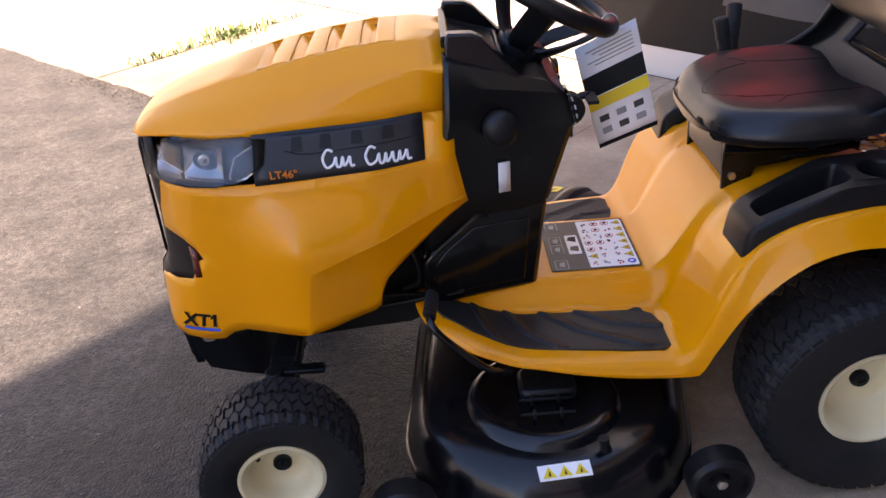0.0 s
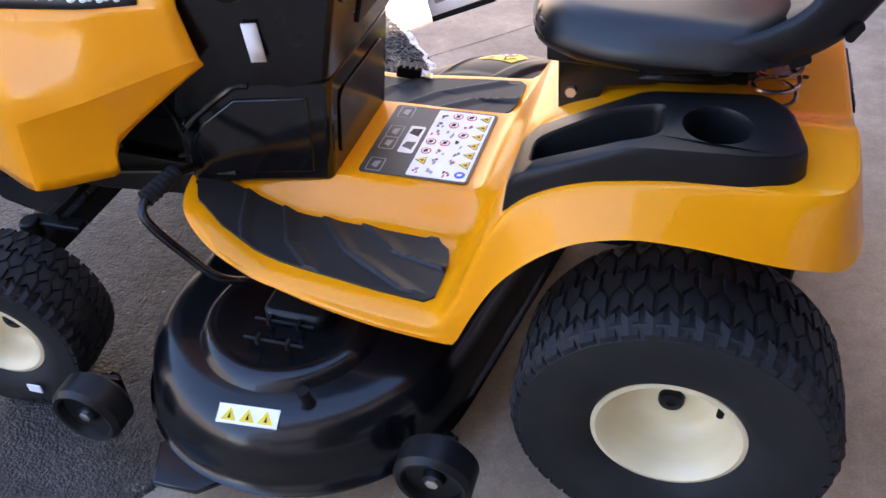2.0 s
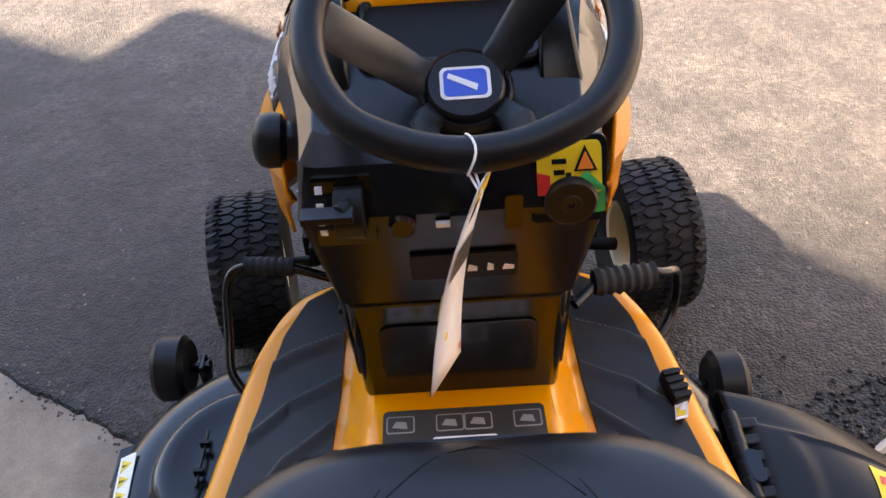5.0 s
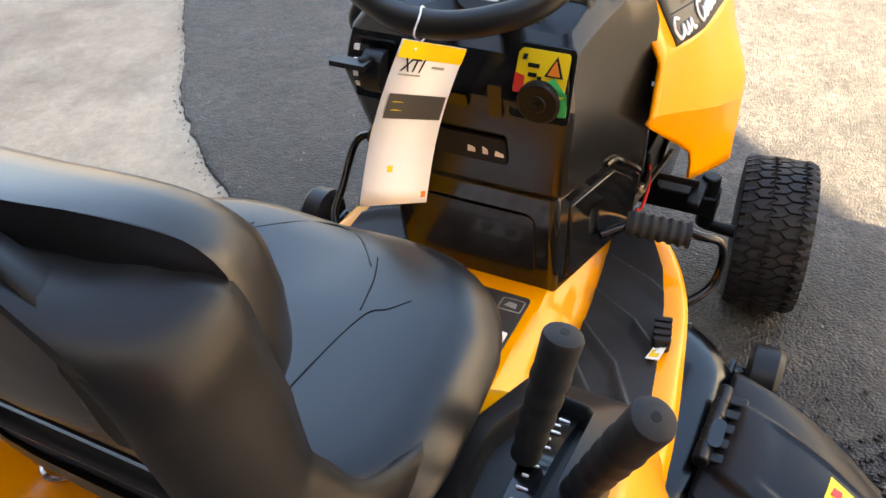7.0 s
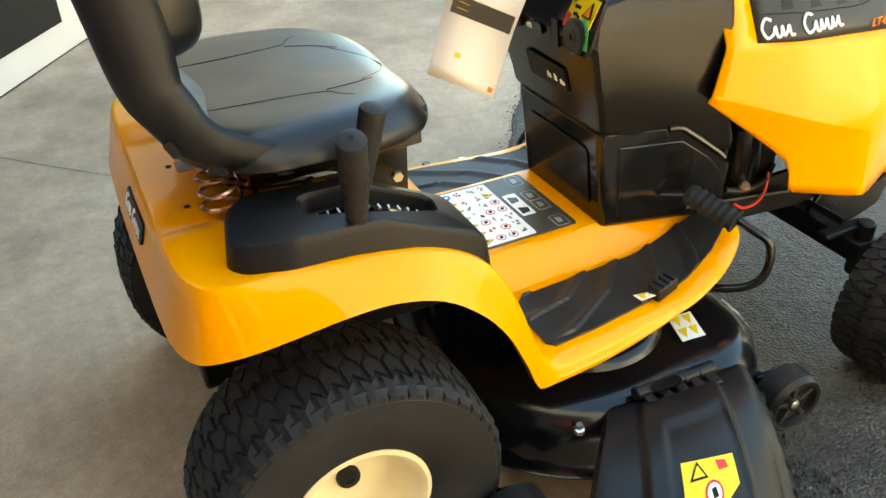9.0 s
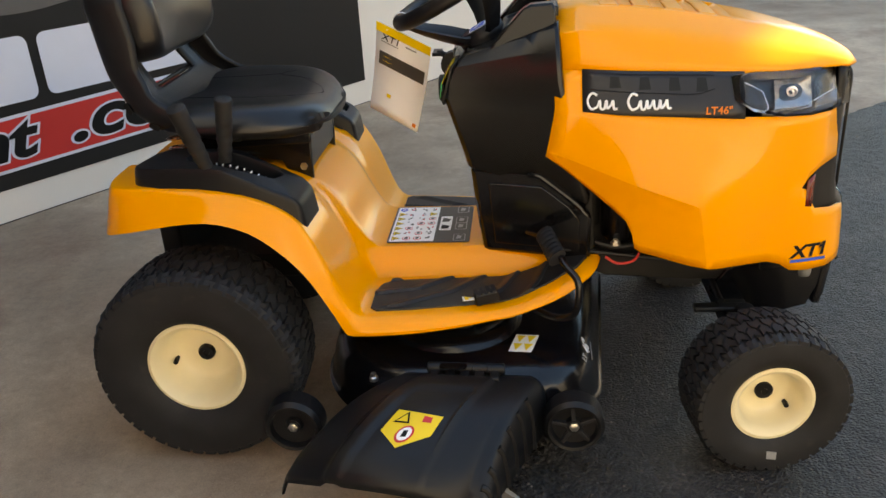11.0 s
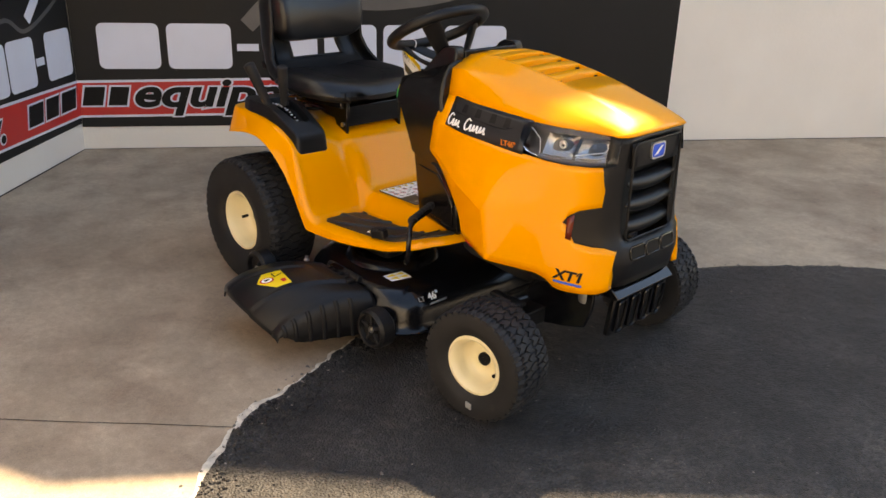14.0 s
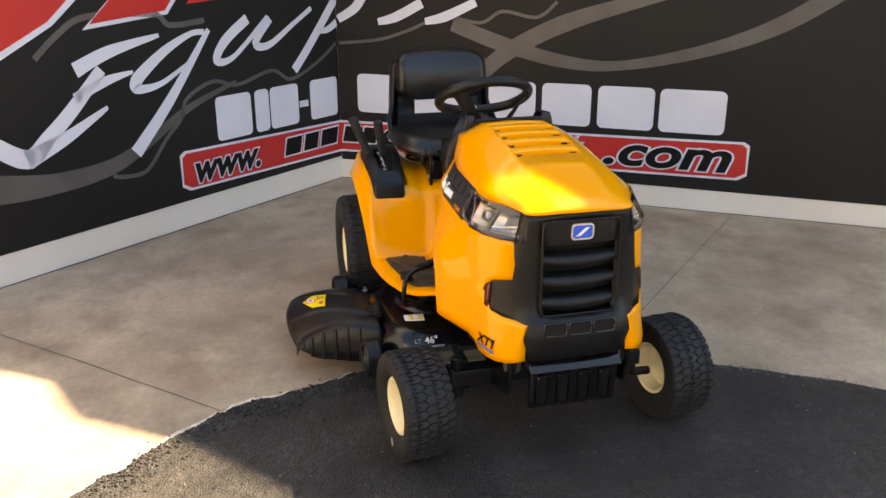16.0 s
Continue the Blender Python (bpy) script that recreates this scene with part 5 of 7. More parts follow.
for s in (1, -1):
    rows = []
    for i, p in enumerate(outline):
        d = (outline[min(i + 1, len(outline) - 1)] - outline[max(i - 1, 0)]).normalized()
        nrm = Vector((-d.y, d.x, 0))
        if nrm.dot(p - Vector((0.35, 0, 0))) < 0:
            nrm = -nrm
        if p.y == 0:
            nrm = Vector((math.copysign(1, p.x - 0.3), 0, 0))
        r = 0.035 + 0.020 * ease((0.30 - p.x) / 0.1) - 0.02 * ease((-0.02 - p.x) / 0.15)
        q = p - nrm * r
        q.y = max(q.y, 0)
        sp = Vector((min(max(q.x, -0.13), 0.86), 0, 0))
        row = []
        for k in np.linspace(0, 1, 34):
            w = sp.lerp(q, k)
            row.append(Vector((w.x, s * w.y, deck_z(w.x, w.y))))
        ze, zs_ = deck_z(q.x, q.y), skirt_z(p.x)
        drop = max(ze - zs_, 0.02)
        rz = min(r * 1.15, drop * 0.6)
        w_ = ease((0.36 - p.x) / 0.12)
        rounded_ = [(r * math.sin(radians(a)), rz * (1 - math.cos(radians(a)))) for a in (20, 40, 60, 78, 90)] + [(r + 0.004, rz + (drop - rz) * 0.5), (r + 0.003, drop)]
        faced = [(r * a_, drop * b_) for a_, b_ in ((0.13, 0.012), (0.24, 0.07), (0.34, 0.19), (0.50, 0.39), (0.66, 0.60), (0.82, 0.80), (1.0, 1.0))]
        for (o0, d0), (o1, d1) in zip(rounded_, faced):
            w = q + nrm * (o0 + (o1 - o0) * w_)
            row.append(Vector((w.x, s * w.y, ze - (d0 + (d1 - d0) * w_))))
        w = p - nrm * 0.012
        row.append(Vector((w.x, s * w.y, ze - drop * 0.97)))
        rows.append(row)
    sheet(bm, rows)
bmesh.ops.remove_doubles(bm, verts=bm.verts, dist=0.0008)
part("fender_platform", bm, YELLOW, T, "glossy yellow fender and foot platform moulding", solid=0.004, sharp=30)


RIBS = ((0.79, 0.765, 0.74, 0.19, 0.27, 0.315), (0.72, 0.68, 0.62, 0.19, 0.27, 0.325), (0.645, 0.57, 0.45, 0.19, 0.27, 0.338), (0.575, 0.49, 0.385, 0.19, 0.255, 0.280), (0.49, 0.44, 0.385, 0.19, 0.205, 0.217))


def mat_ribs(x, y):
    """Steps of the mat's ribs: each starts across at the inner edge and sweeps to the rear."""
    h = 0.0
    for xa, xb, xc, ya, yb, yc in RIBS:
        if y > yc:
            continue
        slope = (xb - xa) / (yb - ya) if y < yb else (xc - xb) / (yc - yb)
        d = (lerp((ya, yb, yc), (xa, xb, xc), y) - x) / math.sqrt(1 + slope * slope)
        h += 0.0056 * ease(d / 0.003) * (1 - ease((d - 0.004) / 0.024))
    return h


for s in (1, -1):
    bm = bmesh.new()
    rows = []
    for x in np.linspace(0.385, 0.874, 180):
        a = lerp([0.385, 0.395, 0.42, 0.85, 0.866, 0.874], [0.262, 0.225, 0.205, 0.180, 0.19, 0.21], x)
        b = lerp(OUTX, OUTY, x) - lerp([0.385, 0.40, 0.85, 0.874], [0.055, 0.04, 0.038, 0.05], x)
        row = [Vector((x, s * a, deck_z(x, a) - 0.002))]
        for k in np.linspace(0, 1, 48):
            y = a + (b - a) * k
            row.append(Vector((x, s * y, deck_z(x, min(y, lerp(OUTX, OUTY, x) - 0.04)) + 0.004 + mat_ribs(x, y))))
        row.append(Vector((x, s * (b + 0.001), deck_z(x, b) - 0.002)))
        rows.append(row)
    sheet(bm, rows)
    part("foot_mat", bm, MAT, T, "ribbed black rubber foot mat", sharp=50)

# decal on the platform
decal = part("safety_decal", (lambda b: (prism(b, rounded(0.392, 0.597, -0.115, 0.115, 0.008), lambda u, v, h: Vector((u, v, 0.385 + h)), 0, 0.002), b)[1])(bmesh.new()), DECALGREY, T, "safety sticker with rows of small pictograms")


def sticker(poly, material, h0=0.002, h1=0.0026, parent=None, name="pictogram"):
    bm = bmesh.new()
    prism(bm, poly, lambda u, v, h: Vector((u, v, 0.385 + h)), h0, h1)
    return part(name, bm, material, parent or decal)


sticker(rounded(0.397, 0.508, -0.11, 0.11, 0.004), CARD, name="white_field")
rng = random.Random(5)
for i in range(4):
    for j in range(7):
        x, y = 0.4115 + 0.0272 * i, -0.093 + 0.031 * j
        kind = "t" if i == 0 else rng.choice("tckkcrk")
        hh = (0.0026, 0.0031)
        if i == 0 and j == 6:
            sticker([(x + 0.010 * math.cos(k), y + 0.010 * math.sin(k)) for k in np.linspace(0, 6.28, 17)[:-1]], SIGNB, *hh)
            sticker([(x - 0.004, y - 0.004), (x + 0.005, y - 0.002), (x + 0.004, y + 0.004), (x - 0.003, y + 0.003)], CARD, 0.0031, 0.0034)
        elif kind == "t":
            sticker([(x - 0.009, y - 0.012), (x - 0.009, y + 0.012), (x + 0.011, y)], INK, *hh)
            sticker([(x - 0.0078, y - 0.0102), (x - 0.0078, y + 0.0102), (x + 0.009, y)], SIGNY, 0.0031, 0.0034)
            sticker([(x - 0.005, y - 0.003), (x - 0.005, y + 0.004), (x + 0.003, y)], INK, 0.0034, 0.0037)
        elif kind == "c":
            sticker([(x + 0.010 * math.cos(k), y + 0.010 * math.sin(k)) for k in np.linspace(0, 6.28, 17)[:-1]], SIGNR, *hh)
            sticker([(x + 0.0078 * math.cos(k), y + 0.0078 * math.sin(k)) for k in np.linspace(0, 6.28, 17)[:-1]], CARD, 0.0031, 0.0034)
            sticker([(x - 0.004, y - 0.005), (x + 0.003, y - 0.004), (x + 0.005, y + 0.005), (x - 0.003, y + 0.004)], INK, 0.0034, 0.0037)
        else:
            for q in range(4):
                a, b = rng.uniform(-0.010, 0.005), rng.uniform(-0.012, 0.005)
                sticker([(x + a, y + b), (x + a + rng.uniform(0.002, 0.006), y + b), (x + a + 0.004, y + b + rng.uniform(0.004, 0.01)), (x + a, y + b + 0.006)], rng.choice((INK, DECALGREY, GREYPRINT, GREYPRINT, SIGNR)), *hh)
sticker(rounded(0.516, 0.546, -0.045, 0.045, 0.004), CARD)
for y in (-0.09, -0.02, 0.02, 0.09):
    sticker(rounded(0.556, 0.586, y - 0.02, y + 0.02, 0.004), GREYPRINT)
    sticker(rounded(0.558, 0.584, y - 0.018, y + 0.018, 0.003), DECALGREY, 0.0026, 0.0029)
    sticker([(0.563, y - 0.01), (0.566, y + 0.012), (0.577, y + 0.006), (0.575, y - 0.008)], GREYPRINT, 0.0029, 0.0032)
for y, m_ in ((-0.025, INK), (0.02, DECALGREY)):
    sticker([(0.52, y - 0.012), (0.522, y + 0.014), (0.542, y + 0.006), (0.538, y - 0.01)], m_, 0.0026, 0.003)

# ---- wheels ----
def lathe_open(bm, prof, m, seg=48):
    """As lathe, with its first edge left open."""
    rings = [[m @ Vector((r * math.cos(k), r * math.sin(k), h)) for k in (2 * math.pi * j / seg for j in range(seg))] for r, h in prof]
    sheet(bm, rings, closed=True)


def make_wheel(name, R, W, rim_r, lugs):
    w = new(name)
    bm = bmesh.new()
    hw = W / 2
    prof = [(rim_r, -hw * 0.72), (rim_r + 0.012, -hw * 0.86), ((R + rim_r) / 2, -hw), (R * 0.90, -hw * 0.97), (R * 0.965, -hw * 0.82), (R - 0.010, -hw * 0.55), (R - 0.006, 0), (R - 0.010, hw * 0.55), (R * 0.965, hw * 0.82), (R * 0.90, hw * 0.97), ((R + rim_r) / 2, hw), (rim_r + 0.025, hw * 0.93), (rim_r + 0.012, hw * 0.80), (rim_r, hw * 0.66)]
    m4 = Euler((radians(-90), 0, 0)).to_matrix().to_4x4()
    lathe_open(bm, prof, m4, 72)
    tyre = part("tyre", bm, RUBBER, w, "black rubber tyre with turf tread")
    # turf tread: rows of wavy blocks
    bm = bmesh.new()

    def tread(a, u, h):
        """A point of the crown: angle a, u across from -1 to 1."""
        v = abs(u)
        r = lerp([0, 0.55, 0.82, 0.97], [R - 0.006, R - 0.010, R * 0.965, R * 0.91], v)
        return m4 @ Vector(((r + h) * math.cos(a), (r + h) * math.sin(a), u * hw * (1 if v < 0.97 else 0.99)))

    step = 2 * math.pi / lugs
    lanes = ((-0.97, -0.64, 0.0, 0.11), (-0.57, -0.23, 0.5, -0.11), (-0.16, 0.16, 0.0, 0.11), (0.23, 0.57, 0.5, -0.11), (0.64, 0.97, 0.0, 0.11))
    for k in range(lugs):
        for u0, u1, sh, z in lanes:
            um = (u0 + u1) / 2
            z0, z1 = (0.0 if u0 < -0.9 else z), (0.0 if u1 > 0.9 else z)
            ring_ = [(u0 - z0 / 2, 0.09), (u0 + z0, 0.50), (u0 - z0 / 2, 0.91), (u1 - z1 / 2, 0.86), (u1 + z1, 0.50), (u1 - z1 / 2, 0.04)]
            lo = [bm.verts.new(tread((k + sh + f) * step, g, -0.004)) for g, f in ring_]
            hi = [bm.verts.new(tread((k + sh + f * 0.90 + 0.05) * step, g * 0.93 + um * 0.07, 0.006)) for g, f in ring_]
            bm.faces.new((hi[0], hi[1], hi[4], hi[5]))
            bm.faces.new((hi[1], hi[2], hi[3], hi[4]))
            for i in range(6):
                j = (i + 1) % 6
                bm.faces.new((lo[i], lo[j], hi[j], hi[i]))
    t_ = part("tread", bm, RUBBER, tyre, sharp=25)
    t_["kind"] = "stuff"
    bm = bmesh.new()
    lathe_open(bm, [(rim_r + 0.009, hw * 0.68), (rim_r + 0.008, hw * 0.78), (rim_r + 0.001, hw * 0.80), (rim_r - 0.006, hw * 0.74), (rim_r - 0.014, hw * 0.55), (rim_r * 0.80, hw * 0.28), (rim_r * 0.70, hw * 0.06), (rim_r * 0.60, hw * 0.0), (rim_r * 0.36, hw * 0.0), (rim_r * 0.30, hw * 0.04), (0.0, hw * 0.04)], m4, 48)
    rim = part("rim", bm, RIM, w, "cream painted steel rim")
    bm = bmesh.new()
    lathe_open(bm, [(rim_r + 0.006, -hw * 0.66), (rim_r + 0.004, -hw * 0.78), (rim_r - 0.006, -hw * 0.74), (rim_r - 0.012, -hw * 0.45), (rim_r * 0.82, -hw * 0.16), (rim_r * 0.60, -hw * 0.10), (rim_r * 0.3, -hw * 0.10), (0.0, -hw * 0.10)], m4, 40)
    part("rim_back", bm, RIM, rim)
    bm = bmesh.new()
    lathe(bm, [(0.0195, 0.0), (0.0195, hw * 0.12), (0.017, hw * 0.16), (0.008, hw * 0.165), (0.006, hw * 0.13), (0, hw * 0.13)], m4, 24)
    part("hub_cap", bm, BLACK, w)
    bm = bmesh.new()
    tube(bm, [m4 @ Vector((rim_r * k * math.cos(2.4), rim_r * k * math.sin(2.4), hw * z)) for k, z in ((0.74, 0.02), (0.68, 0.32))], 0.0055, 8)
    part("valve", bm, INK, rim)
    return w


def set_wheel(w, x, y, z, turn=0.0, spin=0.0, label=""):
    s = 1 if y > 0 else -1
    w.parent = T
    w.matrix_basis = Matrix.Translation((x, y, z)) @ Euler((0, radians(spin), radians((0 if s > 0 else 180) + turn))).to_matrix().to_4x4()
    w["label"] = label


rl = make_wheel("rear_wheel", 0.2385, 0.20, 0.1035, 46)
set_wheel(rl, 0.003, 0.375, 0.240, 0, 50, "large rear wheel with cream rim")
rr = copy_thing(rl, Matrix())
set_wheel(rr, 0.003, -0.375, 0.240, 0, 235, "large rear wheel with cream rim")
fl = make_wheel("front_wheel", 0.1685, 0.150, 0.080, 40)
set_wheel(fl, 1.201, 0.424, 0.171, 7, 187, "small front wheel with cream rim")
fr = copy_thing(fl, Matrix())
set_wheel(fr, 1.235, -0.424, 0.171, 7, 8, "small front wheel with cream rim")

# ---- seat ----
seat = new("seat")
seat.parent = T
seat.location = (0, -0.005, 0)
seat["label"] = "black vinyl high-back seat on springs"


def seat_width(x, z):
    return lerp([0.70, 0.75, 0.82, 0.95], [0.239, 0.236, 0.217, 0.207], z) * max(0.0, 1 - (max(0.0, z - 0.972) / 0.086) ** 2.4) ** 0.42 if x < -0.06 else lerp([-0.1, 0.1, 0.2, 0.25, 0.285], [0.238, 0.238, 0.208, 0.172, 0.125], x)


# across the shell from its lip to the middle: share of the half width, of the depth, and the rim's height
RIM_PROFILE = ((0.985, 1.0, 0.0), (1.01, 0.82, -0.002), (1.02, 0.55, -0.006), (1.015, 0.30, -0.012), (0.985, 0.12, -0.0165), (0.94, 0.03, -0.0175), (0.885, 0.0, -0.0165), (0.85, 0.0, -0.010), (0.825, 0.0, 0.004), (0.80, 0.0, 0.012), (0.74, 0.0, 0.014),
               (0.68, 0.0, 0.013), (0.60, 0.0, 0.012), (0.5, 0.0, 0.012), (0.35, 0.0, 0.012), (0.2, 0.0, 0.012), (0.0, 0.0, 0.012))
line = smoothed([(0.266, 0, 0.704), (0.20, 0, 0.704), (0.05, 0, 0.714), (-0.05, 0, 0.734), (-0.108, 0, 0.765), (-0.141, 0, 0.806), (-0.164, 0, 0.85), (-0.182, 0, 0.95), (-0.19, 0, 1.008), (-0.190, 0, 1.033), (-0.187, 0, 1.047), (-0.183, 0, 1.055)], 6)
bm = bmesh.new()
rows = []
for i, p in enumerate(line):
    w = seat_width(p.x, p.z)
    d = (line[min(i + 1, len(line) - 1)] - line[max(i - 1, 0)]).normalized()
    nrm = Vector((d.z, 0, -d.x))
    depth = lerp([0.68, 0.74, 0.80, 0.90, 1.0, 1.06], [0.022, 0.045, 0.058, 0.075, 0.075, 0.06], p.z)
    if p.x > -0.06:
        depth = lerp([-0.06, 0.0, 0.2, 0.27], [0.043, 0.034, 0.026, 0.02], p.x)
    row = []
    for wy, f, lift in RIM_PROFILE:
        dish = 0.016 * max(0.0, 1 - (wy / 0.62) ** 2 - ((p.z - 0.95) / 0.085) ** 2)
        ridge = 0.012 * math.exp(-((wy - 0.60) / 0.06) ** 2) * ease((p.z - 0.86) / 0.05) * ease((1.02 - p.z) / 0.05)
        row.append(p + Vector((0, -w * wy, 0)) + nrm * (depth * f + lift + dish - ridge))
    row += [Vector((q.x, -q.y, q.z)) for q in row[-2::-1]]
    rows.append(row)
vs = [[bm.verts.new(p) for p in row] for row in rows]
inner = [i for i, q in enumerate(RIM_PROFILE) if q[0] <= 0.5][0]
for i in range(len(rows) - 1):
    for j in range(len(rows[0]) - 1):
        if not (0.772 < line[i].z < 0.85 and inner <= j < len(rows[0]) - 1 - inner):
            bm.faces.new((vs[i][j], vs[i][j + 1], vs[i + 1][j + 1], vs[i + 1][j]))
part("seat_shell", bm, BLACK, seat, "ridged black plastic seat shell", solid=0.011)

def cushion(bm, top, bot, n=36, e=0.55):
    """A cushion between an upper and a lower sheet with rounded edge; both give a point for (u, v) in -1..1."""
    rows = []
    rad = [0.0, 0.3, 0.6, 0.78, 0.86, 0.91, 0.95, 0.98, 1.0]
    for f in rad:
        rows.append([top(f * math.copysign(abs(math.cos(a)) ** e, math.cos(a)), f * math.copysign(abs(math.sin(a)) ** e, math.sin(a)), f) for a in (2 * math.pi * k / n for k in range(n))])
    for f in rad[::-1]:
        rows.append([bot(f * math.copysign(abs(math.cos(a)) ** e, math.cos(a)), f * math.copysign(abs(math.sin(a)) ** e, math.sin(a)), f) for a in (2 * math.pi * k / n for k in range(n))])
    sheet(bm, rows, closed=True)
    bmesh.ops.remove_doubles(bm, verts=bm.verts, dist=1e-4)


def seat_top(u, v, f):
    x, y = 0.081 + 0.208 * u, v * lerp([-1, -0.5, 0.3, 0.8, 1], [0.240, 0.262, 0.246, 0.222, 0.193], u)
    z = 0.762 + 0.010 * abs(v) ** 2.5 - 0.020 * max(0, u) ** 2 - 0.046 * max(0, (f - 0.76) / 0.24) ** 2.6 - 0.006 * math.exp(-(v / 0.3) ** 2)
    return Vector((x, y, z))


def seat_bot(u, v, f):
    p = seat_top(u, v, 0)
    return Vector((p.x, p.y, 0.712 - 0.010 * u + 0.006 * max(0, (f - 0.8) / 0.2)))


bm = bmesh.new()
cushion(bm, seat_top, seat_bot, 48)
part("seat_cushion", bm, VINYL, seat, "smooth black vinyl cushion with stitched seams")


def back_y(u, v):
    return v * lerp([-1, -0.5, 0.5, 0.9, 1], [0.177, 0.197, 0.199, 0.189, 0.18], u)


def back_front(u, v, f):
    z = 0.957 + 0.107 * u
    x = -0.046 - 0.026 * (1 - abs(v) ** 2) - 0.012 * u - 0.030 * abs(u) ** 2.2 - 0.050 * max(0, (f - 0.84) / 0.16) ** 2.4
    return Vector((x, back_y(u, v), z))


def back_back(u, v, f):
    z = 0.957 + 0.107 * u
    return Vector((-0.166 + 0.045 * abs(v) ** 3 - 0.006 * u + 0.008 * max(0, (f - 0.8) / 0.2), back_y(u, v), z))


bm = bmesh.new()
cushion(bm, back_front, back_back, 56, 0.40)
part("seat_back", bm, VINYL, seat, "black vinyl backrest cushion")
# stitched seams
for s in (1, -1):
    for pts in ([(0.15, 0.150), (0.13, 0.135), (0.115, 0.118), (0.05, 0.108), (-0.07, 0.10)], [(0.205, 0.08), (0.168, 0.097), (0.12, 0.110)], [(0.252, 0.0), (0.235, 0.04), (0.188, 0.082)]):
        bm = bmesh.new()
        pts3 = []
        for x, y in pts:
            u = (x - 0.081) / 0.208
            v = y / lerp([-1, -0.5, 0.3, 0.8, 1], [0.240, 0.262, 0.246, 0.222, 0.193], u)
            f = (abs(u) ** 3.64 + abs(v) ** 3.64) ** (1 / 3.64)
            pts3.append(Vector((x, s * y, seat_top(u, v, f).z - 0.0004)))
        tube(bm, smoothed(pts3), 0.0011, 5)
        part("seam", bm, INK, seat)
# pressed emblem bars in the backrest
for z, w_ in ((0.985, 0.055), (1.012, 0.075)):
    bm = bmesh.new()
    tube(bm, [(-0.0915 - 0.11 * (z - 0.967), y, z) for y in (-w_, w_)], 0.003, 6, flat=0.6)
    part("back_emblem", bm, INK, seat)
# dark drain slots in the rim and the bar across its opening
for s in (1, -1):
    for x, z, a in ((-0.132, 0.775, -62), (-0.080, 0.732, -28), (0.01, 0.709, -8), (0.10, 0.700, -4)):
        bm = bmesh.new()
        prism(bm, rounded(-0.013, 0.013, -0.006, 0.006, 0.005), lambda u, v, h: Matrix.Translation((x, s * 0.2315, z)) @ Euler((0, radians(-a), 0)).to_matrix().to_4x4() @ Vector((u, s * h, v)), -0.004, 0.004)
        part("shell_slot", bm, INK, seat)
bm = bmesh.new()
tube(bm, [(-0.132, y, 0.786) for y in (-0.13, 0.0, 0.13)], 0.009, 10, flat=0.6)
part("shell_bar", bm, BLACK, seat)
# bracket, springs, latch
for s in (1, -1):
    bm = bmesh.new()
    prism(bm, [(0.02, 0.648), (0.10, 0.62), (0.165, 0.612), (0.188, 0.56), (0.236, 0.552), (0.240, 0.70), (0.02, 0.70)], lambda u, v, h: Vector((u, s * (0.118 + h), v)), 0, 0.012)
    part("seat_bracket", bm, GLOSS, seat, bevel=0.003)
    bm = bmesh.new()
    prism(bm, [(-0.03, 0.652), (0.25, 0.664), (0.25, 0.690), (-0.03, 0.680)], lambda u, v, h: Vector((u, s * (0.150 + h), v)), 0, 0.014)
    part("slide_rail", bm, GLOSS, seat, bevel=0.003)
    bm = bmesh.new()
    tube(bm, smoothed([(0.205, s * 0.10, 0.622), (0.12, s * 0.122, 0.630), (0.0, s * 0.128, 0.640), (-0.05, s * 0.11, 0.65)]), 0.008, 8)
    part("seat_link", bm, GLOSS, seat)
bm = bmesh.new()
prism(bm, rounded(-0.03, 0.235, -0.118, 0.118, 0.02), lambda u, v, h: Vector((u, v, h)), 0.684, 0.708)
part("seat_pan", bm, DARK, seat, bevel=0.003)
bm = bmesh.new()
prism(bm, [(0.196, 0.600), (0.236, 0.590), (0.238, 0.668), (0.196, 0.668)], lambda u, v, h: Vector((u, h, v)), -0.119, 0.119)
part("cross_channel", bm, GLOSS, seat, bevel=0.004)
bm = bmesh.new()
prism(bm, rounded(0.035, 0.20, -0.112, 0.112, 0.01), lambda u, v, h: Vector((u, v, h)), 0.628, 0.672)
part("slide_box", bm, DARK, seat, bevel=0.004)
bm = bmesh.new()
prism(bm, rounded(0.0, 0.1, 0.01, 0.09, 0.02), lambda u, v, h: Vector((u, v, h)), 0.617, 0.66)
part("seat_switch", bm, GLOSS, seat, bevel=0.006)
for s in (1, -1):
    bm = bmesh.new()
    lathe(bm, [(0, 0), (0.009, 0), (0.009, 0.006), (0, 0.006)], Matrix.Translation((0.217, s * 0.130, 0.598)) @ Euler((radians(-90 * s), 0, 0)).to_matrix().to_4x4(), 6)
    part("bolt", bm, STEEL, seat)
    bm = bmesh.new()
    turns, r = 4.2, 0.030
    tube(bm, [(-0.068 + r * math.cos(k), s * 0.135 + r * math.sin(k), 0.617 + 0.100 * k / (2 * math.pi * turns)) for k in np.linspace(0, 2 * math.pi * turns, 90)], 0.0034, 6)
    part("spring", bm, COPPER, seat, "coppery coil spring")
bm = bmesh.new()
tube(bm, smoothed([(0.10, -0.10, 0.635), (0.04, -0.16, 0.63), (-0.02, -0.17, 0.632), (-0.01, -0.12, 0.64)]), 0.006, 6)
part("cable", bm, INK, seat)

# ---- trays on the fenders ----
def shrink(poly, k):
    cx, cy = sum(p[0] for p in poly) / len(poly), sum(p[1] for p in poly) / len(poly)
    return [(cx + (x - cx) * k, cy + (y - cy) * k) for x, y in poly]


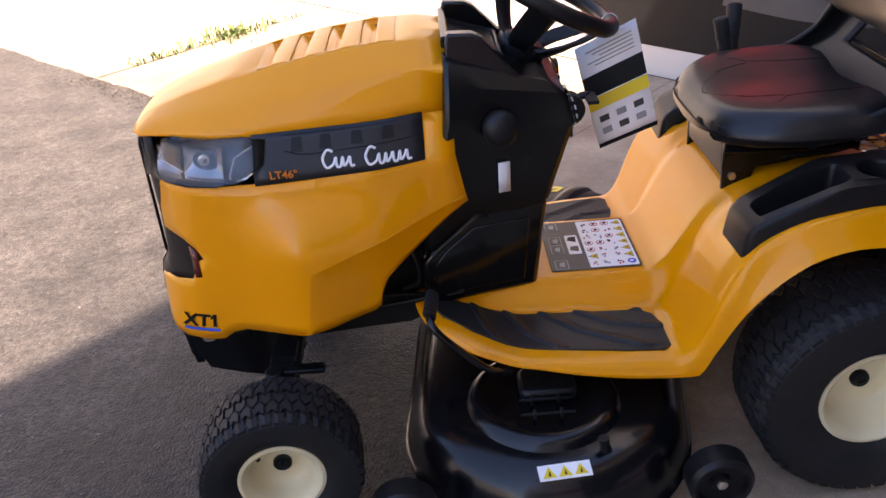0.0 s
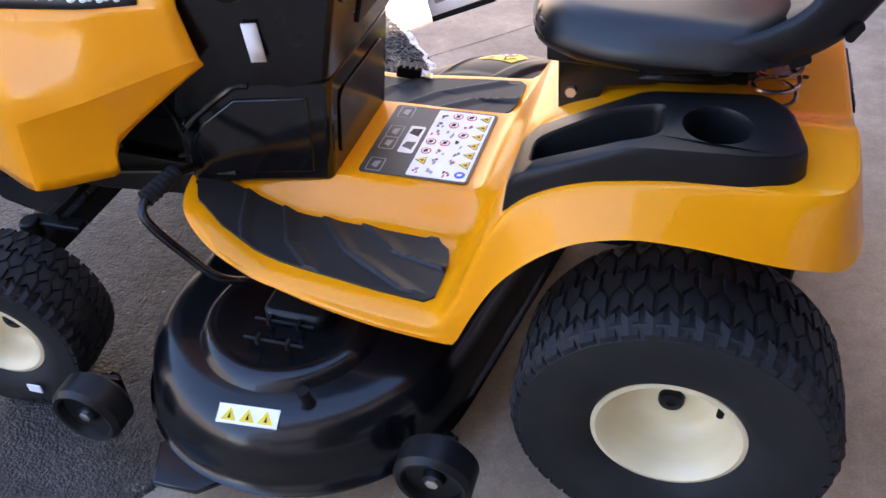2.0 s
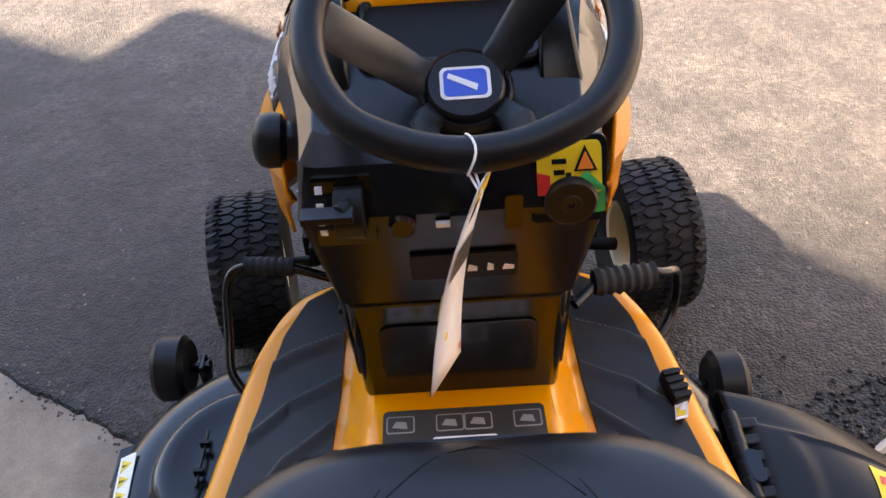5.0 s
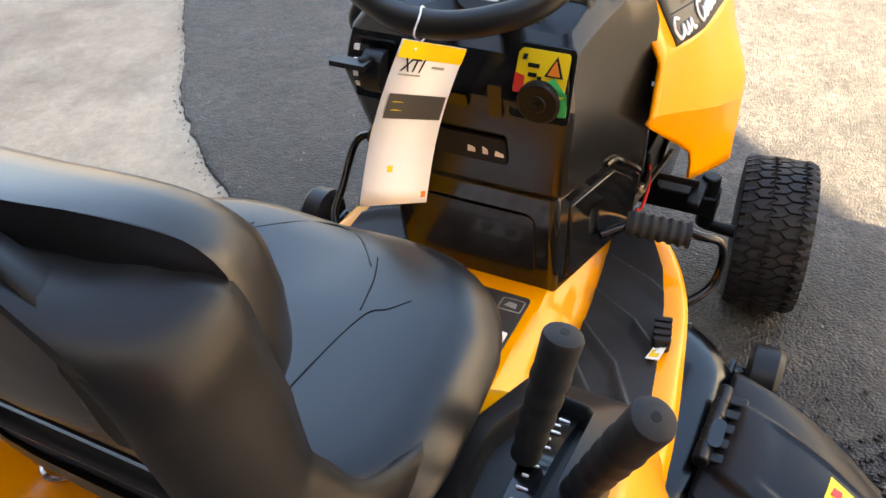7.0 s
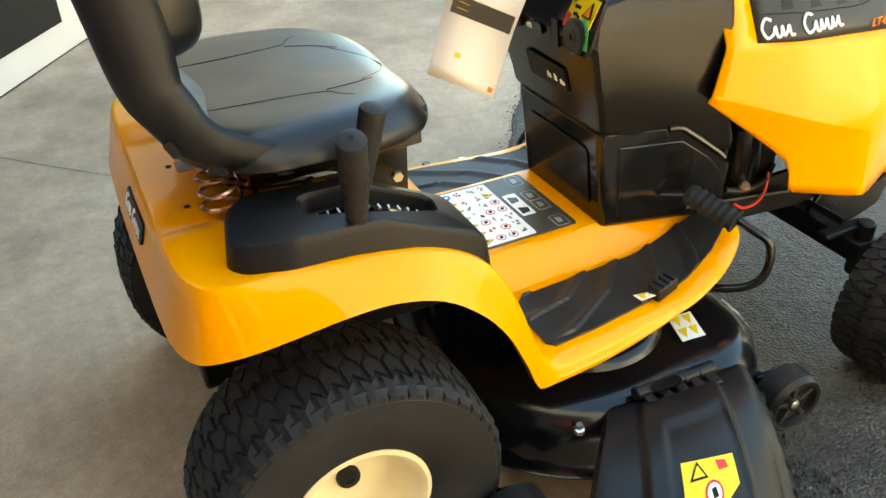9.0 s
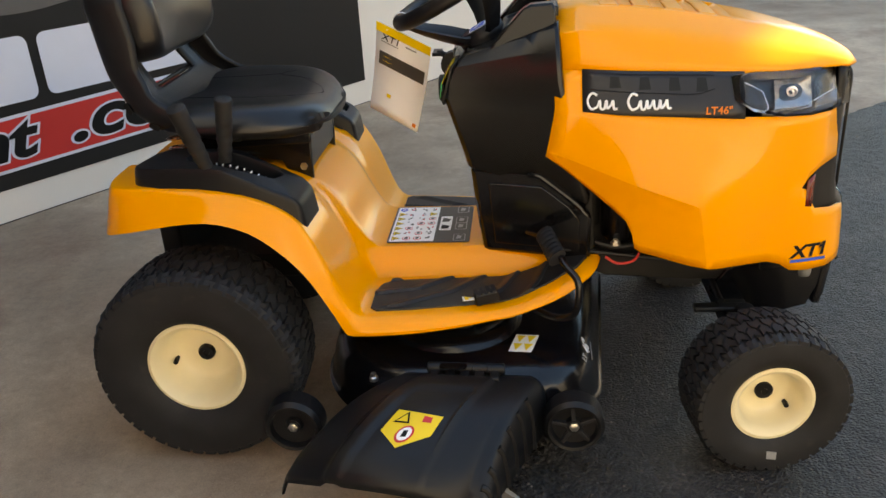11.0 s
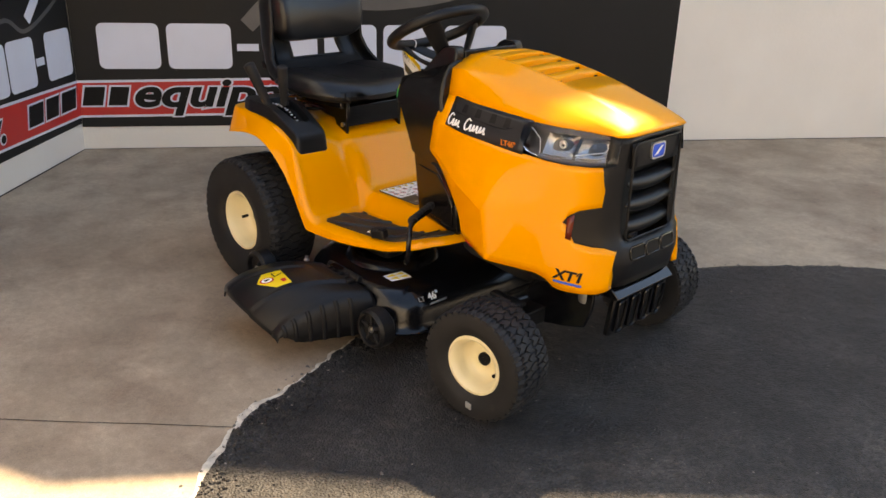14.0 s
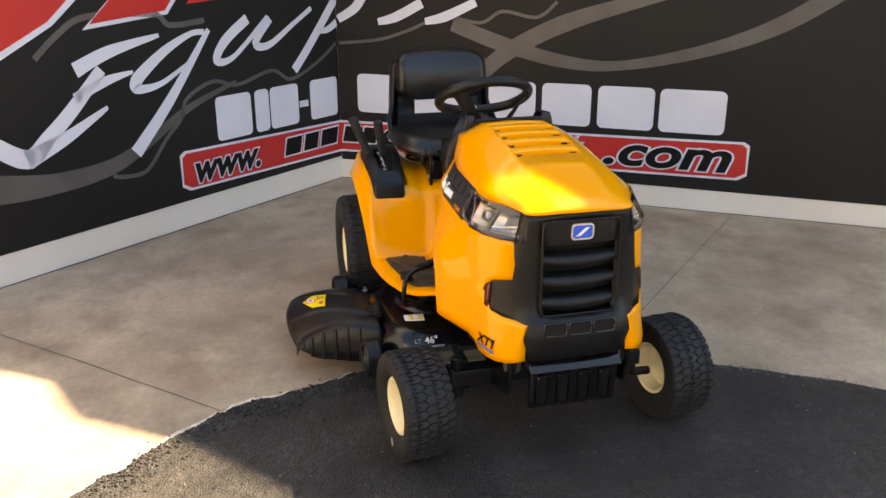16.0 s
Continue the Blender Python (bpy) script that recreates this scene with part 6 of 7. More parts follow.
def rounded_poly(poly, r=0.02):
    out = []
    n = len(poly)
    for i in range(n):
        p0, p1, p2 = Vector((*poly[i - 1], 0)), Vector((*poly[i], 0)), Vector((*poly[(i + 1) % n], 0))
        a, b = p1 + (p0 - p1).normalized() * min(r, (p0 - p1).length * 0.45), p1 + (p2 - p1).normalized() * min(r, (p2 - p1).length * 0.45)
        for t in (0, 0.25, 0.5, 0.75, 1):
            q = a * (1 - t) ** 2 + p1 * 2 * t * (1 - t) + b * t * t
            out.append((q.x, q.y))
    return out


TRAY = rounded_poly([(0.266, 0.245), (0.264, 0.366), (0.10, 0.374), (-0.03, 0.372), (-0.086, 0.356), (-0.104, 0.332), (-0.086, 0.245), (-0.055, 0.217), (0.10, 0.232)], 0.014)


def shelf_z(x):
    """Upper face of a tray: follows the fender's arc down to its front end."""
    return lerp([-0.1, 0.0, 0.055, 0.10, 0.15, 0.2, 0.235, 0.266], [0.674, 0.679, 0.679, 0.673, 0.660, 0.637, 0.614, 0.589], x)


def tray_body(s, holes):
    """A tray with its upper face pierced by outlines that go down as pockets."""
    bm = bmesh.new()
    n = len(TRAY)
    base = [bm.verts.new((x, s * y, deck_z(x, y) - 0.012)) for x, y in shrink(TRAY, 1.035)]
    rims = [base]
    for k, dz in ((1.0, -0.012), (0.985, -0.004), (0.955, 0.0), (0.92, 0.0)):
        rims.append([bm.verts.new((x, s * y, shelf_z(x) + dz)) for x, y in shrink(TRAY, k)])
    for a, b in zip(rims, rims[1:]):
        for i in range(n):
            bm.faces.new((a[i], a[(i + 1) % n], b[(i + 1) % n], b[i]))
    edges = [bm.edges.get((rims[-1][i], rims[-1][(i + 1) % n])) for i in range(n)]
    for poly, depth in holes:
        loops = [[bm.verts.new((x, s * y, shelf_z(x) + dz)) for x, y in shrink(poly, k)] for k, dz in ((1.0, 0.0), (0.97, -0.003), (0.94, -0.01), (0.88, -depth))]
        m_ = len(poly)
        for a, b in zip(loops, loops[1:]):
            for i in range(m_):
                bm.faces.new((a[i], a[(i + 1) % m_], b[(i + 1) % m_], b[i]))
        bm.faces.new(loops[-1])
        edges += [bm.edges.get((loops[0][i], loops[0][(i + 1) % m_])) for i in range(m_)]
    bmesh.ops.triangle_fill(bm, use_beauty=True, edges=edges)
    return bm


cup = [(0.006 + 0.043 * math.cos(k), 0.308 + 0.043 * math.sin(k)) for k in np.linspace(0, 2 * math.pi, 33)[:-1]]
bin_ = rounded_poly([(0.240, 0.284), (0.238, 0.345), (0.10, 0.352), (0.070, 0.338), (0.070, 0.266), (0.13, 0.268)], 0.015)
part("cup_tray", tray_body(1, [(cup, 0.062), (bin_, 0.06)]), BLACK, T, "matt black tray with a cup holder", sharp=45)
slot_ = rounded_poly([(0.215, 0.275), (0.20, 0.335), (0.05, 0.338), (0.005, 0.315), (0.01, 0.262), (0.10, 0.256)], 0.018)
panel = part("lever_panel", tray_body(-1, [(slot_, 0.03)]), BLACK, T, "matt black panel with two levers", sharp=45)


def quadrant(a):
    """Crest of the toothed arc between the levers."""
    return 0.01 + 0.19 * a, 0.660 + 0.014 * math.sin(math.pi * a) - 0.045 * a ** 1.5


for y0, y1 in ((-0.296, -0.322),):
    bm = bmesh.new()
    rows = []
    for k in range(19):
        x, z = quadrant(k / 18)
        rows.append([Vector((x, y0, z - 0.04)), Vector((x, y0, z)), Vector((x, y1, z + 0.003)), Vector((x, y1, z - 0.04))])
    loft(bm, rows)
    part("height_quadrant", bm, SATIN, panel)
for k in range(11):
    x, z = quadrant(0.10 + 0.078 * k)
    bm = bmesh.new()
    w_ = 0.003 if k % 2 else 0.0055
    box(bm, (x, -0.310 + (0.007 - w_), z + 0.0025), (0.0018, 2 * w_, 0.003))
    part("scale_mark", bm, WHITE, panel)
for base, tip, r in (((0.078, -0.288, 0.60), (0.116, -0.320, 0.808), 0.0195), ((0.078, -0.325, 0.60), (0.052, -0.412, 0.816), 0.0205)):
    base, tip = Vector(base), Vector(tip)
    bm = bmesh.new()
    tube(bm, [base - Vector((0, 0, 0.03)), base.lerp(tip, 0.6)], 0.008, 8)
    lever = part("lever", bm, GLOSS, panel)
    bm = bmesh.new()
    pts, rad = [], []
    for k in range(25):
        f = k / 24
        pts.append(base.lerp(tip, 0.34 + 0.66 * f))
        rad.append(r * (0.66 + 0.30 * f ** 0.8 + (0.07 if k % 4 < 2 and f < 0.75 else 0)))
    pts += [tip + (tip - base).normalized() * d_ for d_ in (0.003, 0.006)]
    rad += [r * 0.9, r * 0.6]
    tube(bm, pts, rad, 18)
    grip = part("grip", bm, RUBBER, lever, "black ribbed rubber grip")
    bm = bmesh.new()
    tip2 = tip + (tip - base).normalized() * 0.0055
    tube(bm, [tip2, tip2 + (tip - base).normalized() * 0.001], 0.0045, 10)
    part("grip_hole", bm, INK, grip)

# small marks on the fender's rear: label, two holes, script plate
bm = bmesh.new()
prism(bm, rounded(-0.105, -0.07, 0.02, 0.06, 0.003), lambda u, v, h: Vector((u, v, 0.6155 + h)), 0, 0.001)
part("fender_label", bm, GREYPRINT, T)
for y in (0.05, -0.10):
    bm = bmesh.new()
    lathe(bm, [(0.0, 0.0), (0.005, 0), (0.005, 0.001), (0, 0.001)], Matrix.Translation((-0.115, y, 0.6155)), 12)
    part("hole", bm, INK, T)
def rear_x(z):
    """The fender's sloping rear face at its middle."""
    return -0.170 - lerp([0.0, 0.07, 0.19, 0.39, 0.60, 0.80, 1.0], [0.0, 0.24, 0.34, 0.50, 0.66, 0.82, 1.0], (0.615 - z) / 0.085) * 0.035


bm = bmesh.new()
prism(bm, rounded(-0.095, 0.055, 0.564, 0.598, 0.008), lambda u, v, h: Vector((rear_x(v) - h, u, v)), -0.004, 0.002)
plate = part("rear_plate", bm, INK, T, "black plate with white bars")
squiggle(lambda u_, v_: Vector((rear_x(0.569 + v_ * 0.024) - 0.0025, 0.046 - u_ * 0.133, 0.569 + v_ * 0.024)), 0.0018, plate)

# ---- pedals ----
bm = bmesh.new()
tube(bm, smoothed([(0.74, -0.18, 0.44), (0.80, -0.25, 0.448), (0.815, -0.33, 0.43), (0.845, -0.368, 0.40), (0.84, -0.37, 0.33), (0.80, -0.34, 0.30), (0.74, -0.27, 0.29)]), 0.008, 10)
pedal = part("drive_pedal", bm, GLOSS, T, "bent black pedal rod with ribbed rubber pad")
bm = bmesh.new()
tube(bm, [Vector((0.775, -0.215, 0.452)).lerp(Vector((0.803, -0.318, 0.435)), k / 27) for k in range(28)], [0.020 + 0.003 * (k // 2 % 2) for k in range(28)], 12, flat=0.6)
part("pedal_pad", bm, RUBBER, pedal)
bm = bmesh.new()
tube(bm, smoothed([(0.86, 0.20, 0.42), (0.87, 0.28, 0.445), (0.875, 0.345, 0.445), (0.86, 0.375, 0.425), (0.80, 0.376, 0.36), (0.755, 0.372, 0.32), (0.72, 0.34, 0.29)]), 0.008, 10)
pedal = part("brake_pedal", bm, GLOSS, T, "bent black pedal rod with ribbed rubber pad")
bm = bmesh.new()
tube(bm, [Vector((0.866, 0.262, 0.446)).lerp(Vector((0.875, 0.345, 0.447)), k / 27) for k in range(28)], [0.0145 + 0.0018 * (k // 2 % 2) for k in range(28)], 12, flat=0.6)
part("pedal_pad", bm, RUBBER, pedal)
rev = new("reverse_pedal")
rev.parent = T
rev["label"] = "small black reverse pedal with a yellow and white sticker"
tilt_r = Matrix.Translation((0.645, -0.322, 0.352)) @ Euler((0, radians(-10), radians(12))).to_matrix().to_4x4()
bm = bmesh.new()
prism(bm, rounded(-0.028, 0.028, -0.014, 0.014, 0.006), lambda u, v, h: tilt_r @ Vector((u, v, h)), -0.02, 0.006)
part("pedal_arm", bm, BLACK, rev, bevel=0.003)
for k in range(4):
    bm = bmesh.new()
    prism(bm, rounded(-0.026 + 0.0135 * k, -0.018 + 0.0135 * k, -0.014, 0.014, 0.003), lambda u, v, h: tilt_r @ Vector((u, v, h)), 0.006, 0.011)
    part("pad_rib", bm, RUBBER, rev)
bm = bmesh.new()
prism(bm, [(0.594, -0.330), (0.634, -0.338), (0.630, -0.318), (0.590, -0.310)], lambda u, v, h: Vector((u, v, deck_z(u, abs(v)) + 0.012 + h)), 0, 0.002)
stk = part("pedal_sticker", bm, CARD, rev)
bm = bmesh.new()
prism(bm, [(0.598, -0.327), (0.615, -0.331), (0.611, -0.316), (0.595, -0.313)], lambda u, v, h: Vector((u, v, deck_z(u, abs(v)) + 0.014 + h)), 0, 0.001)
part("sticker_sign", bm, SIGNY, stk)
# paper stickers on the front tyres
for w_, x, y, z, sx in ((fl, 1.140, 0.5035, 0.072, 0.03), (fr, 1.246, -0.4995, 0.052, 0.02)):
    bm = bmesh.new()
    sgn = 1 if y > 0 else -1
    prism(bm, [(-sx / 2, -0.008), (sx / 2, -0.010), (sx / 2, 0.008), (-sx / 2, 0.010)], lambda u, v, h: Vector((x + u, y - sgn * 0.10 * abs(v) + sgn * h, z + v)), -0.002, 0.001)
    part("tyre_sticker", bm, CARD if y > 0 else GREYPRINT, T, "small white paper sticker" if y > 0 else "small pale print on the tyre")

# ---- mower deck ----
deck = new("mower_deck")
deck.parent = T
deck["label"] = "glossy black stamped steel mower deck"
C1, C2 = Vector((0.64, 0.30)), Vector((0.55, -0.17))


LOBES = ((C1, 0.0), (C2, 0.0), (Vector((0.715, -0.28)), -0.12), (Vector((0.715, -0.10)), -0.12))


def hull(r, n=96):
    """The outline round the blades' two circles and the square front."""
    pts = []
    for k in range(n):
        a = 2 * math.pi * k / n
        d = Vector((math.cos(a), math.sin(a)))
        c, g = max(((c, g) for c, g in LOBES), key=lambda q: q[0].dot(d) + q[1])
        pts.append(c + d * (r + g))
    return pts


bm = bmesh.new()
rings = []
for r, z in ((0.312, 0.085), (0.314, 0.090), (0.306, 0.095), (0.300, 0.12), (0.294, 0.15), (0.284, 0.178), (0.266, 0.200), (0.244, 0.212), (0.22, 0.216), (0.1, 0.217)):
    rings.append([Vector((p.x, p.y, z)) for p in hull(r)])
loft(bm, rings)
part("deck_shell", bm, GLOSS, deck, sharp=60)
for c in (C1, C2):
    bm = bmesh.new()
    m4 = Matrix.Translation((c.x + 0.01, c.y + (0.045 if c is C1 else -0.02), 0.0))
    lathe(bm, [(0.165, 0.214), (0.158, 0.224), (0.148, 0.234), (0.136, 0.238), (0.122, 0.234), (0.104, 0.226), (0.085, 0.224), (0.0, 0.224)], m4, 48)
    dome = part("spindle_dome", bm, GLOSS, deck)
    bm = bmesh.new()
    for k in range(2):
        a, b = m4 @ Vector((-0.055, 0.05 + 0.045 * k - 0.02, 0.240)), m4 @ Vector((0.055, 0.05 + 0.045 * k - 0.02, 0.240))
        tube(bm, [a, b], 0.0028, 6)
        for f in (0.25, 0.75):
            p = a.lerp(b, f)
            box(bm, p, (0.006, 0.016, 0.014))
    part("cover_clip", bm, DARK, dome)
    bm = bmesh.new()
    prism(bm, rounded(-0.07, 0.05, -0.07, 0.02, 0.02), lambda u, v, h: m4 @ Vector((u, v, h)), 0.222, 0.25)
    part("belt_cover", bm, BLACK, dome, bevel=0.008)
bm = bmesh.new()
tube(bm, [(0.55, 0.508, 0.213), (0.555, 0.51, 0.238)], [0.012, 0.008], 12)
tube(bm, [(0.555, 0.51, 0.238), (0.556, 0.51, 0.246)], 0.011, 12)
part("wash_port", bm, BLACK, deck)
bm = bmesh.new()
lathe(bm, [(0, 0), (0.010, 0), (0.010, 0.008), (0.006, 0.01), (0.006, 0.018), (0, 0.018)], Matrix.Translation((0.397, -0.438, 0.20)), 8)
part("bolt", bm, STEEL, deck)
# skirt piece at the deck's left foot
bm = bmesh.new()
prism(bm, [(0.83, 0.56), (0.80, 0.636), (0.72, 0.634), (0.68, 0.60), (0.7, 0.5)], lambda u, v, h: Vector((u, v, h)), 0.078, 0.09)
part("deck_shoe", bm, GLOSS, deck, bevel=0.003)
# white label with three yellow triangles
lab = bmesh.new()


def on_deck(u, v, h):
    """Label frame on the deck's left shoulder."""
    a, b = Vector((0.690, 0.542, 0.2145)), Vector((0.588, 0.533, 0.2145))
    du = (b - a)
    return a + du * u + Vector((-0.003, 0.028, -0.012)) * v + Vector((0, 0.25, 0.97)) * h


prism(lab, [(0, 0), (1, 0), (1, 1), (0, 1)], on_deck, 0.0, 0.002)
lab = part("deck_label", lab, CARD, deck, "white sticker with yellow triangles")
for k in range(3):
    bm = bmesh.new()
    c = 0.2 + 0.3 * k
    prism(bm, [(c - 0.13, 0.85), (c + 0.13, 0.85), (c, 0.15)], on_deck, 0.002, 0.0028)
    part("label_sign", bm, SIGNY, lab)
    bm = bmesh.new()
    prism(bm, [(c - 0.02, 0.75), (c + 0.03, 0.75), (c + 0.01, 0.4)], on_deck, 0.0028, 0.0034)
    part("label_sign", bm, INK, lab)
lab = bmesh.new()


def on_deck_r(u, v, h):
    return Vector((0.762 - 0.018 * v - 0.052 * u, -0.282 - 0.068 * v + 0.004 * u, 0.2185 + h - 0.004 * v))


prism(lab, [(0, 0), (1, 0), (1, 1), (0, 1)], on_deck_r, 0.0, 0.002)
lab = part("deck_label", lab, CARD, deck, "white sticker with yellow triangles")
for i in range(2):
    for j in range(2):
        bm = bmesh.new()
        prism(bm, [(0.08 + 0.46 * i, 0.08 + 0.46 * j), (0.46 + 0.46 * i, 0.08 + 0.46 * j), (0.27 + 0.46 * i, 0.46 + 0.46 * j)], on_deck_r, 0.002, 0.0028)
        part("label_sign", bm, SIGNY, lab)
words("lettering", "LT", 0.022, GREYPRINT, Matrix(((0.14, -0.63, 0.77, 0.868), (0.99, 0, -0.08, -0.342), (0, 0.77, 0.63, 0.184), (0, 0, 0, 1))), deck)
words("lettering", '46"', 0.034, WHITE, Matrix(((0, -0.63, 0.77, 0.8775), (1, 0, 0, -0.308), (0, 0.77, 0.63, 0.184), (0, 0, 0, 1))), deck, bold=0.0006)
bm = bmesh.new()
box(bm, (0.8835, -0.275, 0.174), (0.002, 0.07, 0.006))
part("print_bar", bm, GREYPRINT, deck)


# gauge wheels
def gauge_wheel(x, y, z, s, spokes):
    g = new("gauge_wheel")
    g.parent = deck
    g["label"] = "small black plastic deck wheel"
    m4 = Matrix.Translation((x, y, z)) @ Euler((radians(-90 * s), 0, 0)).to_matrix().to_4x4()
    bm = bmesh.new()
    R = 0.064
    lathe(bm, [(0.020, -0.045), (R - 0.012, -0.05), (R, -0.04), (R, 0.002), (R - 0.008, 0.012), (R - 0.014, 0.010), (R - 0.018, -0.004), (0.020, -0.008), (0.016, 0.002), (0, 0.002)], m4, 36)
    part("roller", bm, BLACK, g)
    for k in range(spokes):
        bm = bmesh.new()
        a = 2 * math.pi * k / spokes + 0.4
        prism(bm, [(0.016, -0.0045), (0.048, -0.004), (0.048, 0.004), (0.016, 0.0045)], lambda u, v, h: m4 @ Vector((u * math.cos(a) - v * math.sin(a), u * math.sin(a) + v * math.cos(a), h)), -0.008, 0.004)
        part("spoke", bm, SLATE, g, bevel=0.001)
    bm = bmesh.new()
    lathe(bm, [(0.011, 0.0), (0.011, 0.007), (0.007, 0.009), (0, 0.009)], m4, 6)
    part("bolt", bm, STEEL, g)
    bm = bmesh.new()
    tube(bm, [m4 @ Vector((0, 0, -0.05)), m4 @ Vector((0, 0, -0.09))], 0.012, 8)
    box(bm, m4 @ Vector((0, 0, -0.075)) + Vector((0, 0, -0.015)), (0.04, 0.012, 0.06))
    part("bracket", bm, GLOSS, g, bevel=0.003)


gauge_wheel(0.334, 0.556, 0.15, 1, 0)
gauge_wheel(0.95, 0.572, 0.140, 1, 0)
gauge_wheel(0.832, -0.505, 0.13, -1, 5)
gauge_wheel(0.231, -0.531, 0.143, -1, 0)

# discharge chute
chute = new("discharge_chute")
chute.parent = deck
chute["label"] = "ribbed black plastic discharge deflector"


def chute_point(u, v):
    """u from the rear edge to the front one, v from the hinge outwards."""
    a = Vector((0.47, -0.425, 0.212)).lerp(Vector((0.765, -0.44, 0.212)), u)
    b = Vector((0.248, -0.668, 0.137)).lerp(Vector((0.648, -0.728, 0.124)), u)
    p = a.lerp(b, v)
    p.z += 0.010 * ease((u - 0.17 - 0.04 * v) / 0.035) * ease((0.74 - 0.03 * v - u) / 0.035) * ease((v - 0.04) / 0.06)
    p.z -= 0.006 * ease((u - 0.30) / 0.03) * ease((0.70 - u) / 0.03) * ease((v - 0.26 - 0.1 * (0.7 - u)) / 0.03)
    arch = math.sin(math.pi * min(1, max(0, u / 0.92))) ** 0.8 * v
    p.y -= 0.048 * arch
    p.z += 0.050 * arch
    p.z += 0.036 * math.sin(math.pi * min(1, v)) - 0.012 * max(0, (v - 0.85) / 0.15) ** 2
    return p


bm = bmesh.new()
rows = []
for i in range(57):
    rows.append([chute_point(0.92 * i / 56, j / 28) for j in range(29)])
# the front rolls over into a tall apron
fl_ = rows[-1]
APRON = []
for dx, f in ((0.011, 0.03), (0.021, 0.10), (0.029, 0.22), (0.034, 0.42), (0.037, 0.7), (0.038, 1.0)):
    row = []
    for j, p in enumerate(fl_):
        foot = min(p.z - 0.012, 0.078 + 0.03 * ease((j / 28 - 0.75) / 0.25))
        row.append(Vector((p.x + dx, p.y - 0.003, p.z + (foot - p.z) * f)))
    APRON.append(row)
rows += APRON
rows = [[p + Vector((-0.012, 0.0, -0.03)) for p in rows[0]]] + rows
rows = [r_ + [r_[-1] + Vector((-0.002, -0.005, -0.016))] for r_ in rows]
sheet(bm, rows)
part("deflector", bm, BLACK, chute, solid=0.006, sharp=50)
for i in range(5):
    bm = bmesh.new()
    u = 0.22 + 0.11 * i
    p = chute_point(u, 0.0)
    tube(bm, [p + Vector((-0.018, 0, 0.014)), p + Vector((0.022, 0, 0.014))], 0.013, 10)
    box(bm, p + Vector((0, -0.02, 0.008)), (0.02, 0.04, 0.018))
    part("hinge_knuckle", bm, BLACK, chute, bevel=0.003)
for i in range(6):
    bm = bmesh.new()
    tube(bm, [r_[7 + 4 * i - (i > 4)] + Vector((-0.002, 0, 0)) for r_ in APRON[1:]], 0.0075, 8)
    part("rib", bm, BLACK, chute)
bm = bmesh.new()
prism(bm, rounded(0.545, 0.605, -0.452, -0.430, 0.010), lambda u, v, h: Vector((u, v, 0.236 + h)), 0, 0.003)
part("hinge_clip", bm, SATIN, chute, "shiny black clip by the hinge")
def chute_sticker(poly, h):
    """A thin sheet cut to an outline that follows the chute's swell."""
    bm = bmesh.new()
    bm.faces.new([bm.verts.new((u, v, 0)) for u, v in poly])
    bmesh.ops.triangulate(bm, faces=bm.faces)
    for _ in range(3):
        bmesh.ops.subdivide_edges(bm, edges=bm.edges[:], cuts=1, use_grid_fill=True)
    for v in bm.verts:
        v.co = chute_point(v.co.x, v.co.y) + Vector((0, 0, h))
    return bm


pent = [(0.365, 0.545), (0.635, 0.57), (0.635, 0.715), (0.50, 0.815), (0.365, 0.715)]
lab = chute_sticker(pent, 0.0016)
lab = part("chute_label", lab, SIGNY, chute, "yellow warning sticker with a red ring")
SHIFT = -0.175
for poly, m_, h in (([(0.57, 0.63), (0.66, 0.63), (0.615, 0.54)], INK, 0.0028), ([(0.585, 0.62), (0.645, 0.62), (0.615, 0.56)], SIGNY, 0.0034), ([(0.71, 0.56), (0.76, 0.57), (0.77, 0.61), (0.72, 0.61)], SIGNR, 0.0028),
                    ([(0.675 + 0.045 * math.cos(k), 0.705 + 0.06 * math.sin(k)) for k in np.linspace(0, 6.28, 21)[:-1]], SIGNR, 0.0028), ([(0.675 + 0.034 * math.cos(k), 0.705 + 0.046 * math.sin(k)) for k in np.linspace(0, 6.28, 21)[:-1]], CARD, 0.0034),
                    ([(0.662, 0.685), (0.685, 0.68), (0.692, 0.725), (0.665, 0.73)], INK, 0.004)):
    part("label_sign", chute_sticker([(u + SHIFT, v + 0.02) for u, v in poly], h), m_, lab)

# ---- hang tag on the steering wheel ----
tag = tagged(new("hang_tag"), "white printed card tag tied to the steering wheel", "tag")
TL, TR, BR, BL = Vector((0.400, -0.022, 0.908)), Vector((0.525, -0.041, 0.845)), Vector((0.472, 0.002, 0.630)), Vector((0.355, 0.034, 0.690))


def on_tag(u, v, h):
    a, b = TL.lerp(TR, u), BL.lerp(BR, u)
    p = a.lerp(b, v)
    n_ = (TR - TL).cross(BL - TL).normalized()
    return p + n_ * (h + 0.010 * math.sin(math.pi * v))


bm = bmesh.new()
sheet(bm, [[on_tag(u, v, 0) for u in (0, 0.5, 1)] for v in np.linspace(0, 1, 11)])
part("card", bm, PAPER, tag, solid=0.0012)


def tag_print(u0, u1, v0, v1, m_, side):
    bm = bmesh.new()
    sheet(bm, [[on_tag(u, v, 0.0010 * side if side > 0 else -0.0024) for u in (u0, u1)] for v in np.linspace(v0, v1, 4)])
    part("tag_print", bm, m_, tag)


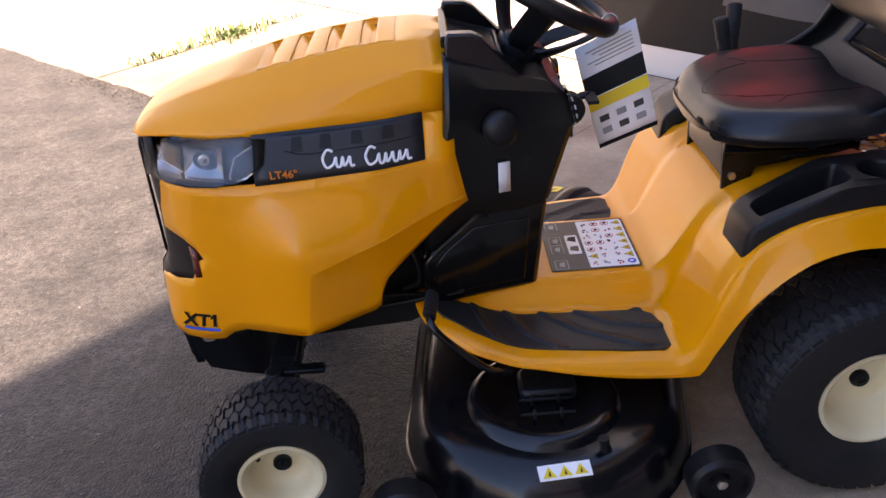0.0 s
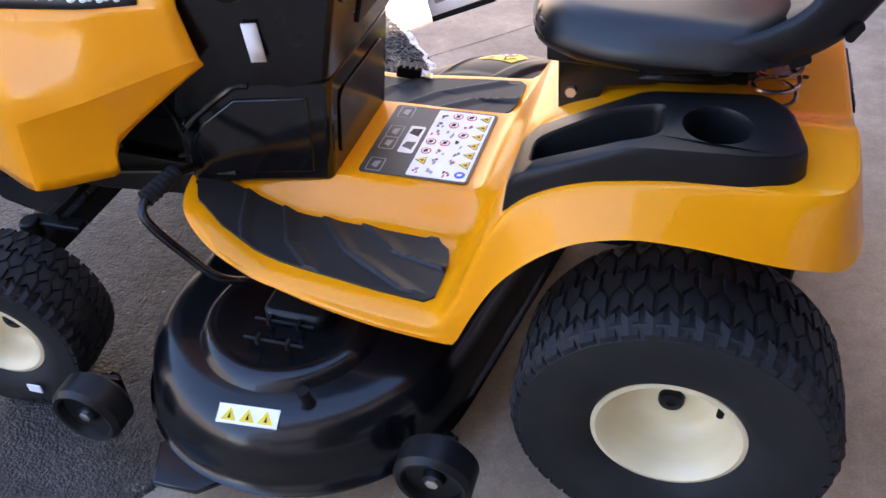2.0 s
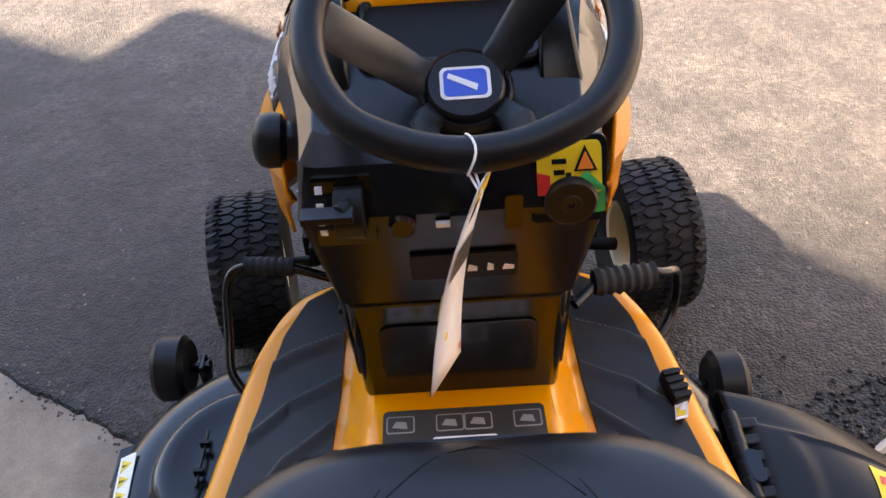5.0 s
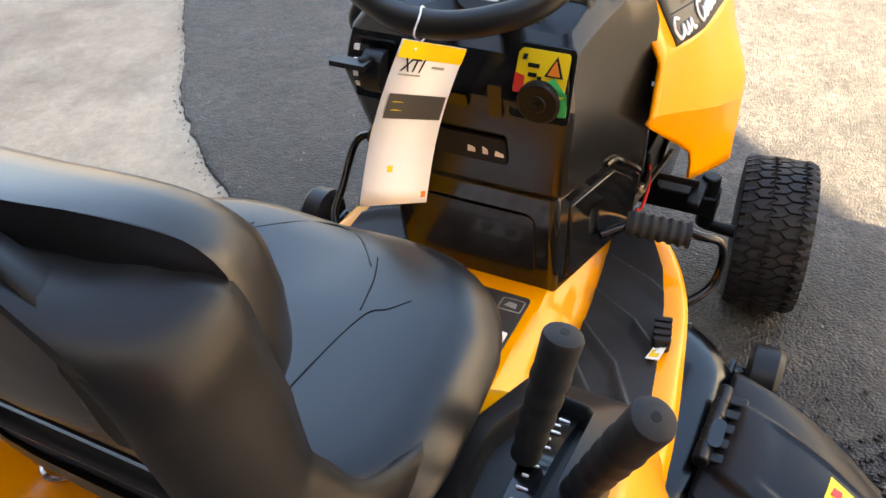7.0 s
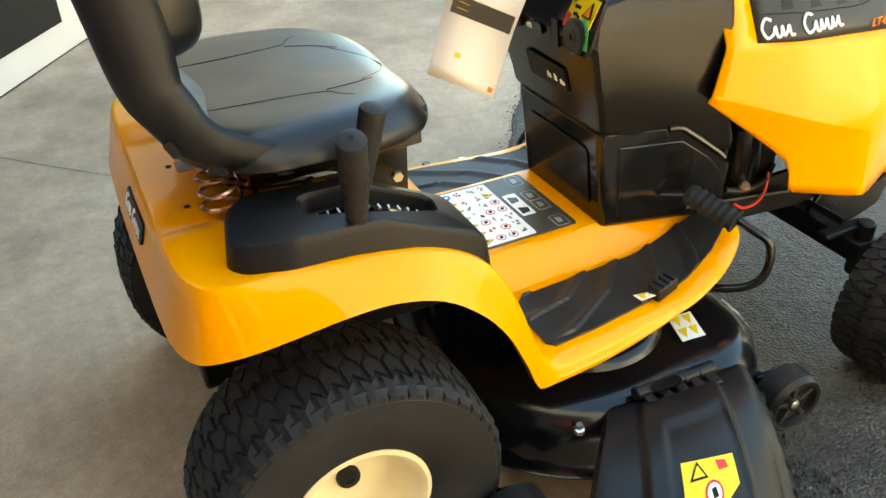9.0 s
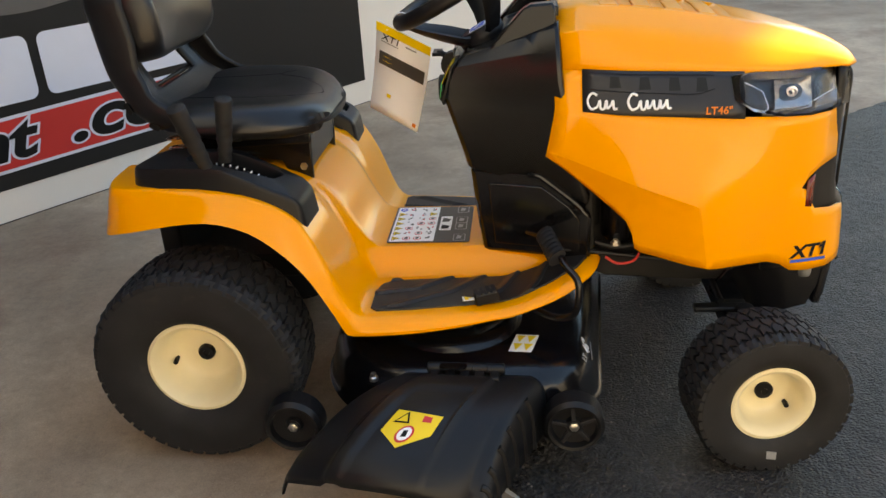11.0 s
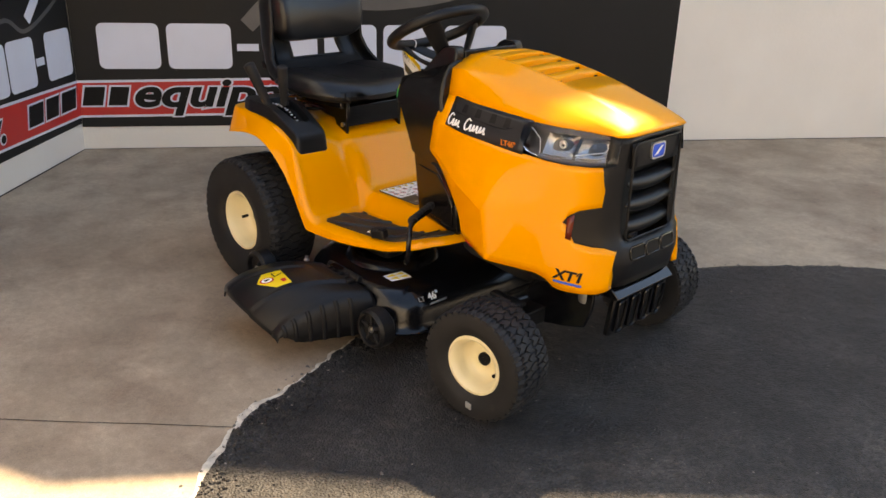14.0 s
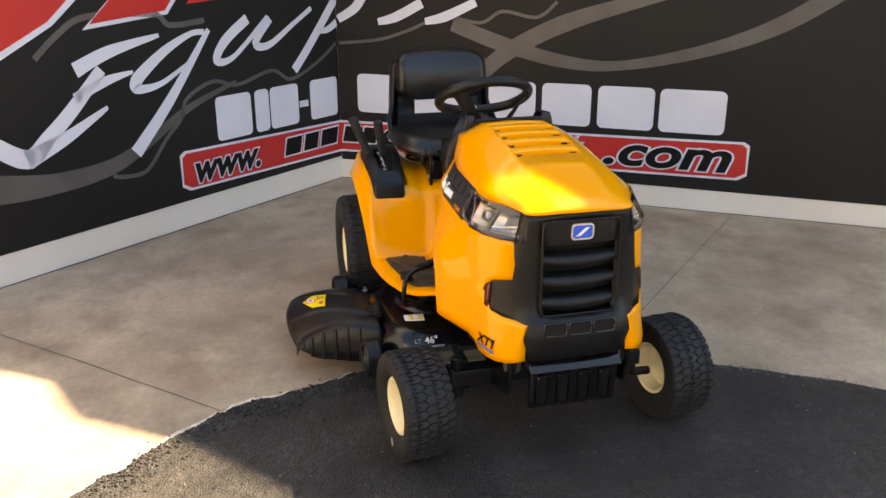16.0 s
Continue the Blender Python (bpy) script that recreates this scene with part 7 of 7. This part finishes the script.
n_ = (TR - TL).cross(BL - TL)
FACE = 1 if n_.y < 0 else -1
tag_print(0, 1, 0, 0.1, SIGNY, FACE)
t_u = (TR - TL).normalized()
t_v = (on_tag(0.1, 0.05, 0) - on_tag(0.1, 0.175, 0)).normalized()
t_n = t_u.cross(t_v).normalized() * FACE
if t_n.y * FACE > 0:
    t_n = -t_n
t_o = on_tag(0.1, 0.175, 0.0014 if FACE > 0 else -0.0028)
words("lettering", "XT1", 0.026, INK, Matrix(((t_u.x, t_v.x, t_n.x * FACE, t_o.x), (t_u.y, t_v.y, t_n.y * FACE, t_o.y), (t_u.z, t_v.z, t_n.z * FACE, t_o.z), (0, 0, 0, 1))), tag, shear=0.2, depth=0.0003)
tag_print(0.1, 0.42, 0.19, 0.20, GREYPRINT, FACE)
tag_print(0.55, 0.75, 0.13, 0.145, GREYPRINT, FACE)
tag_print(0.08, 0.95, 0.31, 0.46, DECALGREY, FACE)
tag_print(0.15, 0.32, 0.35, 0.42, SIGNY, FACE)
tag_print(0.45, 0.62, 0.39, 0.405, SIGNY, FACE)
tag_print(0.3, 0.38, 0.75, 0.79, SIGNY, FACE)
tag_print(0.88, 0.95, 0.92, 0.96, SIGNO, FACE)
B = -FACE
tag_print(0, 1, 0.30, 0.50, INK, B)
tag_print(0, 1, 0.51, 0.63, SIGNY, B)
tag_print(0, 1, 0.96, 1.0, INK, B)
for i in range(3):
    for j in range(2):
        tag_print(0.14 + 0.29 * i, 0.3 + 0.29 * i, 0.70 + 0.12 * j, 0.76 + 0.12 * j, GREYPRINT if (i + j) % 2 else DECALGREY, B)
for k in range(5):
    tag_print(0.1, 0.85 - 0.1 * (k % 3), 0.08 + 0.035 * k, 0.09 + 0.035 * k, GREYPRINT, B)
bm = bmesh.new()
rim_low = sm @ Vector((-0.146, 0.004, 0))
loop = [rim_low + Vector((0.019 * math.cos(k), 0.004 * math.sin(2 * k), 0.019 * math.sin(k))) for k in np.linspace(-1.3, 4.4, 16)]
hang = TL.lerp(TR, 0.16) + Vector((0, 0, -0.012))
tube(bm, [hang] + loop + [hang + Vector((0.001, 0.003, 0.002))], 0.0013, 6)
part("string", bm, CARD, tag)

# ---- weeds along the far joint ----
rng = random.Random(3)
bm = bmesh.new()
for k in range(260):
    f = rng.random() ** 1.2
    c = Vector((2.6, -3.17, 0)).lerp(Vector((1.7, -4.15, 0)), f)
    if rng.random() < 0.5:
        c = Vector((2.12, -3.7, 0)) + Vector((rng.gauss(0, 0.09), rng.gauss(0, 0.09), 0))
    c += Vector((rng.gauss(0, 0.02), rng.gauss(0, 0.02), 0))
    a, h = rng.uniform(0, 6.28), rng.uniform(0.02, 0.07)
    d = Vector((math.cos(a), math.sin(a), 0))
    q = Vector((-d.y, d.x, 0)) * 0.006
    p1, p2 = c + d * h * 0.4 + Vector((0, 0, h * 0.7)), c + d * h + Vector((0, 0, h * 0.8))
    v = [bm.verts.new(p) for p in (c - q * 0.5, c + q * 0.5, p1 + q, p2, p1 - q)]
    bm.faces.new(v)
tagged(part("weeds", bm, LEAF), "low green weeds in a joint of the concrete", "weeds", kind="stuff")
